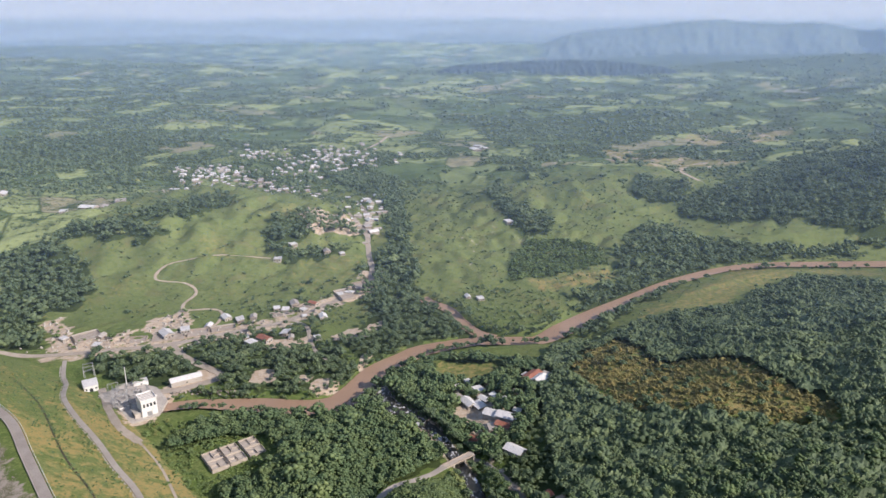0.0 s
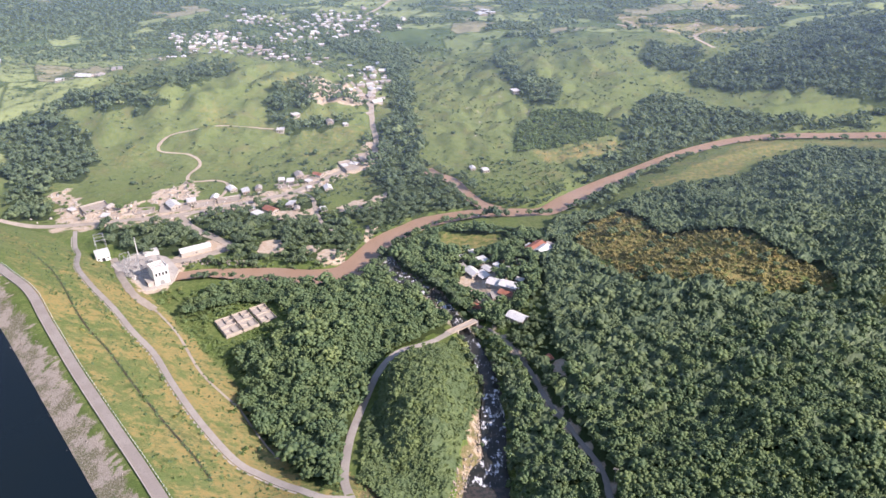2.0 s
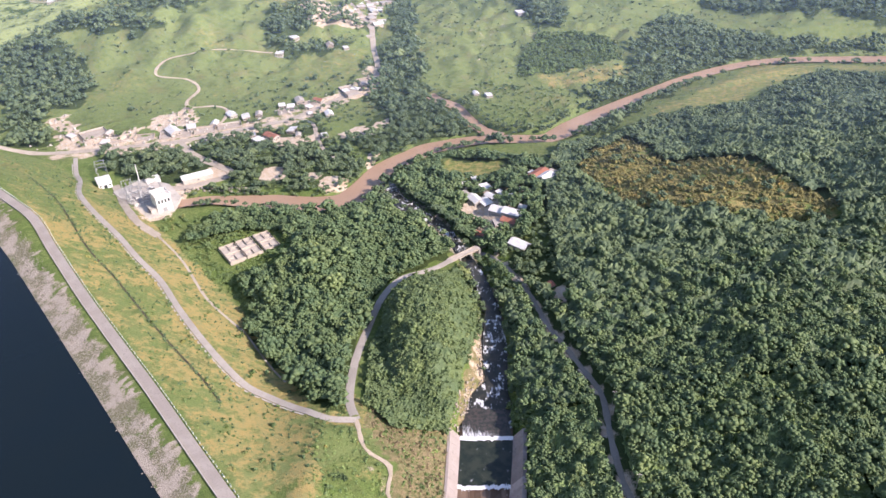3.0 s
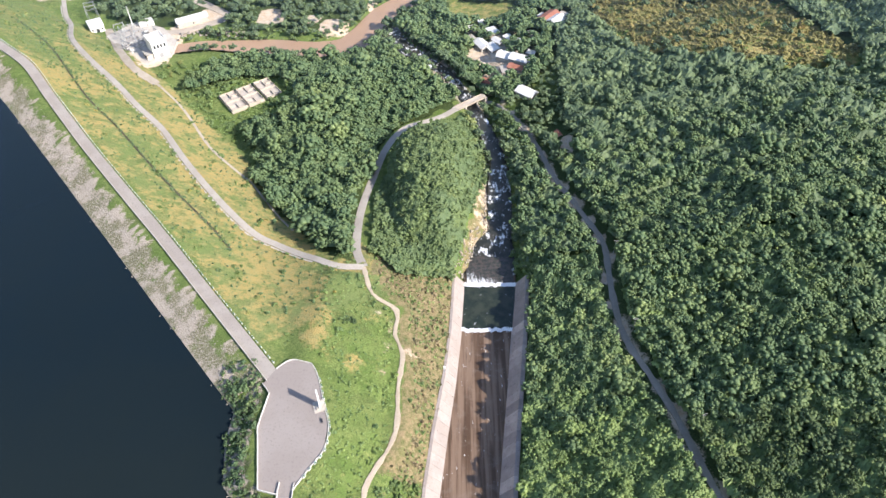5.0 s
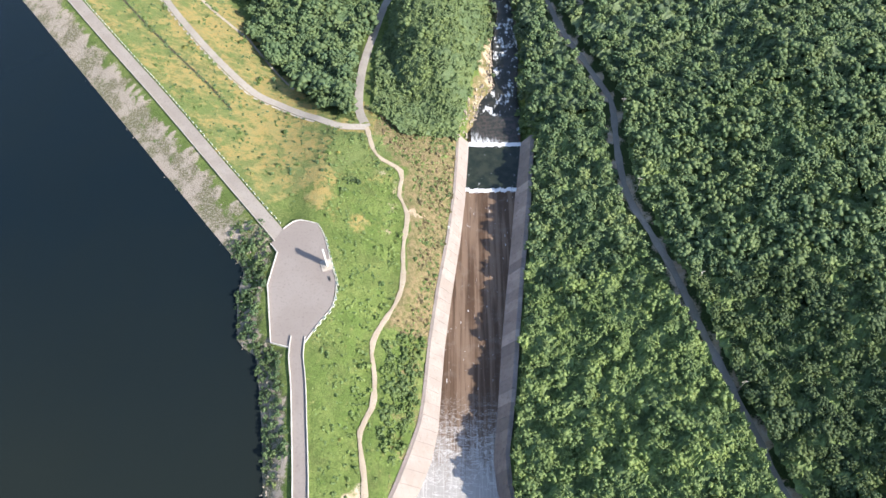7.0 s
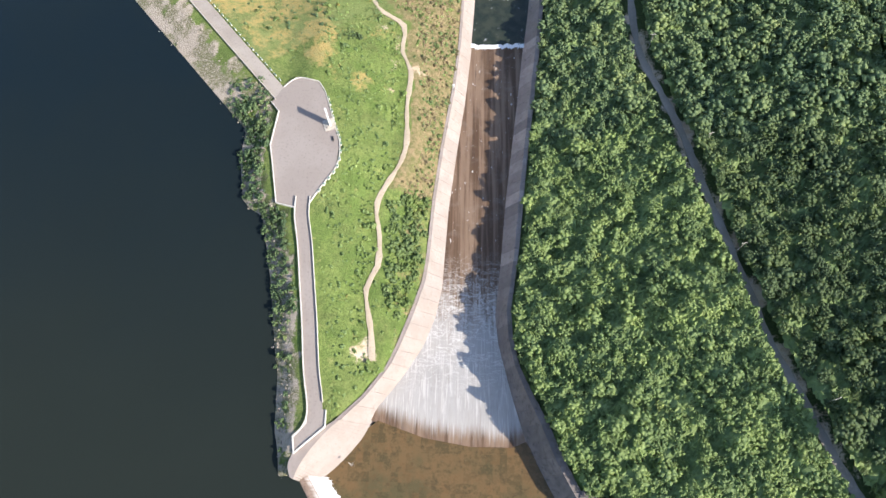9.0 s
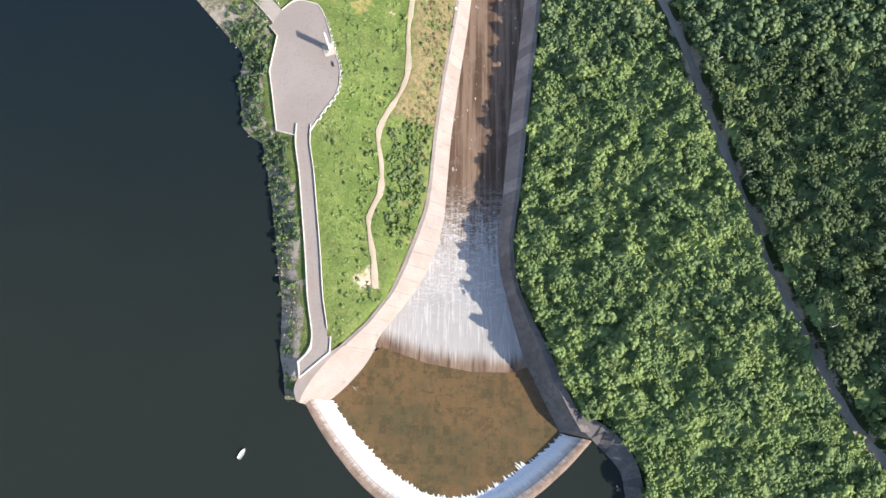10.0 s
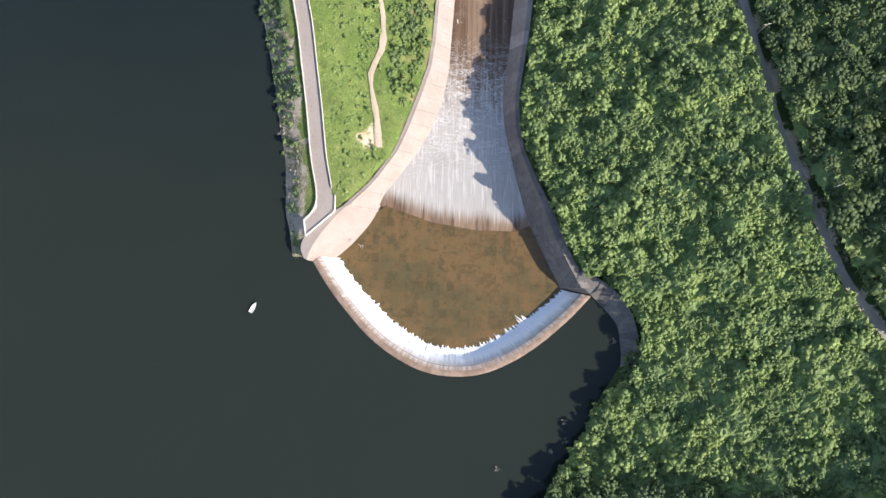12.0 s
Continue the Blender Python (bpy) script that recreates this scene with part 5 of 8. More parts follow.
def forest(name, pts, radius, height, crowns, material, label, category="forest", tint=(0.1, 0.9), roll=0.0):
    """All the trees of a wood in one mesh. pts: x, y, z of the foot."""
    V, F, T, S, base = [], [], [], [], 0
    kinds = rng.randint(0, len(crowns), len(pts))
    patch = 0.5 + 0.35 * waves(pts[:, 0], pts[:, 1], 140, 5) + 0.45 * waves(pts[:, 0], pts[:, 1], 38, 4) + 0.45 * waves(pts[:, 0], pts[:, 1], 14, 1)
    for c in range(len(crowns)):
        sel = pts[kinds == c]
        if not len(sel):
            continue
        v, f, smooth = crowns[c]
        S.append(np.tile(smooth, len(sel)))
        r = radius[0] * 0.8 + (radius[1] * 1.25 - radius[0] * 0.8) * rng.beta(1.3, 2.3, len(sel))
        r = np.where(rng.uniform(size=len(sel)) < 0.12, r * 1.5, r)
        h = rng.uniform(height[0], height[1], len(sel)) * 0.6 + 0.2 * sum(height) + 0.9 * (r - 0.5 * sum(radius)) + roll * (waves(sel[:, 0], sel[:, 1], 15, 2) + 0.7 * waves(sel[:, 0], sel[:, 1], 31, 5))
        a = rng.uniform(0, 6.283, len(sel))
        ca, sa = np.cos(a)[:, None], np.sin(a)[:, None]
        squash = rng.uniform(0.8, 1.2, len(sel))
        x = (v[None, :, 0] * ca - v[None, :, 1] * sa) * r[:, None] + sel[:, 0:1]
        y = (v[None, :, 0] * sa + v[None, :, 1] * ca) * r[:, None] + sel[:, 1:2]
        z = v[None, :, 2] * (r * squash)[:, None] + (sel[:, 2] + h - r * 0.55)[:, None]
        V.append(np.stack([x, y, z], 2).reshape(-1, 3))
        off = base + np.arange(len(sel))[:, None, None] * len(v)
        F.append((f[None] + off).reshape(-1, 3))
        t = np.clip(rng.uniform(tint[0], tint[1], len(sel)) * 0.6 + 0.5 * patch[kinds == c], 0, 1.4)
        T.append(np.repeat(t, len(v)))
        base += len(sel) * len(v)
    me = big_mesh(name, np.vstack(V), np.vstack(F), material, np.concatenate(S))
    me.attributes.new("tint", "FLOAT", "POINT").data.foreach_set("value", np.concatenate(T).astype(np.float32))
    return tagged(new(name, me), label, category, kind="stuff")


def scatter(x0, x1, y0, y1, step, keep):
    xs, ys = np.meshgrid(np.arange(x0, x1, step), np.arange(y0, y1, step))
    xs = (xs + (np.arange(len(ys)) % 2 * step / 2)[:, None]).ravel() + rng.uniform(-0.42, 0.42, xs.size) * step
    ys = ys.ravel() + rng.uniform(-0.42, 0.42, xs.size) * step
    k = keep(xs, ys)
    return xs[k], ys[k]


def clear_of_roads(x, y, extra=2.0):
    ok = np.ones(len(x), bool)
    for name, line, zz, width, material, label in LAID:
        near = (x > line[:, 0].min() - 20) & (x < line[:, 0].max() + 20) & (y > line[:, 1].min() - 20) & (y < line[:, 1].max() + 20)
        if near.any():
            d, _ = to_line(x[near], y[near], [tuple(p) for p in line[::2, :2]] + [tuple(line[-1, :2])])
            ok[near] &= d > width / 2 + extra
    return ok


HOUSE_SPOTS = []


def free(x, y, extra=2.0):
    ok = clear_of_roads(x, y, extra)
    dr, _ = to_line(x, y, RIVER)
    dt, _ = to_line(x, y, TRIBUTARY)
    ds, _ = to_line(x, y, STREAM)
    ok &= (dr > river_half(x) + 3.5) & (dt > 13) & (ds > stream_half(y) + 2.0)
    for qx, qy, ra, rb in CLEARINGS:
        ok &= np.hypot((x - qx) / (ra + 1), (y - qy) / (rb + 5)) > 1
    for hx, hy, hr in HOUSE_SPOTS:
        ok &= np.hypot(x - hx, y - hy) > hr
    return ok


def with_feet(x, y):
    return np.stack([x, y, terrain(x, y) - 0.3], 1)


def in_any(x, y, names, table):
    m = np.zeros(len(x), bool)
    wander = sstep(560, 700, y)
    x, y = x + wander * (9 * waves(x, y, 70, 2) + 4 * waves(x, y, 25, 4)), y + wander * (9 * waves(x, y, 66, 3) + 4 * waves(x, y, 27, 1))
    for q in names:
        m |= inside(x, y, table[q])
    return m

# ---- houses ----


def house_parts(parent, w, l, h, roof, wall_mat, roof_mat, detail=True, overhang=0.5):
    """Walls with openings set in, a roof with eaves, a door and windows."""
    part("wall", boxes((-w / 2, w / 2, -l / 2, l / 2, -1.5, h), bevel=0.03), wall_mat, parent)
    bm = bmesh.new()
    W, L, o = w / 2 + overhang, l / 2 + overhang, 0.16
    if roof == "gable":
        rise = 0.24 * w
        pts = [(-W, h - 0.1), (0, h + rise), (W, h - 0.1), (W, h - 0.1 + o), (0, h + rise + o), (-W, h - 0.1 + o)]
    elif roof == "shed":
        pts = [(-W, h - 0.05), (W, h + 0.16 * w), (W, h + 0.16 * w + o), (-W, h - 0.05 + o)]
    else:
        W, L = w / 2 + 0.12, l / 2 + 0.12
        pts = [(-W, h), (W, h), (W, h + 0.28), (-W, h + 0.28)]
    ends = [[bm.verts.new((x, y, z)) for x, z in pts] for y in (-L, L)]
    n = len(pts)
    for k in range(n):
        bm.faces.new((ends[0][k], ends[0][(k + 1) % n], ends[1][(k + 1) % n], ends[1][k]))
    bm.faces.new(ends[0][::-1])
    bm.faces.new(ends[1])
    bmesh.ops.recalc_face_normals(bm, faces=bm.faces)
    part("roof", bm, roof_mat, parent)
    if roof == "gable":
        for s in (-1, 1):
            bm = bmesh.new()
            y = s * (l / 2 - 0.02)
            bm.faces.new([bm.verts.new(p) for p in ((-w / 2, y, h - 0.12), (w / 2, y, h - 0.12), (0, y, h + 0.22 * w))])
            part("gable_wall", bm, wall_mat, parent)
    if detail:
        part("door", boxes((-0.5, 0.5, -l / 2 - 0.06, -l / 2 + 0.05, -0.2, 2.05)), BARK, parent)
        for x in (-w * 0.3, w * 0.3):
            part("window", boxes((x - 0.6, x + 0.6, -l / 2 - 0.05, -l / 2 + 0.05, 1.0, 2.1)), GLASSY, parent)
        part("window", boxes((w / 2 - 0.05, w / 2 + 0.05, -0.6, 0.6, 1.0, 2.1)), GLASSY, parent)


HOUSE_KINDS = {
    "white_flat": (8, 10, 3.1, "flat", PLASTER, ROOF_PALE, "small plastered house with a pale flat roof"),
    "white_gable": (8, 12, 3.0, "gable", PLASTER, ROOF_PALE, "plastered house with a white sheet-metal gable roof"),
    "grey_gable": (7, 10, 2.9, "gable", BRICKY, ROOF_GREY, "block-walled house with a grey sheet-metal gable roof"),
    "red_gable": (7, 12, 3.0, "gable", PLASTER, ROOF_RED, "plastered house with a red tiled gable roof"),
    "shed": (6, 9, 2.8, "shed", BRICKY, ROOF_PALE, "block shed with a pale sloping sheet roof"),
    "raw_flat": (9, 11, 3.2, "flat", BRICKY, ROOF_GREY, "unfinished block house with a grey flat roof"),
}
FIRST = {}


def house(kind, x, y, turn, size=1.0, group="", label=""):
    w, l, h, roof, wm, rm, text = HOUSE_KINDS[kind]
    z = float(np.min(laid_ground(np.array([x - 3, x + 3, x, x], float), np.array([y, y, y - 3, y + 3], float))))
    m = pose(x, y, z, 0, 0, turn)
    if kind not in FIRST:
        FIRST[kind] = empty("house", m, text, "house", group)
        house_parts(FIRST[kind], w, l, h, roof, wm, rm)
        ob = FIRST[kind]
    else:
        ob = copy_thing(FIRST[kind], m)
    ob.scale = (size, size, min(size, 1.25))
    if group:
        ob["group"] = group
    return ob


VILLAGE = [("white_flat", 14, 539, 20, 0.8), ("white_flat", 30, 533, 30, 1.0), ("white_gable", 21, 513, 30, 1.1), ("shed", 29, 507, 30, 1.2), ("white_gable", 54, 507, 60, 0.9),
           ("white_gable", 40, 488, 62, 1.25), ("white_gable", 49, 482, 62, 1.2), ("shed", 56, 478, 62, 0.8), ("red_gable", 26, 460, 70, 1.0), ("grey_gable", 33, 456, 70, 0.9),
           ("white_gable", 51, 433, 50, 1.15), ("red_gable", 77, 546, 140, 1.5), ("white_gable", 82, 538, 140, 1.2), ("white_flat", 72, 553, 140, 0.7), ("raw_flat", 38, 470, 10, 0.9),
           ("white_gable", 34, 516, 40, 0.8), ("raw_flat", 12, 523, 30, 0.8), ("red_gable", 46, 470, 60, 1.0), ("shed", 58, 490, 62, 0.7), ("white_flat", 22, 549, 15, 0.8), ("grey_gable", 62, 520, 60, 0.8), ("shed", 42, 520, 35, 0.8), ("raw_flat", 88, 549, 140, 0.8), ("red_gable", 68, 379, 20, 0.5)]
ROADSIDE = [("white_flat", -334, 622, 15, 0.9), ("white_flat", -195, 640, 40, 0.8), ("white_flat", -147, 694, 40, 0.8), ("white_gable", -275, 645, 15, 1.6), ("white_flat", -260, 655, 15, 1.3), ("white_gable", -228, 688, 40, 1.1), ("shed", -212, 682, 40, 1.2), ("white_gable", -240, 667, 20, 1.0),
            ("white_flat", -170, 708, 30, 1.2), ("white_flat", -180, 711, 20, 0.9), ("white_gable", -127, 692, 25, 1.2), ("grey_gable", -163, 722, 35, 1.2), ("shed", -158, 650, 10, 1.3), ("red_gable", -175, 634, 60, 1.3),
            ("white_flat", -186, 626, 60, 1.2), ("white_flat", -151, 710, 50, 0.9), ("red_gable", -143, 726, 40, 1.0), ("grey_gable", -150, 640, 30, 1.0), ("white_flat", -107, 757, 45, 1.1), ("white_flat", -117, 752, 45, 0.9), ("raw_flat", -99, 772, 40, 1.0),
            ("white_flat", -372, 634, 40, 1.0), ("grey_gable", -338, 640, 0, 1.0), ("grey_gable", -200, 690, 30, 1.0), ("white_flat", -206, 838, 20, 1.2), ("white_flat", -124, 640, 15, 0.8),
            ("white_flat", 42, 742, 0, 1.0), ("white_gable", 28, 748, 30, 0.9), ("white_flat", 96, 1000, 20, 1.5), ("white_flat", -196, 880, 60, 1.2), ("grey_gable", -150, 870, 20, 1.2), ("white_flat", -130, 866, 40, 1.0)]
FARMS = [("grey_gable", -500, 1010, 10, 1.7), ("white_gable", -515, 1000, 80, 1.9), ("raw_flat", -478, 1022, 20, 1.6), ("white_flat", -545, 985, 20, 1.3), ("white_gable", -690, 1080, 20, 1.7), ("white_gable", 76, 1660, 20, 2.3), ("white_flat", 95, 1675, 50, 2.0), ("white_flat", 84, 1700, 70, 1.8)]
for kind, x, y, turn, size in VILLAGE:
    house(kind, x, y, turn, size, "village houses")
hamlet = random.Random(8)
for kind, x, y, turn, size in ROADSIDE:
    house(kind, x, y, turn + hamlet.uniform(-25, 25), size * hamlet.uniform(0.75, 1.0), "roadside houses")
for kind, x, y, turn, size in FARMS:
    house(kind, x, y, turn, size, "farm houses")
HOUSE_SPOTS += [(x, y, 5 * s + 2.4) for _, x, y, _, s in VILLAGE + ROADSIDE]
town = random.Random(5)
TOWN_QUARTERS = [(-250, 1560, 95, 110, 84), (-380, 1300, 95, 75, 84), (-480, 1430, 60, 40, 44), (-300, 1220, 70, 50, 26), (-180, 1150, 60, 60, 12), (-440, 1640, 60, 50, 16), (-118, 1060, 22, 50, 18), (-112, 985, 16, 30, 10)]
placed, FAR_HOUSES = [], []
for qx, qy, sx, sy, count in TOWN_QUARTERS:
    for _ in range(int(count * 1.2)):
        for _ in range(20):
            x, y = town.gauss(qx, sx * 0.62), town.gauss(qy, sy * 0.75)
            if all(math.hypot(x - a, y - b) > 11 for a, b in placed):
                break
        placed.append((x, y))
        if qy > 1400:
            FAR_HOUSES.append((x, y, town.choice([20, 110]) + town.uniform(-12, 12), town.uniform(0.65, 1.15)))
            continue
        kind = town.choice(["white_flat", "white_gable", "raw_flat", "raw_flat", "grey_gable", "shed"])
        house(kind, x, y, town.choice([20, 110]) + town.uniform(-12, 12), town.uniform(0.65, 1.15), "town houses")
# the far end of the town: many small gabled and flat houses in one mesh
vs, fs, tones = [], [], []
for k, (x, y, turn, size) in enumerate(FAR_HOUSES):
    z = float(laid_ground(np.array([x]), np.array([y]))[0])
    m = pose(x, y, z, 0, 0, turn)
    w, l, h, rise = 4.2 * size, 5.6 * size, 3.1, (0.0, 1.8, 1.4)[k % 3]
    pts = [(-w, -l, -1.5), (w, -l, -1.5), (w, l, -1.5), (-w, l, -1.5), (-w, -l, h), (w, -l, h), (w, l, h), (-w, l, h),
           (-w - 0.4, -l - 0.4, h + 0.02), (w + 0.4, -l - 0.4, h + 0.02), (w + 0.4, l + 0.4, h + 0.02), (-w - 0.4, l + 0.4, h + 0.02), (0, -l - 0.4, h + 0.25 + rise), (0, l + 0.4, h + 0.25 + rise)]
    n = len(vs)
    vs += [tuple(m @ Vector(p)) for p in pts]
    fs += [tuple(n + j for j in f) for f in ((0, 1, 5, 4), (1, 2, 6, 5), (2, 3, 7, 6), (3, 0, 4, 7), (8, 12, 13, 11), (9, 10, 13, 12), (8, 9, 12), (11, 13, 10), (8, 11, 10, 9))]
    tones += [0] * 4 + [1 + k % 3] * 5
far_town = mesh_of("far_town", vs, fs)
for material in (PLASTER, ROOF_PALE, ROOF_GREY, ROOF_PALE):
    far_town.materials.append(material)
far_town.polygons.foreach_set("material_index", tones)
tagged(new("far_town", far_town), "far end of the town with small pale-roofed plastered houses", "houses", kind="stuff")
HOUSE_SPOTS += [(x, y, 8.5) for x, y in placed]
HOUSE_SPOTS += [(-162, 434, 14), (-152, 442, 14), (-140.5, 451, 14), (-240, 502, 16), (-262, 520, 22), (-302, 541, 11), (-226, 551, 13), (-212, 560, 10), (-240, 544, 12), (-273, 545, 6)]

# ---- power station ----
ps = empty("power_station", pose(-237, 500, -41.2, 0, 0, 38), "tall white concrete power station building beside the river", "power station")
ps.scale = (0.86, 0.86, 0.95)
part("main_block", boxes((-6, 8, -7, 9, -2, 15.5), bevel=0.08), WHITE, ps)
part("parapet", boxes((-6.2, 8.2, -7.2, -6.8, 15.4, 16.5), (-6.2, 8.2, 8.8, 9.2, 15.4, 16.5), (-6.2, -5.8, -6.8, 8.8, 15.4, 16.5), (7.8, 8.2, -6.8, 8.8, 15.4, 16.5)), WHITE, ps)
for k in range(5):
    part("roof_rib", boxes((-5.7, 7.7, -5.6 + 3 * k, -4.9 + 3 * k, 15.3, 15.95)), ROOF_GREY, ps)
part("annex", boxes((-12, -5.9, -5, 5.5, -2, 5.0), bevel=0.06), CONCRETE, ps, "lower grey concrete annex")
part("annex_roof", boxes((-12.4, -6.0, -5.4, 5.9, 5.0, 5.4)), ROOF_GREY, ps)
for k in range(4):
    part("window", boxes((-4.4 + 3.1 * k, -2.6 + 3.1 * k, -7.08, -6.9, 9.5, 12.5)), GLASSY, ps)
    part("window", boxes((7.9, 8.08, -5 + 3.4 * k, -3.2 + 3.4 * k, 9.5, 12.5)), GLASSY, ps)
part("gate", boxes((-1.5, 3, -7.1, -6.9, -0.5, 5)), STEEL, ps, "grey steel roller gate")
for k in range(3):
    part("window", boxes((-12.08, -11.9, -4.2 + 3.6 * k, -2.2 + 3.6 * k, 1.5, 4.0)), GLASSY, ps)
slab("yard_slab", [(-289, 527), (-271, 552), (-245, 541), (-228, 520), (-226, 496), (-244, 482), (-262, 500)], -40.2, 2.5, CONCRETE, "pale concrete yard round the power station", "pavement")

for k, (x, y, w, l, turn) in enumerate(((-272, 642, 15, 8, 14), (-246, 652, 10, 7, 16), (-224, 663, 12, 6, 22), (-330, 628, 16, 8, 6), (-352, 640, 12, 9, 40), (-300, 634, 9, 6, 10), (-172, 700, 12, 6, 34), (-152, 716, 8, 7, 40), (-112, 750, 8, 14, 30), (-98, 775, 7, 10, 25))):
    c, q = math.cos(radians(turn)), math.sin(radians(turn))
    corners = [(x + u * c - v * q, y + u * q + v * c) for u, v in ((-w, -l), (w, -l), (w, l), (-w, l))]
    z = float(np.max(laid_ground(np.array([a for a, _ in corners + [(x, y)]]), np.array([b for _, b in corners + [(x, y)]]))))
    yard = empty("roadside_yard", pose(x, y, z, 0, 0, turn), "pale concrete yard with a low block wall beside the main road", "yard", "roadside yards")
    part("slab", boxes((-w, w, -l, l, -3.5, 0.12), bevel=0.05), YARDCON, yard)
    for b in ((-w, w, l - 0.25, l, 0.12, 1.7), (-w, -w + 0.25, -l, l - 0.26, 0.12, 1.5), (w - 0.25, w, -l * 0.2, l - 0.26, 0.12, 1.6)):
        part("wall", boxes(b), BRICKY if k % 2 else PLASTER, yard)
ch = empty("control_house", pose(-301.5, 540.5, -41, 0, 0, 32), "white rendered control house with a pale flat roof", "building")
part("wall", boxes((-5.5, 5.5, -7, 7, -1.5, 5.2), bevel=0.05), WHITE, ch)
part("roof", boxes((-5.9, 5.9, -7.4, 7.4, 5.2, 5.65), bevel=0.05), ROOF_PALE, ch)
part("door", boxes((-1.3, 1.3, -7.06, -6.9, -0.3, 3.2)), GLASSY, ch)
for k in (-3.8, 3.8):
    part("window", boxes((k - 0.7, k + 0.7, -7.06, -6.9, 2.0, 3.5)), GLASSY, ch)
for yy in (-4, 0, 4):
    part("window", boxes((5.4, 5.56, yy - 0.7, yy + 0.7, 2.0, 3.5)), GLASSY, ch)

ws = empty("workshop", pose(-225, 551, -41, 0, 0, 30), "long white workshop with a pale sheet-metal roof", "building")
house_parts(ws, 9, 26, 4.2, "gable", PLASTER, ROOF_PALE)
ws.matrix_world = pose(-224, 552, -41, 0, 0, -58)
gate = empty("guard_hut", pose(-262, 548, -41, 0, 0, -55), "low white hut with a flat roof beside the yard", "building")
house_parts(gate, 7, 12, 3.2, "flat", WHITE, ROOF_PALE)


def gantry(x, y, turn, label):
    g = empty("switchyard_gantry", pose(x, y, -40.2, 0, 0, turn), label, "gantry", "switchyard gantries")
    for sx in (-4, 4):
        bm = bmesh.new()
        for dx, dy in ((-0.35, -0.35), (0.35, -0.35), (0.35, 0.35), (-0.35, 0.35)):
            rod(bm, (sx + dx * 1.6, dy * 1.6, 0), (sx + dx * 0.5, dy * 0.5, 9), 0.09, 0.07, 5)
        for k in range(6):
            rod(bm, (sx - 0.5, -0.5, 1.4 * k), (sx + 0.45, 0.45, 1.4 * k + 1.3), 0.05, 0.05, 4)
        part("lattice_leg", bm, STEEL, g)
    bm = bmesh.new()
    for dz in (8.2, 8.9):
        for dy in (-0.3, 0.3):
            rod(bm, (-4.3, dy, dz), (4.3, dy, dz), 0.08, 0.08, 5)
    beam = part("beam", bm, STEEL, g)
    for k in (-2.4, 0, 2.4):
        bm = bmesh.new()
        rod(bm, (k, 0, 7.2), (k, 0, 8.2), 0.16, 0.1, 6)
        part("insulator", bm, BARK, beam)
    return g


for x, y, turn in ((-262, 512, 38), (-258, 522, 38), (-268, 520, 38), (-252, 516, 128), (-262, 530, 38), (-250, 508, 38), (-255, 503, 38), (-270, 530, 38), (-274, 524, 128), (-266, 506, 128), (-246, 526, 128), (-278, 532, 38)):
    gantry(x, y, turn, "grey lattice steel switchyard gantry with insulators")
for x, y in ((-309, 556), (-313, 562), (-316, 568)):
    gantry(x, y, 30, "grey lattice steel gantry beside the control house")
for x, y in ((-250, 524), (-256, 531), (-247, 512)):
    tr = empty("transformer", pose(x, y, -40.2, 0, 0, 38), "pale grey oil-filled power transformer on the yard", "transformer", "transformers")
    tank = part("tank", boxes((-1.6, 1.6, -1.1, 1.1, 0.3, 3.0), bevel=0.08), ROOF_PALE, tr)
    for s in (-1, 1):
        part("radiator", boxes(*[(-1.4 + 0.45 * k, -1.25 + 0.45 * k, min(s * 1.15, s * 1.7), max(s * 1.15, s * 1.7), 0.7, 2.7) for k in range(7)]), STEEL, tr)
    for k in (-0.9, 0, 0.9):
        bm = bmesh.new()
        rod(bm, (k, 0, 3.0), (k, 0, 4.1), 0.18, 0.09, 7)
        part("bushing", bm, BARK, tank)
    part("plinth", boxes((-2, 2, -1.6, 1.6, -0.3, 0.3)), CONCRETE, tr)
mast = empty("surge_mast", pose(-273, 546, -41.2), "tall slender white mast beside the yard", "mast")
bm = bmesh.new()
rod(bm, (0, 0, 0), (0, 0, 17), 0.45, 0.30, 10)
part("pole", bm, WHITE, mast)
bm = bmesh.new()
rod(bm, (0, 0, -0.4), (0, 0, 0.5), 1.2, 1.1, 12)
part("base", bm, CONCRETE, mast)
bm = bmesh.new()
rod(bm, (0, 0, 16.9), (0, 0, 17.5), 0.7, 0.6, 10)
part("head", bm, STEEL, mast)

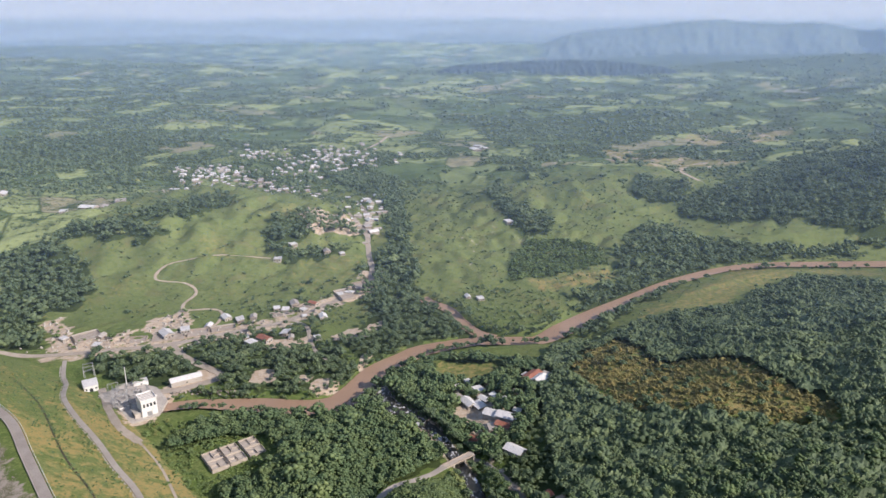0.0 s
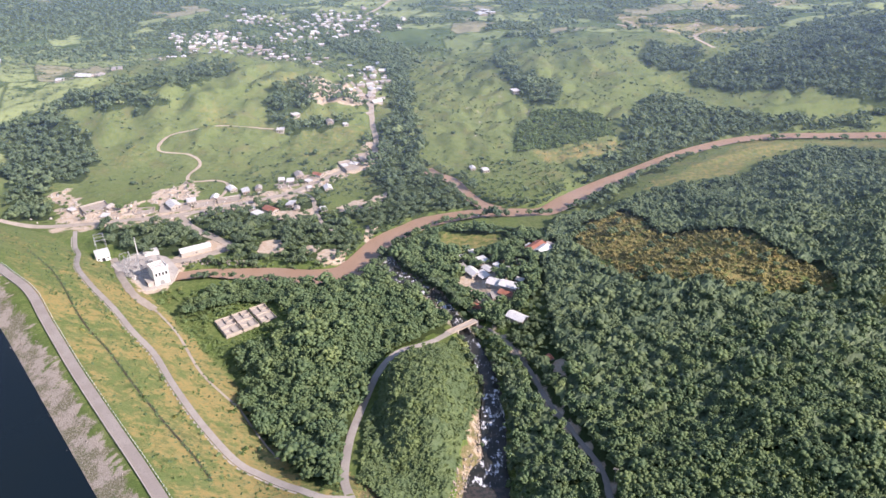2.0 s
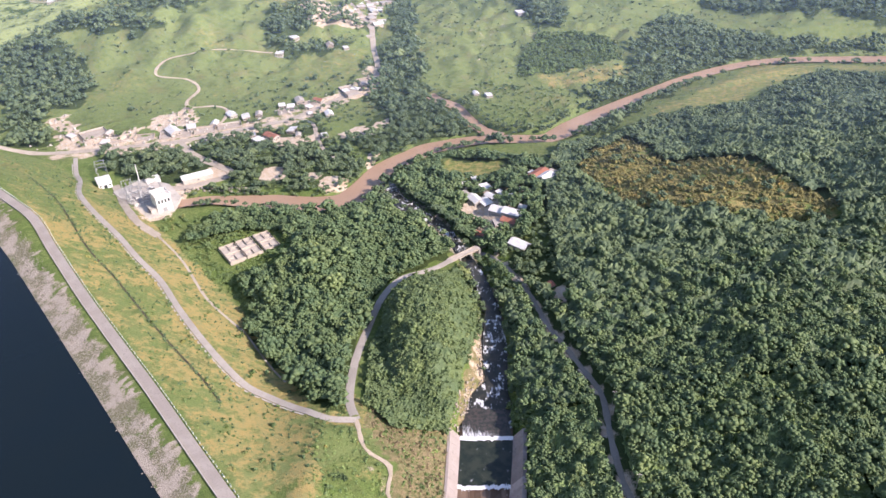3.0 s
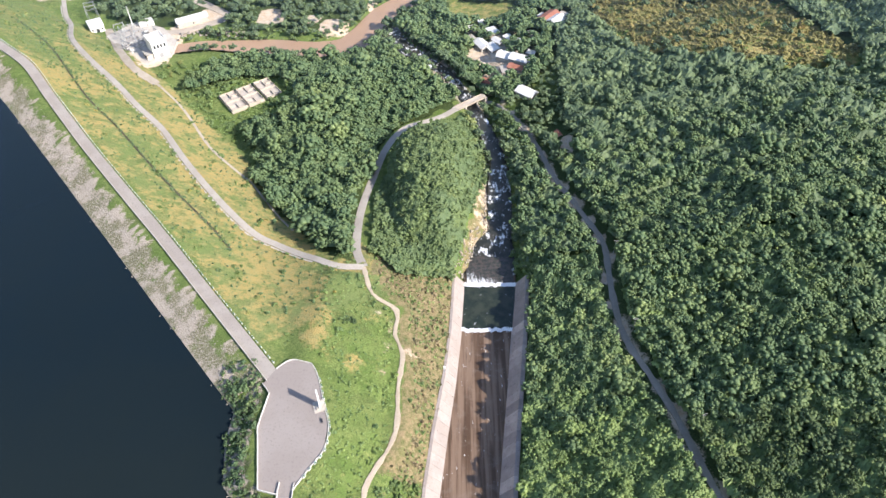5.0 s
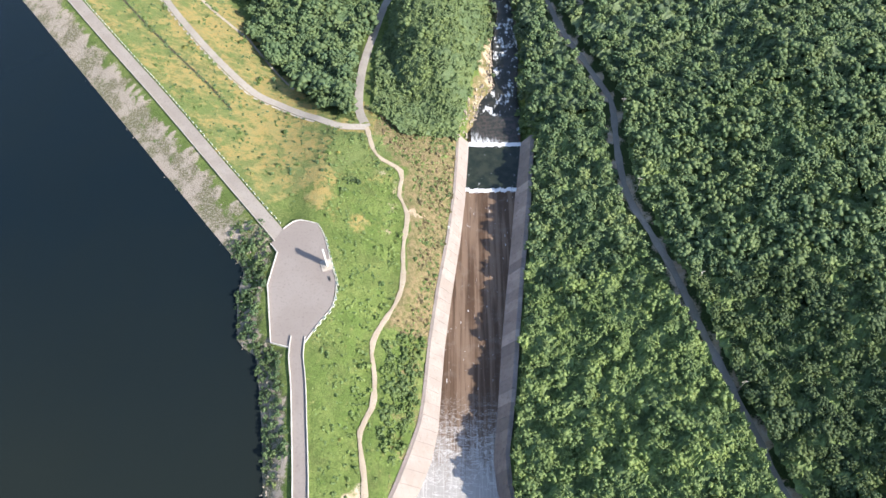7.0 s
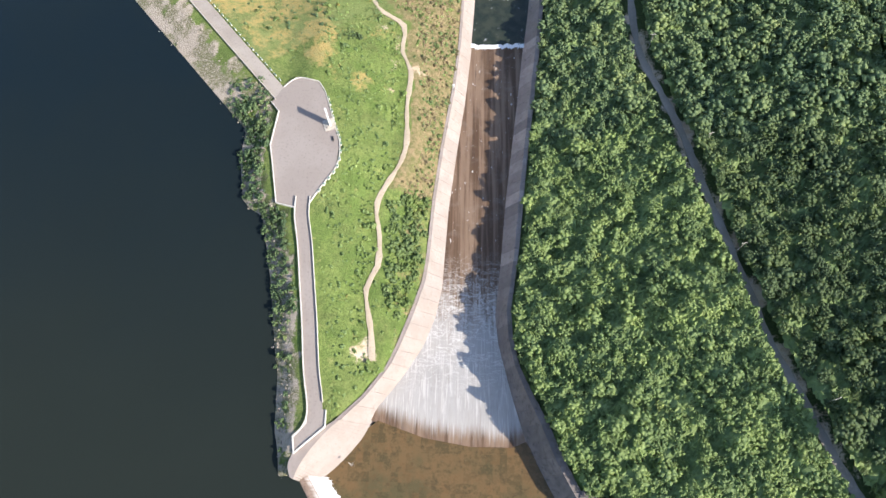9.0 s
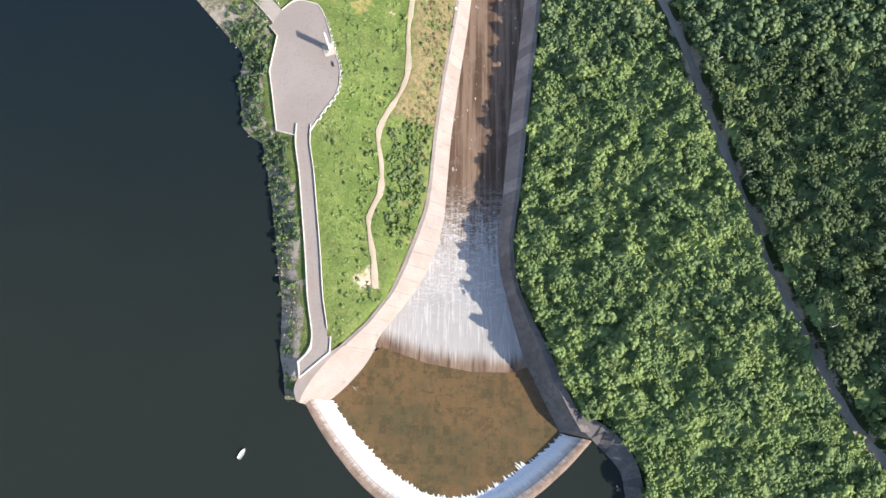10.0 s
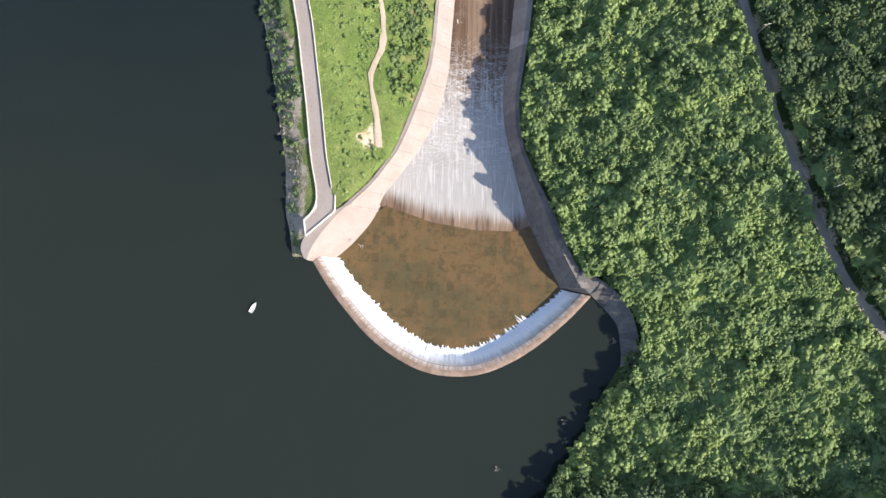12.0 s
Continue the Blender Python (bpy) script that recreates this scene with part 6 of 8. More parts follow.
# ---- roofless building shells in the meadow ----
RAWCON = plain("raw_concrete", (0.50, 0.44, 0.37), (0.42, 0.37, 0.31), (0.28, 0.24, 0.20), 0.3, 1.6, 0.9, 0.2, 0.03)
for k, (x, y) in enumerate(((-162.3, 433.8), (-151.8, 442.0), (-140.5, 451.0))):
    sh = empty("building_shell", pose(x, y, -39.7, 0, 0, 37), "roofless concrete block shell with bare rooms in the meadow", "ruin", "building shells")
    w, l = 6.0, 11.8
    part("floor_slab", boxes((-w - 0.3, w + 0.3, -l - 0.3, l + 0.3, -2.5, 0.25)), RAWCON, sh)
    for b in ((-w, w, -l, -l + 0.25, 0.2, 1.45), (-w, w, l - 0.25, l, 0.2, 1.45), (-w, -w + 0.25, -l + 0.26, l - 0.26, 0.2, 1.45), (w - 0.25, w, -l + 0.26, -1.5, 0.2, 1.45), (w - 0.25, w, 0.4, l - 0.26, 0.2, 1.45),
              (-w + 0.26, w - 0.26, -0.12, 0.12, 0.2, 1.45), (-0.12, 0.12, -l + 0.26, -4.5, 0.2, 1.45), (-0.12, 0.12, 3.0, l - 0.26, 0.2, 1.45), (-w + 0.26, -1.5, -6.1, -5.85, 0.2, 1.45), (1.5, w - 0.26, 5.9, 6.15, 0.2, 1.45)):
        part("wall", boxes(b), RAWCON, sh)

# ---- bridge over the stream ----
br = empty("bridge", pose(10.5, 430, -36.3, 0, 0, 38.5), "pale concrete road bridge with low parapets over the stream", "bridge")
part("deck", boxes((-12.5, 12.5, -2.5, 2.5, -0.8, 0.0), bevel=0.05), YARDCON, br)
for s in (-1, 1):
    part("parapet", boxes((-12.5, 12.5, s * 2.4 - 0.12, s * 2.4 + 0.12, 0.0, 0.6), bevel=0.03), YARDCON, br)
for xx in (-5, 5):
    part("pier", boxes((xx - 0.6, xx + 0.6, -2.2, 2.2, -8, -0.8), bevel=0.1), CONCRETE, br)
for xx in (-13, 13):
    part("abutment", boxes((xx - 1.2, xx + 1.2, -2.8, 2.8, -8, -0.15), bevel=0.1), CONCRETE, br)

# ---- crest furniture ----


def wall_along(name, line, z, off, width, height, material, label, category="parapet", gaps=0.0):
    nrm = normals_of(line)
    p = line[:, :2] + nrm * off
    vs = []
    for o, dz in ((-width / 2, -0.4), (-width / 2, height), (width / 2, height), (width / 2, -0.4)):
        vs += [(q[0] + n[0] * o, q[1] + n[1] * o, z + dz) for q, n in zip(p, nrm)]
    k = len(p)
    fs = [(r * k + j + k, r * k + j + k + 1, r * k + j + 1, r * k + j) for r in range(3) for j in range(k - 1)]
    fs += [(0, k, 2 * k, 3 * k), (k - 1, 4 * k - 1, 3 * k - 1, 2 * k - 1)]
    return tagged(new(name, mesh_of(name, vs, fs, material)), label, category, kind="structure")


crest = smooth_line(CREST_LINE, 6)
wall_along("parapet_wall_1", crest, CREST_Z, -3.2, 0.36, 0.85, CONCRETE, "low pale concrete parapet along the lake side of the crest road")
cause = smooth_line(CAUSEWAY, 4)
wall_along("parapet_wall_2", cause, CREST_Z, -2.75, 0.3, 0.9, KERB, "low white parapet on the lake side of the causeway")
wall_along("causeway_rail", cause[:-4], CREST_Z, 2.85, 0.2, 0.8, KERB, "slim white rail on the land side of the causeway", "railing")
edge = smooth_line([PLAZA_EDGE[k] for k in (0, 1, 2, 3)], 2)
wall_along("plaza_kerb_1", edge, 6.1, 0, 0.28, 0.5, KERB, "white kerb round the plaza")
edge = np.array([PLAZA_EDGE[k] for k in (10, 11, 12, 13, 14, 15)], float)
wall_along("plaza_kerb_2", edge, 6.1, 0, 0.3, 0.8, KERB, "white parapet on the lake side of the plaza")
edge = smooth_line([PLAZA_EDGE[k] for k in (3, 4, 5, 6, 7, 8, 9)], 2)
wall_along("plaza_kerb_3", edge, 6.1, 0.2, 0.3, 0.35, KERB, "white kerb on the land side of the plaza")

post = empty("guard_post", pose(0, 0, 0), "short white concrete guard post with a dark green band", "guard post", "guard posts")
part("post", boxes((-0.16, 0.16, -0.7, 0.7, -0.4, 0.7), bevel=0.04), WHITE, post)
GREENBAND = plain("green_paint", (0.05, 0.16, 0.10), (0.06, 0.18, 0.12), (0.04, 0.1, 0.07), 0.5, 3, 0.6, 0.0)
part("band", boxes((-0.18, 0.18, -0.4, 0.4, 0.25, 0.72)), GREENBAND, post)
spots = []
for line, off, stride in ((smooth_line(CREST_LINE, 3.4), 3.75, 1), (smooth_line([PLAZA_EDGE[k] for k in (3, 4, 5, 6, 7, 8, 9)], 2.6), 0.75, 1)):
    nrm = normals_of(line)
    for p, n in list(zip(line, nrm))[3:-2:stride]:
        spots.append((p[0] + n[0] * off, p[1] + n[1] * off, math.degrees(math.atan2(n[1], n[0]))))
for k, (x, y, turn) in enumerate(spots):
    if k == 0:
        post.matrix_world = pose(x, y, CREST_Z, 0, 0, turn)
    else:
        copy_thing(post, pose(x, y, CREST_Z, 0, 0, turn))

mon = empty("monument", pose(-54.6, 153.2, 6.13, 0, 0, 20), "tall pale concrete monument slab on a stepped base", "monument")
part("step", boxes((-2.6, 2.2, -2.8, 2.4, 0, 0.35), bevel=0.03), CONCRETE, mon)
part("plinth", boxes((-1.6, 1.4, -1.9, 1.7, 0.35, 0.8), bevel=0.03), CONCRETE, mon)
upright = part("slab", boxes((-0.35, 0.35, -1.45, 1.45, 0.8, 10.2), bevel=0.05), WHITE, mon)
part("plaque", boxes((-0.42, -0.36, -0.9, 0.9, 1.6, 3.0)), STEEL, upright)
bench = empty("bench", pose(-52.7, 146.2, 6.13, 0, 0, -75), "dark concrete bench beside the plaza kerb", "bench")
part("seat", boxes((-1.1, 1.1, -0.3, 0.3, 0.42, 0.55), bevel=0.03), DARKCONC, bench)
part("backrest", boxes((-1.1, 1.1, 0.22, 0.32, 0.6, 1.0), bevel=0.03), DARKCONC, bench)
for k in (-0.8, 0.8):
    part("leg", boxes((k - 0.12, k + 0.12, -0.25, 0.3, 0, 0.42)), DARKCONC, bench)
gp = empty("gauge_post", pose(-4.2, 189, float(chute_top(189)) + 0.3), "grey steel gauge post on the chute wall", "post")
bm = bmesh.new()
rod(bm, (0, 0, -0.5), (0, 0, 4.2), 0.14, 0.10, 8)
part("pole", bm, STEEL, gp)
part("box", boxes((-0.5, 0.5, -0.35, 0.35, 3.2, 4.6), bevel=0.04), WHITE, gp)

for x, y, turn in ((104.5, 99, 10), (99.5, 148, 20), (84.8, 206, 0), (85, 262, -5), (120, 40, 25)):
    z = float(terrain(x, y)) - 0.3
    pl = empty("utility_pole", pose(x, y, z, 0, 0, turn), "grey wooden utility pole with a crossarm beside the lane", "utility pole", "utility poles")
    bm = bmesh.new()
    rod(bm, (0, 0, 0), (0, 0, 10.5), 0.17, 0.11, 8)
    part("pole", bm, ROOF_GREY, pl)
    arm = part("crossarm", boxes((-1.2, 1.2, -0.09, 0.09, 9.7, 9.9)), ROOF_GREY, pl)
    for k in (-1.05, 0, 1.05):
        bm = bmesh.new()
        rod(bm, (k, 0, 9.9), (k, 0, 10.2), 0.07, 0.04, 6)
        part("insulator", bm, WHITE, arm)

# ---- on the lake ----
bt = empty("boat", pose(-76.2, -4.8, 0.0, 0, 0, -28), "small white open motor boat floating on the lake", "boat")
bm = bmesh.new()
sections = [(-1.9, 0.62, 0.55), (-1.0, 0.8, 0.55), (0.2, 0.82, 0.58), (1.2, 0.6, 0.66), (1.9, 0.22, 0.78), (2.25, 0.02, 0.85)]
rings = [[bm.verts.new((sx * hw, yy, z)) for sx, z in ((-1, top), (-0.75, 0.0), (0, -0.15), (0.75, 0.0), (1, top), (0.85, top), (0.6, 0.16), (-0.6, 0.16), (-0.85, top))] for yy, hw, top in sections]
for r0, r1 in zip(rings, rings[1:]):
    for k in range(9):
        bm.faces.new((r0[k], r0[(k + 1) % 9], r1[(k + 1) % 9], r1[k]))
bm.faces.new(rings[0][::-1])
bm.faces.new(rings[-1])
bmesh.ops.recalc_face_normals(bm, faces=bm.faces)
part("hull", bm, WHITE, bt)
for yy in (-0.9, 0.4):
    part("bench", boxes((-0.62, 0.62, yy - 0.16, yy + 0.16, 0.32, 0.38)), WHITE, bt)
part("foredeck", boxes((-0.4, 0.4, 1.1, 1.75, 0.6, 0.7), bevel=0.03), WHITE, bt)
part("engine", boxes((-0.18, 0.18, -2.2, -1.85, 0.2, 0.95), bevel=0.05), GLASSY, bt)
DEADWOOD = plain("bleached_wood", (0.42, 0.38, 0.33), (0.5, 0.46, 0.40), (0.3, 0.26, 0.22), 0.8, 4)
snag = random.Random(3)
for x, y in ((55.5, -13), (38.5, -42.5), (33.5, -52.5), (14.8, -59.5), (38.6, -49.3), (-37, 19)):
    sn = empty("dead_branches", pose(x, y, -0.3, 0, 0, snag.uniform(0, 360)), "bleached dead branches sticking out of the lake", "driftwood", "dead branches")
    for _ in range(9):
        bm = bmesh.new()
        a, r = snag.uniform(0, 6.28), snag.uniform(0.5, 1.5)
        rod(bm, (0.2 * math.cos(a), 0.2 * math.sin(a), 0), (r * math.cos(a), r * math.sin(a), snag.uniform(0.7, 1.6)), 0.10, 0.04, 5)
        part("branch", bm, DEADWOOD, sn)

# ---- drains on the dam face ----


def drain(name, pts, width, material, label):
    line = smooth_line(pts, 5)
    nrm = normals_of(line)
    vs = []
    for o in (-0.5, -0.4, 0.4, 0.5):
        xy = line[:, :2] + nrm * o * width
        vs += [(a, b, z + (0.16 if abs(o) > 0.45 else 0.1)) for (a, b), z in zip(xy, laid_ground(xy[:, 0].copy(), xy[:, 1].copy()) + 0.1)]
    k = len(line)
    fs = [(r * k + j + k, r * k + j + k + 1, r * k + j + 1, r * k + j) for r in range(3) for j in range(k - 1)]
    tagged(new(name, mesh_of(name, vs, fs, material)), label, "drain", kind="structure")


drain("drain_1", [(-343, 507), (-297, 461), (-243, 390.5), (-211, 357), (-179.5, 321), (-153.5, 293), (-131, 270), (-116, 252.5)], 1.3, DARK, "dark overgrown drain along the dam face")
drain("drain_2", [(-222, 450), (-193.5, 417), (-162, 369), (-141, 347), (-127.5, 335)], 2.0, GRAVEL, "pale concrete drain along the toe of the dam")
drain("drain_3", [(-127.5, 335), (-106, 303.5), (-91.5, 284)], 1.2, GRAVEL, "narrow pale drain at the edge of the copse")


berm = smooth_line(BERM_LINE, 5)
gutter = berm[:, :2] - normals_of(berm) * 2.7
drain("drain_4", [tuple(p) for p in gutter[2:-4]], 0.9, CONCRETE, "pale concrete gutter beside the service road on the dam face")


# ---- stones ----
def stones(name, x, y, size, material, label, sink=0.3):
    z = terrain(x, y)
    n = len(x)
    s = rng.uniform(size[0], size[1], n)
    V = OCTA_V[None] * rng.uniform(0.6, 1.3, (n, 6, 1)) * s[:, None, None]
    V = V + rng.normal(size=(n, 6, 3)) * 0.12 * s[:, None, None]
    V = V + np.stack([x, y, z + s * sink], 1)[:, None]
    F = (OCTA_F[None] + np.arange(n)[:, None, None] * 6).reshape(-1, 3)
    return tagged(new(name, big_mesh(name, V.reshape(-1, 3), F, material)), label, "stones", kind="stuff")


x, y = scatter(-430, -60, 150, 520, 1.9, lambda x, y: (((x + 76) * 0.749 + (y - 166) * 0.662) < -5.6) & (terrain(x, y) > -0.8) & (rng.uniform(size=len(x)) < 0.3) & (-(x + 76) * 0.662 + (y - 166) * 0.749 > -2))
stones("riprap", x, y, (0.25, 0.6), ROCK, "weathered beige riprap stones on the lake side of the dam")
x, y = scatter(-95, -56, 14, 166, 1.7, lambda x, y: (terrain(x, y) > -0.8) & (terrain(x, y) < 4.5) & (rng.uniform(size=len(x)) < 0.4) & (x < -59))
stones("shore_stones", x, y, (0.25, 0.7), ROCK, "pale stones along the lake shore")
x, y = scatter(-70, 40, 262, 550, 2.2, lambda x, y: (to_line(x, y, STREAM)[0] < stream_half(y) + 3) & (rng.uniform(size=len(x)) < np.where(y < 292, 0.06, 0.22)))
stones("stream_boulders", x, y, (0.4, 1.5), DARKROCK, "dark wet boulders in the stream bed", 0.5)
x, y = scatter(-6, 22, 250, 345, 1.6, lambda x, y: (to_line(x, y, STREAM)[0] > stream_half(y) - 1) & (to_line(x, y, STREAM)[0] < stream_half(y) + np.interp(y, [250, 285, 300, 345], [9, 8, 6, 3])) & (x < 23) & (rng.uniform(size=len(x)) < 0.6))
stones("bank_boulders", x, y, (0.4, 1.4), PALEROCK, "brown weathered boulders on the bank between the knoll and the stream", 0.4)

x, y = scatter(-228, -165, 528, 556, 1.9, lambda x, y: (np.abs(to_line(x, y, RIVER)[0] - 14.5) < 3.0) & (y > np.interp(x, [-230, -205, -180, -148], [514, 524, 525, 519])) & (rng.uniform(size=len(x)) < 0.7))
stones("river_wall_rocks", x, y, (0.6, 1.6), ROCK, "pale broken rocks along the river bank beside the power station", 0.4)
clutter = random.Random(12)
x, y = scatter(-420, -120, 600, 760, 3.0, lambda x, y: (in_any(x, y, ("quarry_a", "quarry_b"), COVER) | (to_line(x, y, MAIN_LINE)[0] < 17)) & (rng.uniform(size=len(x)) < 0.16) & clear_of_roads(x, y, 1))
stones("rubble", x, y, (0.5, 2.0), CONCRETE, "pale rubble and spoil heaps beside the main road", 0.3)
for k in range(44):
    u, v = clutter.uniform(-17, 17), clutter.uniform(-12, 10)
    x, y = -256 + u * 0.79 - v * 0.61, 517 + u * 0.61 + v * 0.79
    if math.hypot(x + 240, y - 502) < 13:
        continue
    w, l, h = clutter.uniform(0.5, 1.6), clutter.uniform(0.8, 2.6), clutter.uniform(0.6, 2.2)
    sw = empty("switch_cabinet", pose(x, y, -40.2, 0, 0, 38 + clutter.choice([0, 90])), "pale grey steel switch cabinet on the power station yard", "cabinet", "switch cabinets")
    part("body", boxes((-w, w, -l, l, 0.0, h), bevel=0.05), clutter.choice([ROOF_PALE, STEEL, WHITE]), sw)
    part("lid", boxes((-w - 0.08, w + 0.08, -l - 0.08, l + 0.08, h, h + 0.12)), ROOF_GREY, sw)

# hillside forest beside the spillway
def hillside_keep(x, y, gap=1.0):
    edge = np.where(y < 9, np.interp(y, SHORE_Y, SHORE_X) + np.interp(y, [-30, -20], [-1.4, 0.6]), np.where(y > 264, np.interp(y, [264, 290, 300], [37, 36, 31]), np.interp(y, RIGHT_Y, RIGHT_TOP) + 1.3))
    m = (x > edge) & ((y > 8) | (terrain(x, y) > -1.6))
    upper = inside(x, y, WOODS["right_wood"])
    m &= (y < 380) | upper
    m &= ~inside(x + 8 * waves(x, y, 34, 2), y + 8 * waves(x, y, 30, 1), COVER["clear_gold"])
    m &= x < 0.64 * np.hypot(y, 262) + 18
    m &= ~((y > 120) & (y < 400) & (np.abs(x - lane_at(y) + 2.0) < 2.9))
    return m & free(x, y, gap) & ((y < 185) | free(x, y, gap + 1.5))


def canopy_sheet(name, x0, x1, y0, y1, step, low_h, label, keep, material, roll=0.8):
    """The closed lower canopy: an uneven leafy sheet that fills the gaps between the crowns."""
    nx, ny = int((x1 - x0) / step), int((y1 - y0) / step)
    px, py = np.meshgrid(x0 + np.arange(nx) * step, y0 + np.arange(ny) * step)
    px, py = px + rng.uniform(-0.4, 0.4, px.shape) * step, py + rng.uniform(-0.4, 0.4, px.shape) * step
    ok = keep(px.ravel(), py.ravel()).reshape(px.shape)
    h = (low_h(px, py) if callable(low_h) else low_h) + 0.5 * waves(px, py, 9, 2) + 0.5 * waves(px, py, 4.5, 1) + 0.6 * waves(px, py, 23, 4) + rng.normal(size=px.shape) * 0.42 * step ** 0.5
    h += roll * (waves(px, py, 15, 2) + 0.7 * waves(px, py, 31, 5))
    pz = terrain(px, py) + np.maximum(h, 0.3)
    ids = np.arange(nx * ny).reshape(ny, nx)
    full = ok[:-1, :-1] & ok[1:, :-1] & ok[:-1, 1:] & ok[1:, 1:]
    a, b, c, d = ids[:-1, :-1][full], ids[:-1, 1:][full], ids[1:, 1:][full], ids[1:, :-1][full]
    f = np.vstack([np.stack([a, b, c], 1), np.stack([a, c, d], 1)])
    used = np.unique(f)
    back = np.full(nx * ny, -1)
    back[used] = np.arange(len(used))
    v = np.stack([px.ravel(), py.ravel(), pz.ravel()], 1)[used]
    me = big_mesh(name, v, back[f], material, np.zeros(len(f), bool))
    t = np.clip(0.35 + 0.3 * waves(v[:, 0], v[:, 1], 38, 4) + rng.uniform(-0.3, 0.3, len(v)), 0, 1)
    me.attributes.new("tint", "FLOAT", "POINT").data.foreach_set("value", t.astype(np.float32))
    return tagged(new(name, me), label, "undergrowth", kind="stuff")


def lane_at(y):
    return np.interp(y, [-9, 13, 34, 64, 109, 157, 204, 235, 268, 283, 338, 430], [141, 124, 116, 108, 101, 92, 81, 80, 81, 78, 61, 28])


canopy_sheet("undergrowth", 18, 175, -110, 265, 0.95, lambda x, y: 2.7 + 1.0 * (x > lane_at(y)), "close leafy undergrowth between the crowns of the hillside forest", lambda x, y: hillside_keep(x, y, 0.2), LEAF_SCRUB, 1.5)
canopy_sheet("upper_undergrowth", 20, 420, 265, 640, 1.9, 4.3, "close leafy undergrowth between the trees of the upper hillside", lambda x, y: hillside_keep(x, y, 0.4) & (x < 0.62 * y + 60), LEAF_HILL, 1.6)
canopy_sheet("side_undergrowth", 175, 330, -40, 265, 2.0, 3.9, "close leafy undergrowth between the trees above the lane", lambda x, y: hillside_keep(x, y, 0.4), LEAF)
canopy_sheet("knoll_undergrowth", -70, 30, 235, 420, 1.3, 2.4, "close leafy undergrowth over the knoll", lambda x, y: inside(x, y, WOODS["knoll"]) & free(x, y, 1.0), LEAF_KNOLL)
copse_keep = lambda x, y: in_any(x, y, ("copse", "river_south", "village_wood"), WOODS) & free(x, y, 0.6) & ~inside(x, y, COVER["village_yard"]) & ~inside(x, y, COVER["meadow_small"])
canopy_sheet("copse_undergrowth", -215, 90, 240, 620, 2.0, 3.8, "close leafy undergrowth filling the copse", copse_keep, LEAF)
x, y = scatter(20, 330, -110, 410, 4.0, lambda x, y: hillside_keep(x, y) & (rng.uniform(size=len(x)) > sstep(285, 405, y)))
lane_x = lane_at(y)
low = (x < lane_x) & (y < 262) & (y > -60)
near_strip = (x < 62) & (y > -60) & (y < 62) & (rng.uniform(size=len(x)) < np.where(low, 0.22, 1.0))
SINGLE_TREES = with_feet(x[near_strip], y[near_strip])
close = ~near_strip & ~low & (x < 160) & (y < 150)
rest = ~near_strip & ~close & ~low
forest("upper_lane_forest", with_feet(x[rest], y[rest]), (1.7, 4.2), (5.0, 9.0), MID_CROWNS, LEAF, "dense green broadleaf forest above the gravel lane", "forest", (0.1, 0.9), 1.1)
sx, sy = scatter(20, 150, -60, 262, 2.15, lambda x, y: hillside_keep(x, y) & (x < lane_at(y)))
far_off = sy > 160 + 18 * waves(sx, sy, 24, 2)
thin = far_off & (np.arange(len(sx)) % 2 == 0)
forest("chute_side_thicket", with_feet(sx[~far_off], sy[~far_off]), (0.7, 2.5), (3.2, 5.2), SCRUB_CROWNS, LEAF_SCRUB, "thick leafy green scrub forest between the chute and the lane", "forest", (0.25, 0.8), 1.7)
forest("upper_chute_thicket", with_feet(sx[thin], sy[thin]), (1.2, 3.4), (3.6, 5.8), MID_CROWNS, LEAF, "thick leafy green scrub forest beside the lower chute", "forest", (0.4, 1.0), 1.5)
forest("hillside_forest", with_feet(x[close], y[close]), (1.6, 4.0), (4.6, 9.0), NEAR_CROWNS, LEAF_SHADY, "dense dark green broadleaf forest on the hillside above the lane", "forest", (0.0, 0.8), 1.6)
x, y = scatter(30, 620, 285, 860, 5.1, lambda x, y: hillside_keep(x, y) & (rng.uniform(size=len(x)) < sstep(285, 405, y) + (x > 325)))
forest("upper_hillside_forest", with_feet(x, y), (2.0, 4.3), (4.9, 6.6), HILL_CROWNS, LEAF_HILL, "dark green broadleaf forest on the upper hillside", "forest", (0.0, 0.8), 1.2)

# woods round the knoll, the village and the river
x, y = scatter(-70, 30, 235, 420, 3.1, lambda x, y: inside(x, y, WOODS["knoll"]) & free(x, y, 2.0))
forest("knoll_thicket", with_feet(x, y), (1.4, 2.7), (3.0, 4.8), SHRUB_CROWNS, LEAF_KNOLL, "light green thicket covering the knoll beside the stream", "thicket", (0.35, 0.85), 0.5)
x, y = scatter(-215, 90, 240, 620, 4.6, copse_keep)
forest("copse", with_feet(x, y), (2.0, 5.4), (5.0, 9.5), MID_CROWNS, LEAF, "dense dark green copse between the dam and the river", "forest", (0.0, 0.7), 1.6)
x, y = scatter(-340, 60, 520, 780, 5.6, lambda x, y: in_any(x, y, ("river_north_a", "river_north_b", "confluence"), WOODS) & free(x, y, 2.0) & (rng.uniform(size=len(x)) < 0.8) & ~in_any(x, y, ("yard", "sand_a", "sand_b", "sand_c", "sand_d"), COVER))
forest("riverside_wood", with_feet(x, y), (2.2, 4.4), (4.5, 9.5), MID_CROWNS, LEAF_HILL, "green trees and bushes between the road and the river", "forest")
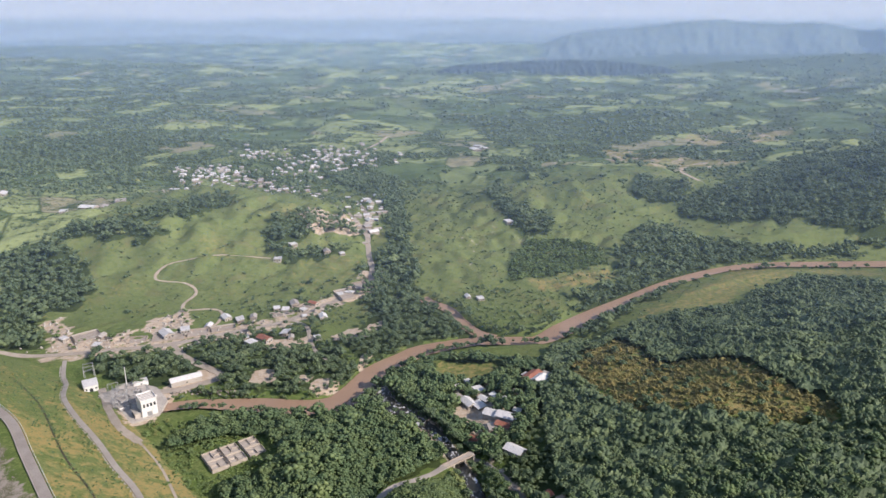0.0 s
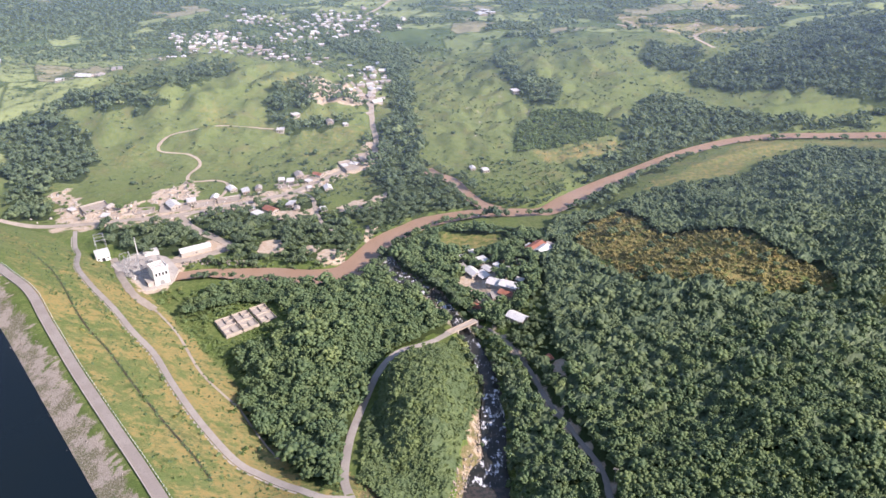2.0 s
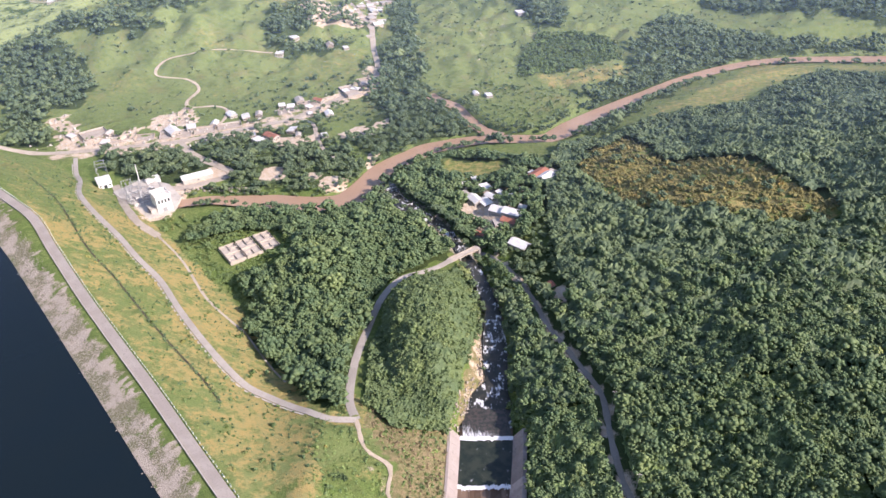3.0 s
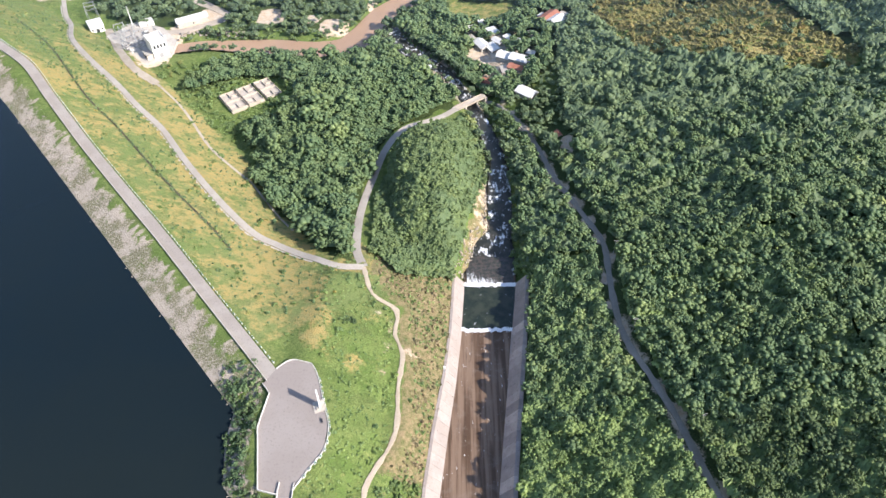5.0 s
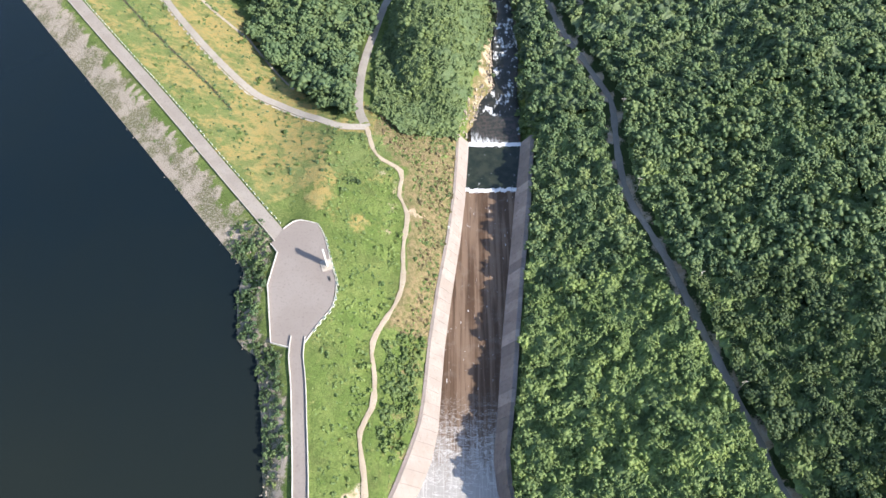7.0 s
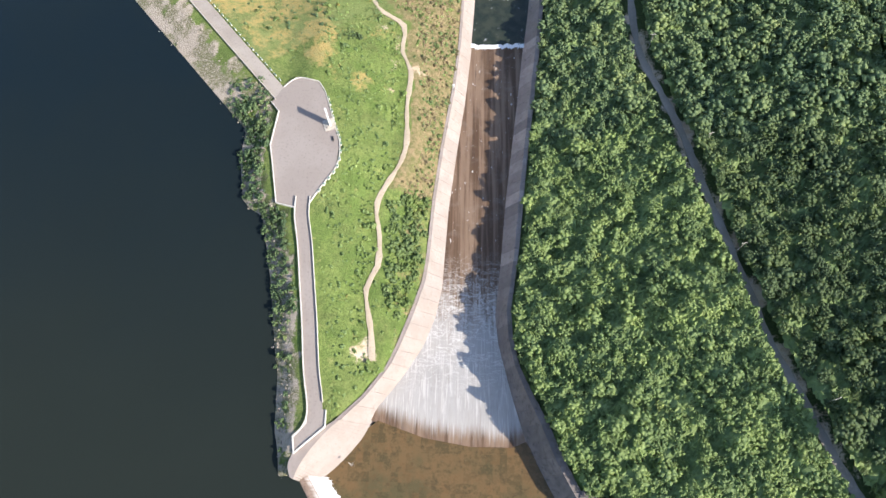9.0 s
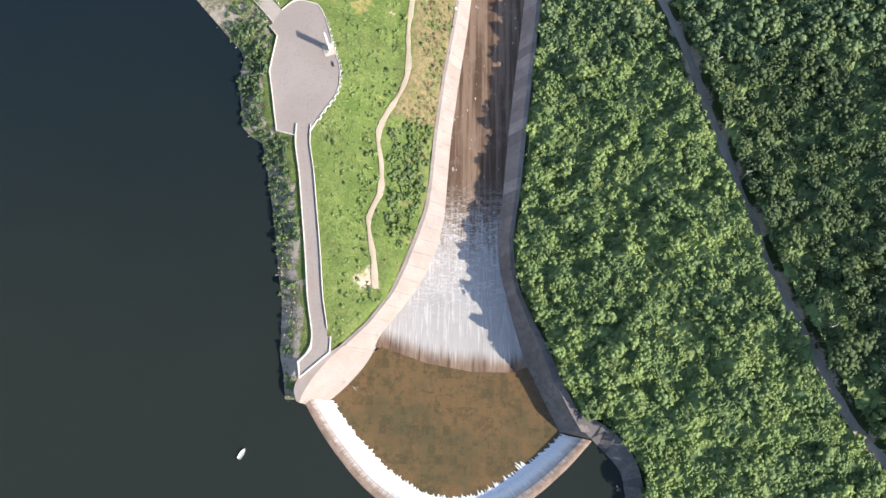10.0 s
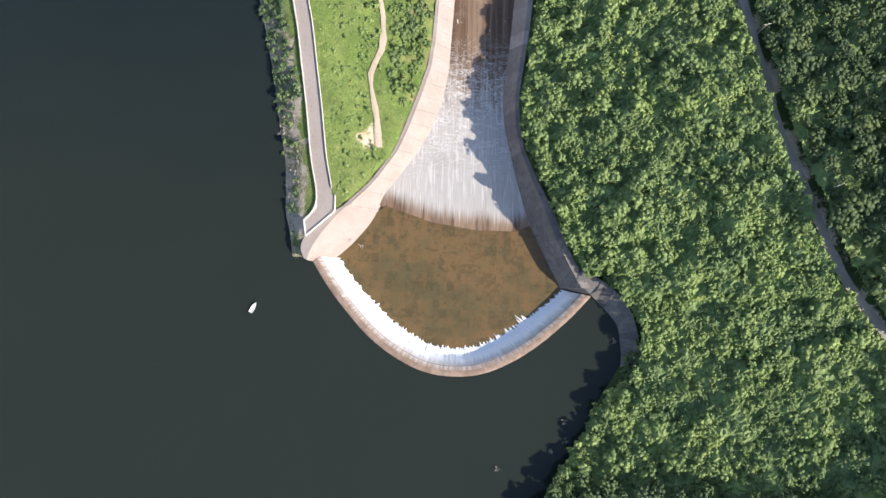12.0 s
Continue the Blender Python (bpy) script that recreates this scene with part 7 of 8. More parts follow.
x, y = scatter(-215, -40, 505, 640, 2.7, lambda x, y: (to_line(x, y, RIVER)[0] > river_half(x) + 0.6) & (to_line(x, y, RIVER)[0] < river_half(x) + 7.5 + 4 * waves(x, y, 40, 2)) & (y > np.interp(x, [-215, -150, -90, -40], [520, 505, 520, 575])) & (rng.uniform(size=len(x)) < 0.62) & clear_of_roads(x, y, 1))
forest("riverbank_thicket", with_feet(x, y) + (0, 0, 0.5), (1.0, 2.6), (1.4, 4.0), SHRUB_CROWNS, LEAF, "dense green shrubs lining the river bank", "shrubs", (0.0, 0.8))
x, y = scatter(-280, -60, 530, 680, 3.6, lambda x, y: inside(x, y, WOODS["river_north_b"]) & free(x, y, 1.0) & (rng.uniform(size=len(x)) < 0.5 + 0.4 * waves(x, y, 26, 2)))
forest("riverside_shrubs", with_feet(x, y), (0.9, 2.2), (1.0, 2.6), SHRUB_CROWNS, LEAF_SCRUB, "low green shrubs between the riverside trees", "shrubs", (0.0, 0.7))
x, y = scatter(-620, 800, 600, 1400, 7.0, lambda x, y: in_any(x, y, ("gallery", "gallery_far", "strip_wood", "bank_wood", "bank_south", "hill_wood", "saddle_wood", "left_wood_a", "left_wood_b", "town_wood_a"), WOODS) & free(x, y, 3))
forest("valley_woods", with_feet(x, y), (3.0, 5.4), (5.5, 11), FAR_CROWNS, LEAF_HILL, "dark green woods along the river and over the valley hills", "forest")
x, y = scatter(68, 240, 680, 940, 4.5, lambda x, y: inside(x, y, WOODS["scrub_mid"]) & free(x, y, 3))
forest("scrub", with_feet(x, y), (1.8, 3.2), (2.2, 4), FAR_CROWNS, LEAF_PALE, "low green scrub on the far river bank", "scrub")

bank = lambda x, y: (to_line(x, y, RIVER)[0] > river_half(x) + 1.2 + 1.5 * waves(x, y, 30, 2)) & (to_line(x, y, RIVER)[0] < river_half(x) + 10 + 7 * waves(x, y, 60, 3)) & (rng.uniform(size=len(x)) < np.where(x > 290, 0.25, 0.8)) & clear_of_roads(x, y, 2) & (waves(x, y, 90, 1) > -0.55)
x, y = scatter(-225, 560, 490, 930, 5.2, bank)
forest("riverbank_trees", with_feet(x, y) + (0, 0, 1.0), (2.2, 4.4), (4, 8), MID_CROWNS, LEAF_HILL, "green trees hanging over the river banks", "forest")
x, y = scatter(-60, 60, 640, 820, 5.5, lambda x, y: (np.abs(to_line(x, y, TRIBUTARY)[0] - 11) < 4.5) & (rng.uniform(size=len(x)) < 0.8))
forest("channel_trees", with_feet(x, y) + (0, 0, 1.0), (2.0, 4.0), (4, 7), MID_CROWNS, LEAF_HILL, "green trees along the side channel", "forest")
x, y = scatter(-60, 45, 262, 540, 4.4, lambda x, y: (np.abs(to_line(x, y, STREAM)[0] - stream_half(y) - 3.4) < 2.6) & ((x > 18) | (y > 350)) & (rng.uniform(size=len(x)) < 0.75) & clear_of_roads(x, y, 1.5) & (np.hypot(x - 10.5, y - 430) > 9))
forest("streamside_trees", with_feet(x, y) + (0, 0, 1.5), (2.0, 3.6), (4, 8), MID_CROWNS, LEAF_HILL, "green trees leaning over the rocky stream", "forest")

# woods of the farm land and the far hills
def far_keep(x, y):
    f = waves(x, y, 300, 2) + 0.7 * waves(x, y, 120, 4) + 0.15 + 0.4 * sstep(-0.20, -0.42, x / np.maximum(y, 1)) - 0.4 * np.exp(-((x / np.maximum(y, 1) + 0.06) / 0.15) ** 2)
    m = (f > 0.22) | in_any(x, y, ("upper_wood", "left_far_wood"), WOODS) | (x > 1350) & (y > 900)
    return m & (y > 1180) & (np.abs(x) < 0.70 * y + 150) & clear_of_roads(x, y, 6)


x, y = scatter(-1300, 1500, 1180, 2000, 14.0, far_keep)
forest("farmland_woods", with_feet(x, y), (4.5, 8.5), (3, 5.5), DOT_CROWNS, LEAF_HILL, "dark woodland patches among the fields", "forest")
x, y = scatter(-2200, 2600, 2000, 3500, 24, far_keep)
east = x > 0.36 * y
forest("distant_woods", with_feet(x[~east], y[~east]), (8, 13), (3, 6), DOT_CROWNS, LEAF_HILL, "distant dark woods over the plain", "forest")
# cloud shade on the foothills comes from the darker leaf copy
forest("foothill_woods", with_feet(x[east], y[east]), (8, 12), (3, 5), DOT_CROWNS, LEAF_SHADY, "woods below the mountain range, toned dark for cloud shade", "forest")
x, y = scatter(-1100, 1100, 1250, 3000, 15, lambda x, y: (np.minimum(np.abs(waves(x, y, 210, 1)), np.abs(waves(x, y, 170, 4))) < 0.035) & ~far_keep(x, y) & (np.abs(x) < 0.55 * y) & clear_of_roads(x, y, 8))
forest("hedgerow_trees", with_feet(x, y), (3.5, 7.5), (3, 6), DOT_CROWNS, LEAF_HILL, "dark hedgerow trees between the far fields", "trees")

x, y = scatter(-235, -115, 385, 490, 3.4, lambda x, y: (terrain(x, y, 0) < -38) & (rng.uniform(size=len(x)) < 0.5 + 0.45 * waves(x, y, 30, 2)) & free(x, y, 1.5) & ~inside(x, y, WOODS["copse"]))
forest("meadow_shrubs", with_feet(x, y), (0.9, 2.6), (0.9, 3.0), SHRUB_CROWNS, LEAF_PALE, "bright green shrubs in the meadow round the building shells", "shrubs", (0.5, 1.1))

x, y = scatter(-200, -108, 395, 492, 2.7, lambda x, y: (terrain(x, y, 0) < -37) & (rng.uniform(size=len(x)) < 0.6 + 0.4 * waves(x, y, 22, 2)) & free(x, y, 1.0) & (np.hypot(x + 152, y - 442) < 46) & ~inside(x, y, WOODS["copse"]))
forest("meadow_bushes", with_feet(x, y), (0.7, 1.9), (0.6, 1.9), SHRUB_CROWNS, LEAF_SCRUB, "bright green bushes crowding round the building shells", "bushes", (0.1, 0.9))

# single bushes: hedges, pasture scrub, golden clearing, dam face
x, y = scatter(-720, 560, 690, 1250, 7.0, lambda x, y: (rng.uniform(size=len(x)) < 0.22 + 0.4 * (waves(x, y, 90, 3) > 0.4) + 0.6 * (np.abs(waves(x, y, 85, 3)) < 0.08)) & free(x, y, 3) & ~in_any(x, y, ("quarry_a", "quarry_b", "scar", "river_meadow", "brown_field"), COVER))
forest("pasture_bushes", with_feet(x, y), (0.6, 2.9), (0.9, 3.8), DOT_CROWNS, LEAF_HILL, "scattered dark bushes over the green pasture", "bushes")
x, y = scatter(100, 280, 395, 640, 3.1, lambda x, y: inside(x + 5 * waves(x, y, 30, 2), y + 5 * waves(x, y, 26, 1), COVER["clear_gold"]) & (rng.uniform(size=len(x)) < 0.8 + 0.3 * waves(x, y, 40, 3)))
forest("clearing_bushes", with_feet(x, y), (1.2, 2.6), (1.2, 2.4), FAR_CROWNS, LEAF_GOLD, "low golden green bushes in the hillside clearing", "bushes", (0.1, 0.9))
x, y = scatter(100, 280, 395, 640, 7.5, lambda x, y: inside(x, y, COVER["clear_gold"]) & (rng.uniform(size=len(x)) < 0.12 + 0.4 * (waves(x, y, 45, 2) > 0.5)))
forest("clearing_trees", with_feet(x, y), (2.0, 4.0), (3, 6), MID_CROWNS, LEAF_HILL, "scattered green trees in the golden clearing", "forest")
x, y = scatter(-420, -250, 600, 710, 6.0, lambda x, y: in_any(x, y, ("quarry_a", "quarry_b"), COVER) & (rng.uniform(size=len(x)) < 0.3) & free(x, y, 2))
forest("quarry_bushes", with_feet(x, y), (1.4, 3.0), (2, 4.5), MID_CROWNS, LEAF_PALE, "dusty bushes among the quarry spoil", "bushes")
x, y = scatter(-220, -80, 600, 790, 8.0, lambda x, y: (rng.uniform(size=len(x)) < 0.5) & free(x, y, 3) & (to_line(x, y, MAIN_LINE)[0] < 60))
forest("roadside_trees", with_feet(x, y), (1.8, 3.6), (3, 7), MID_CROWNS, LEAF_HILL, "green garden trees between the roadside houses", "forest")
x, y = scatter(-560, -60, 950, 1720, 11, lambda x, y: (sum(np.exp(-((x - qx) / (1.5 * sx)) ** 2 - ((y - qy) / (1.5 * sy)) ** 2) for qx, qy, sx, sy, count in TOWN_QUARTERS) > 0.35) & (rng.uniform(size=len(x)) < 0.6) & free(x, y, 2))
forest("town_trees", with_feet(x, y), (3.0, 5.4), (4.5, 8), FAR_CROWNS, LEAF_HILL, "dark green trees between the town houses", "forest")
x, y = scatter(0, 140, 640, 800, 5.5, lambda x, y: inside(x, y, COVER["scrub_right"]) & (rng.uniform(size=len(x)) < 0.6) & free(x, y, 3))
forest("bank_scrub", with_feet(x, y), (1.2, 2.4), (1.5, 3), FAR_CROWNS, LEAF_PALE, "low scrub on the flat beyond the river", "scrub")
x, y = scatter(-420, 20, 200, 560, 3.4, lambda x, y: ((x + 76) * 0.749 + (y - 166) * 0.662 > 8) & (terrain(x, y, 0) > -40.3) & (x < -60) & (rng.uniform(size=len(x)) < 0.42) & free(x, y, 0.8) & ~inside(x, y, WOODS["copse"]))
forest("dam_face_tufts", with_feet(x, y), (0.45, 1.15), (0.45, 0.9), TUFTS, LEAF, "small dark grass tufts dotted over the dam face", "tufts", (0.0, 0.5))
x, y = scatter(-64, 5, 30, 262, 1.9, lambda x, y: (x > np.interp(y, [31, 56, 84, 117, 144, 168, 250], [-45, -50, -54, -58, -48, -55, -75])) & (x < np.interp(y, LEFT_Y, LEFT_TOP) - 1.5) & (rng.uniform(size=len(x)) < 0.42) & free(x, y, 0.6))
forest("grass_tufts", with_feet(x, y), (0.25, 0.7), (0.25, 0.5), TUFTS, LEAF_PALE, "rough green grass tufts on the bank beside the chute", "tufts", (0.2, 0.8))
x, y = scatter(-36, -8, 44, 128, 2.6, lambda x, y: (x > np.interp(y, [44, 56, 94, 107, 122, 128], [-30, -30, -29.5, -29.5, -29, -22])) & (x < np.interp(y, LEFT_Y, LEFT_TOP) - 2) & (rng.uniform(size=len(x)) < np.where((y > 80) & (y < 128), 0.97, 0.3)))
forest("bank_bushes", with_feet(x, y), (1.2, 2.6), (1.3, 2.4), SHRUB_CROWNS, LEAF_PALE, "dark green bushes on the bank above the chute", "bushes")
x, y = scatter(-100, -58, 20, 168, 2.2, lambda x, y: (terrain(x, y) > -0.3) & (terrain(x, y) < 5.2) & (rng.uniform(size=len(x)) < 0.27) & (x < -60))
forest("shore_bushes", with_feet(x, y), (0.6, 1.5), (0.7, 1.8), SHRUB_CROWNS, LEAF, "weeds and bushes on the stony lake shore", "bushes")

x, y = scatter(-62, 0, 28, 264, 1.5, lambda x, y: (x > np.interp(y, [31, 56, 84, 117, 144, 168, 250], [-45, -49, -53, -57, -47, -54, -75])) & (x < np.interp(y, LEFT_Y, LEFT_TOP) - 1.2) & (rng.uniform(size=len(x)) < 0.3 + 0.4 * (waves(x, y, 26, 3) + 0.5 * waves(x, y, 9, 1) > 0.35)) & free(x, y, 0.6))
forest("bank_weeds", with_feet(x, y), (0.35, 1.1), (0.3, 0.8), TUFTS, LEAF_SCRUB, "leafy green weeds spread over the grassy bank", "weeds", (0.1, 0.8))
x, y = scatter(-420, -20, 180, 560, 2.6, lambda x, y: ((x + 76) * 0.749 + (y - 166) * 0.662 > 8) & (terrain(x, y, 0) > -39) & (x < 0.2 * y - 90) & (rng.uniform(size=len(x)) < 0.5 * (waves(x, y, 34, 3) + 0.6 * waves(x, y, 11, 1) > 0.3)) & free(x, y, 0.8) & ~inside(x, y, WOODS["copse"]) & ~inside(x, y, WOODS["knoll"]))
forest("dam_face_weeds", with_feet(x, y), (0.6, 1.6), (0.4, 1.1), TUFTS, LEAF_PALE, "olive weeds and low bushes over the downstream dam face", "weeds", (0.3, 1.2))

x, y = scatter(-50, 18, 128, 264, 1.45, lambda x, y: (x > np.interp(y, [128, 141, 153, 192, 218, 245, 264], [-27, -24, -22, -21.5, -24, -40, -42])) & (x < np.interp(y, LEFT_Y, LEFT_TOP) - 0.8) & (rng.uniform(size=len(x)) < 0.55 + 0.4 * waves(x, y, 11, 3)) & free(x, y, 0.5))
forest("dry_brush", with_feet(x, y), (0.4, 1.3), (0.3, 1.0), TUFTS, LEAF_STRAW, "dry brown brush on the cut slope above the chute", "brush", (0.0, 0.8))
x, y = scatter(-50, 18, 128, 264, 2.6, lambda x, y: (x > np.interp(y, [128, 141, 153, 192, 218, 245, 264], [-27, -24, -22, -21.5, -24, -40, -42])) & (x < np.interp(y, LEFT_Y, LEFT_TOP) - 1.2) & (rng.uniform(size=len(x)) < 0.25 + 0.4 * (waves(x, y, 15, 1) > 0.3)) & free(x, y, 0.8))
forest("cutting_bushes", with_feet(x, y), (0.5, 1.4), (0.4, 1.2), TUFTS, LEAF_PALE, "low green bushes among the dry brush above the chute", "bushes", (0.2, 0.9))
x, y = scatter(30, 100, 370, 480, 4.2, lambda x, y: (x > np.interp(y, [370, 402, 432, 480], [52, 44, 30, 40])) & (x < 95) & free(x, y, 1.2) & ~inside(x, y, COVER["village_yard"]) & (rng.uniform(size=len(x)) < 0.8))
forest("lane_side_trees", with_feet(x, y), (1.6, 3.4), (2.5, 6.5), MID_CROWNS, LEAF_HILL, "bushy green trees between the lane and the village", "forest")
x, y = scatter(-100, -58, 70, 176, 1.9, lambda x, y: (terrain(x, y) > 0.2) & (x < np.interp(y, [70, 84, 114, 119, 160, 176], [-60.5, -62.5, -69, -78, -80, -84])) & (rng.uniform(size=len(x)) < 0.75 + 0.4 * waves(x, y, 12, 1)))
forest("bank_shrubs", with_feet(x, y), (0.7, 1.7), (0.7, 2.2), SHRUB_CROWNS, LEAF, "dense green shrubs on the lake bank below the plaza", "shrubs")

x, y = scatter(54, 70, -30, -11, 1.7, lambda x, y: (x > np.interp(y, [-30, -20, -11], [57, 58, 62.5])) & (rng.uniform(size=len(x)) < np.interp(y, [-24, -11], [1.0, 0.35])))
feet = with_feet(x, y)
feet[:, 2] = np.maximum(feet[:, 2], np.interp(y, [-30, -8], [0.8, 3.2]))
forest("wing_bushes", feet, (0.7, 1.8), (0.8, 2.4), SHRUB_CROWNS, LEAF, "green bushes growing over the end of the wing wall", "bushes", (0.0, 0.7))
x, y = scatter(12, 56, 355, 436, 3.0, lambda x, y: (to_line(x, y, STREAM)[0] > stream_half(y) + 1.5) & (x > np.interp(y, [355, 388, 411, 436], [30, 25, 19, 12])) & (x < lane_at(y) + 3) & free(x, y, 1.0) & (np.hypot(x - 10.5, y - 430) > 12))
forest("spit_trees", with_feet(x, y), (1.4, 3.0), (2.5, 5.5), SHRUB_CROWNS, LEAF, "leafy green trees between the stream and the lane", "forest", (0.1, 0.8))
x, y = scatter(33, 48, 252, 282, 2.4, lambda x, y: x > np.interp(y, [252, 258, 264, 282], [41, 37, 34.5, 32]))
forest("sill_bushes", with_feet(x, y), (1.4, 2.8), (2.0, 4.5), SHRUB_CROWNS, LEAF_SCRUB, "green bushes crowding the wall's end beside the sill", "bushes", (0.0, 0.6))

gut = smooth_line([(-343, 507), (-297, 461), (-243, 390.5), (-211, 357), (-179.5, 321), (-153.5, 293), (-131, 270), (-116, 252.5)], 0.9)
x, y = gut[:, 0] + rng.normal(size=len(gut)) * 0.9, gut[:, 1] + rng.normal(size=len(gut)) * 0.9
forest("drain_weeds", with_feet(x, y), (0.4, 1.1), (0.4, 0.9), TUFTS, LEAF, "dark grass growing along the drain on the dam face", "weeds", (0.0, 0.5))

x, y = scatter(-55, -44, 201, 209, 1.6, lambda x, y: np.hypot((x + 50) / 4.5, (y - 205) / 2.6) < 1)
forest("spur_bush", with_feet(x, y), (0.7, 1.5), (0.8, 1.6), SHRUB_CROWNS, LEAF_SHADY, "dark green bush on the grassy spur", "bush", (0.0, 0.5))

# trees along the shore and the chute that stand out one by one
TRUNK_BM = bmesh.new()
rod(TRUNK_BM, (0, 0, -0.6), (0.05, 0.03, 2.2), 0.20, 0.15, 7)
rod(TRUNK_BM, (0.05, 0.03, 2.2), (-0.1, 0.1, 4.6), 0.15, 0.07, 7)
for k in range(5):
    a = k * 1.26 + 0.4
    rod(TRUNK_BM, (0, 0.03, 1.9 + 0.35 * k), (1.7 * math.cos(a), 1.7 * math.sin(a), 3.6 + 0.3 * k), 0.08, 0.03, 5)
TRUNK = bpy.data.meshes.new("trunk")
TRUNK_BM.to_mesh(TRUNK)
TRUNK_BM.free()
TRUNK.materials.append(BARK)
KINDS = []
for k in range(7):
    v, f, smooth = clump_crown(130, 14, 0.85, 0.105)
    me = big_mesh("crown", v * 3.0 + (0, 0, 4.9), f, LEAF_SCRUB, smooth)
    me.attributes.new("tint", "FLOAT", "POINT").data.foreach_set("value", np.full(len(v), rng.uniform(0.2, 0.8), np.float32))
    tree = empty("tree", pose(0, 0, -500), "green broadleaf tree at the edge of the hillside forest", "tree", "hillside trees")
    part("trunk", TRUNK, None, tree)
    part("crown", me, None, tree)
    KINDS.append(tree)
for k, (x, y, z) in enumerate(SINGLE_TREES[:330]):
    s = rng.uniform(0.62, 1.05)
    m = pose(x, y, z, 0, 0, rng.uniform(0, 360))
    if k < len(KINDS):
        KINDS[k].matrix_world = m
    else:
        copy_thing(KINDS[k % len(KINDS)], m).scale = (s, s, s * rng.uniform(0.85, 1.15))

# ---- distance: ranges, sky and the haze over the far valley ----


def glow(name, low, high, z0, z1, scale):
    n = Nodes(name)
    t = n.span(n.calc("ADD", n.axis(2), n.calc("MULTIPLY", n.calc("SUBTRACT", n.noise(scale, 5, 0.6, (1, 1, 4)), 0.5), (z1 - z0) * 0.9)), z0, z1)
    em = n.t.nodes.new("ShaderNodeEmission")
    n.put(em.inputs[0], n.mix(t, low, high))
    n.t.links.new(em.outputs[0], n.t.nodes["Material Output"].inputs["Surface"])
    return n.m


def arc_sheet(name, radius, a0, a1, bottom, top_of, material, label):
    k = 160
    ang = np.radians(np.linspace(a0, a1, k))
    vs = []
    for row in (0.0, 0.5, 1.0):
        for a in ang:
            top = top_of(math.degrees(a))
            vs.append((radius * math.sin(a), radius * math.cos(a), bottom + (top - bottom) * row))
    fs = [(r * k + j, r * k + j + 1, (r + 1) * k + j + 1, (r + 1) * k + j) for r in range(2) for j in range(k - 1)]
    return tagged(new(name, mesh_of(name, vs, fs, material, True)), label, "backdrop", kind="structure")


arc_sheet("backdrop_sky", 4900, -75, 75, -200, lambda a: 1500, glow("cloudy_sky", (0.40, 0.48, 0.56), (0.76, 0.785, 0.80), 222, 292, 0.0012), "pale hazy sky with low cloud over the horizon")


def ridge(base, bumps, rough):
    def top(a):
        z = base + sum(h * math.exp(-((a - c) / w) ** 2) for c, h, w in bumps)
        return z + rough * (math.sin(a * 1.9) + 0.6 * math.sin(a * 4.3 + 1) + 0.35 * math.sin(a * 9.7))
    return top


# glowing sheet; haze over the far range is put into its emission colour
arc_sheet("backdrop_range_far", 4800, -75, 75, -200, ridge(128, [(3, 100, 4.5), (9, 60, 6), (24, 60, 14), (-20, 40, 9)], 4), glow("far_hazed_range", (0.22, 0.295, 0.33), (0.42, 0.49, 0.54), 60, 250, 0.002), "pale blue far mountain range in haze")
# woodland with the blue-grey of distance haze put into its colour
HAZED_WOOD = plain("hazy_woodland", (0.105, 0.140, 0.140), (0.135, 0.172, 0.160), (0.080, 0.110, 0.120), 0.004, 0.02, 1.0, 0.0)
# cloud shade over the low ridge, put into the woodland colour
CLOUD_SHADED = plain("cloud_shaded_woodland", (0.030, 0.048, 0.058), (0.042, 0.062, 0.066), (0.022, 0.036, 0.046), 0.006, 0.03, 1.0, 0.0)


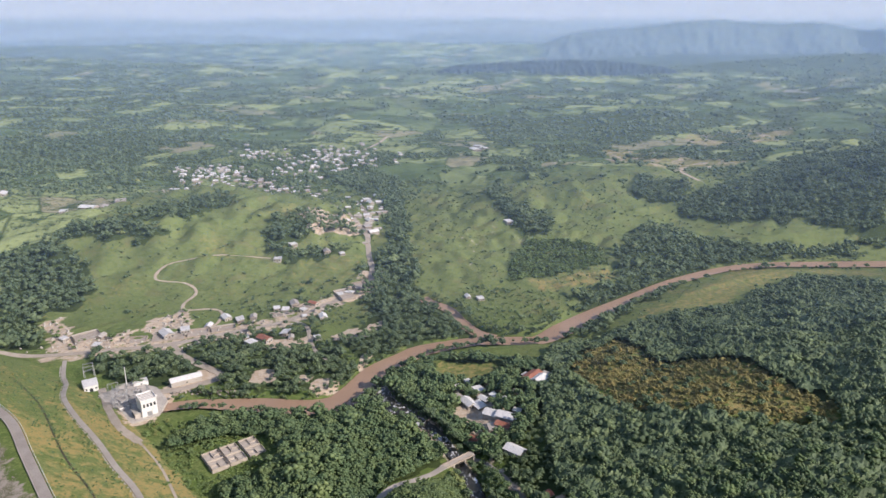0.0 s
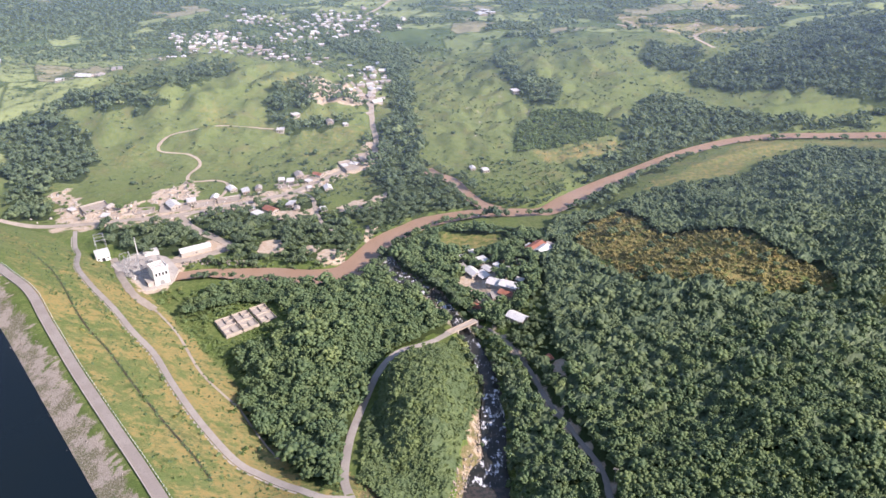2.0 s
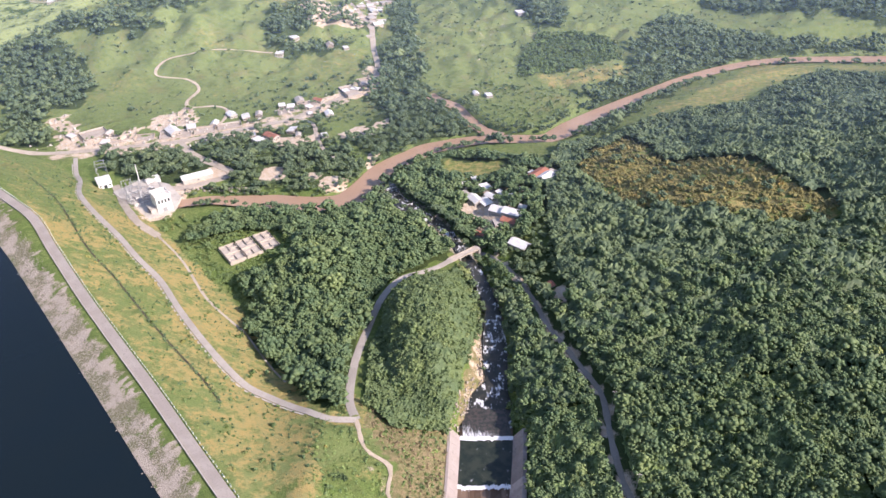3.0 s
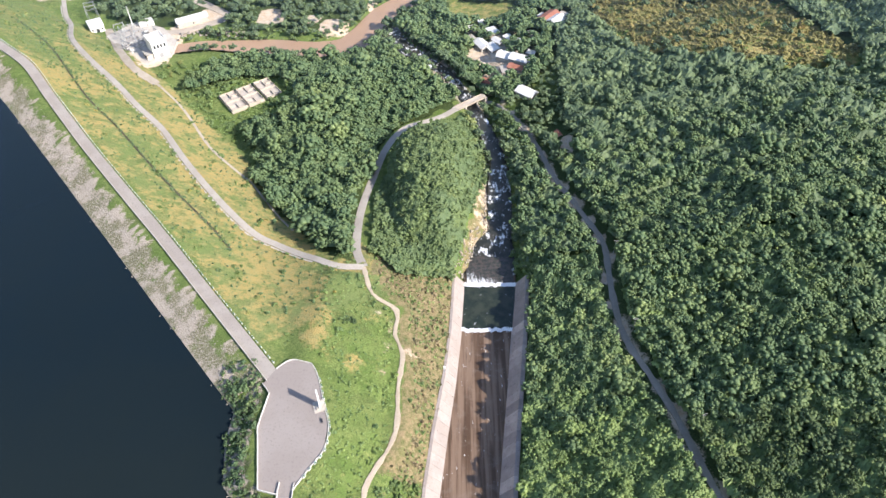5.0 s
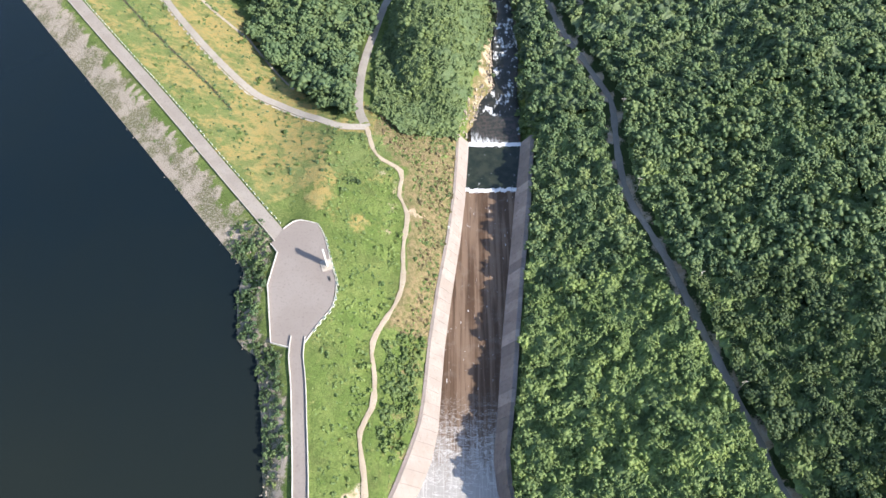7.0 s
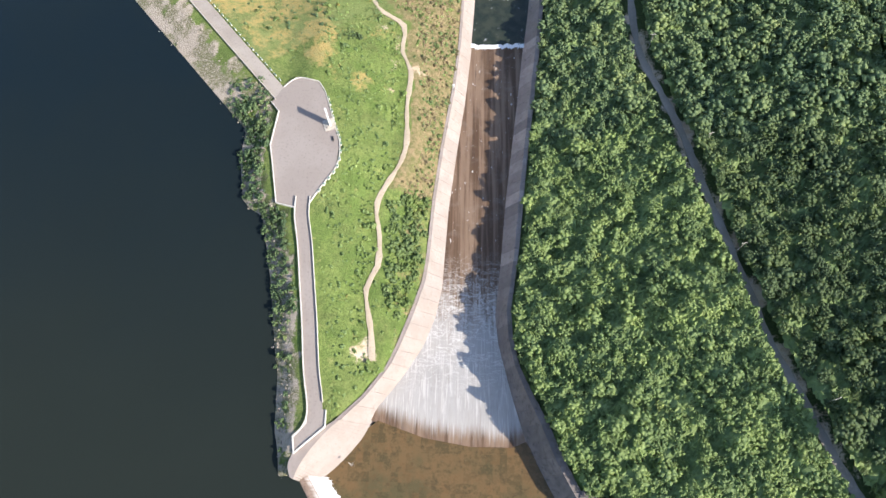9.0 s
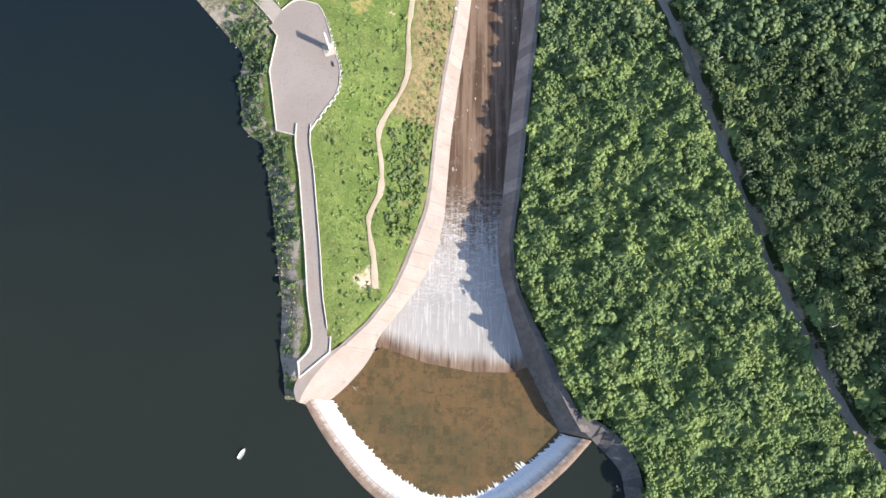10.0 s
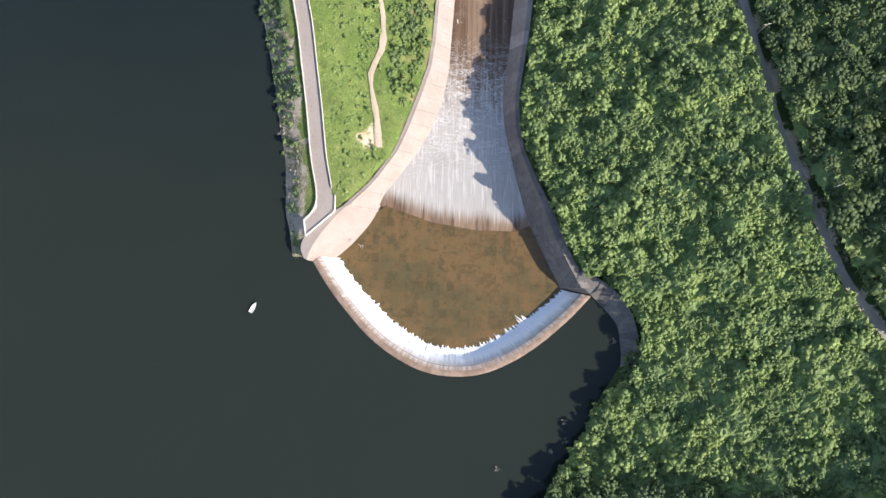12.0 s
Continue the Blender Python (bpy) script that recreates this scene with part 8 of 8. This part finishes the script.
def relief(name, a0, a1, y0, y1, top_of, foot, spurs, material, label):
    """A mountain front: spurs and gullies running down from an uneven crest."""
    na, nd = 260, 26
    ang, u = np.meshgrid(np.radians(np.linspace(a0, a1, na)), np.linspace(0, 1, nd))
    y = y0 + (y1 - y0) * u
    x = y * np.tan(ang)
    top = np.interp(np.degrees(ang), [p[0] for p in top_of], [p[1] for p in top_of])
    crest = 260 + np.tan(np.radians(top)) * y / np.cos(ang)
    gully = np.abs(waves(x, 0.35 * y, spurs, 3)) + 0.5 * np.abs(waves(x, 0.5 * y, 0.45 * spurs, 1)) + 0.35 * waves(x, y, 0.2 * spurs, 2)
    z = foot + (crest - foot) * u ** 1.15 * (1 - np.clip(gully, 0, 1.2) * 0.34 * np.sin(np.pi * np.clip(u, 0, 1)) ** 0.7) + 5 * waves(x, y, 0.15 * spurs, 4) * u
    v = np.stack([x.ravel(), y.ravel(), z.ravel()], 1)
    fs = [(r * na + j, r * na + j + 1, (r + 1) * na + j + 1, (r + 1) * na + j) for r in range(nd - 1) for j in range(na - 1)]
    return tagged(new(name, mesh_of(name, [tuple(p) for p in v], fs, material, True)), label, "backdrop", kind="structure")


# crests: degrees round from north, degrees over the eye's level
relief("backdrop_range_near", 8, 50, 3540, 3850, [(8, -1.7), (9.4, -1.1), (11.9, -0.74), (14.8, -0.53), (17.5, -0.25), (20.2, -0.09), (22.5, -0.24), (25.1, -0.31), (26.5, -0.23), (28.2, -0.45), (29.6, -0.75), (33, -0.5), (38, -0.1), (50, 0)], -10, 330, HAZED_WOOD, "hazy blue-green wooded mountain range with spurs")
relief("backdrop_low_ridge", -2, 21, 3080, 3260, [(-2, -4.6), (0.7, -3.5), (5.1, -3.2), (9.5, -3.0), (13.7, -3.1), (17, -3.5), (21, -4.6)], -40, 170, CLOUD_SHADED, "low wooded ridge across the plain, darkened as if under cloud")


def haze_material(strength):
    """Haze put into the colour of an upright sheet: mostly clear, thicker a little above the ground."""
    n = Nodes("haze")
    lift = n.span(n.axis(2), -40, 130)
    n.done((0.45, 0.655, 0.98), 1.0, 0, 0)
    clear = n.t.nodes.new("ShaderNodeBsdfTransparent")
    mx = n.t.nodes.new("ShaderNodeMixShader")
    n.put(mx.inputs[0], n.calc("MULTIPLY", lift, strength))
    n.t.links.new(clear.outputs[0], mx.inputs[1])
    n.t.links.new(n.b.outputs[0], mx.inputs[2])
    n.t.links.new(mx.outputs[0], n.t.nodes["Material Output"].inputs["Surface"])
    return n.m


# see-through sheets across the valley; their pale blue colour adds the haze
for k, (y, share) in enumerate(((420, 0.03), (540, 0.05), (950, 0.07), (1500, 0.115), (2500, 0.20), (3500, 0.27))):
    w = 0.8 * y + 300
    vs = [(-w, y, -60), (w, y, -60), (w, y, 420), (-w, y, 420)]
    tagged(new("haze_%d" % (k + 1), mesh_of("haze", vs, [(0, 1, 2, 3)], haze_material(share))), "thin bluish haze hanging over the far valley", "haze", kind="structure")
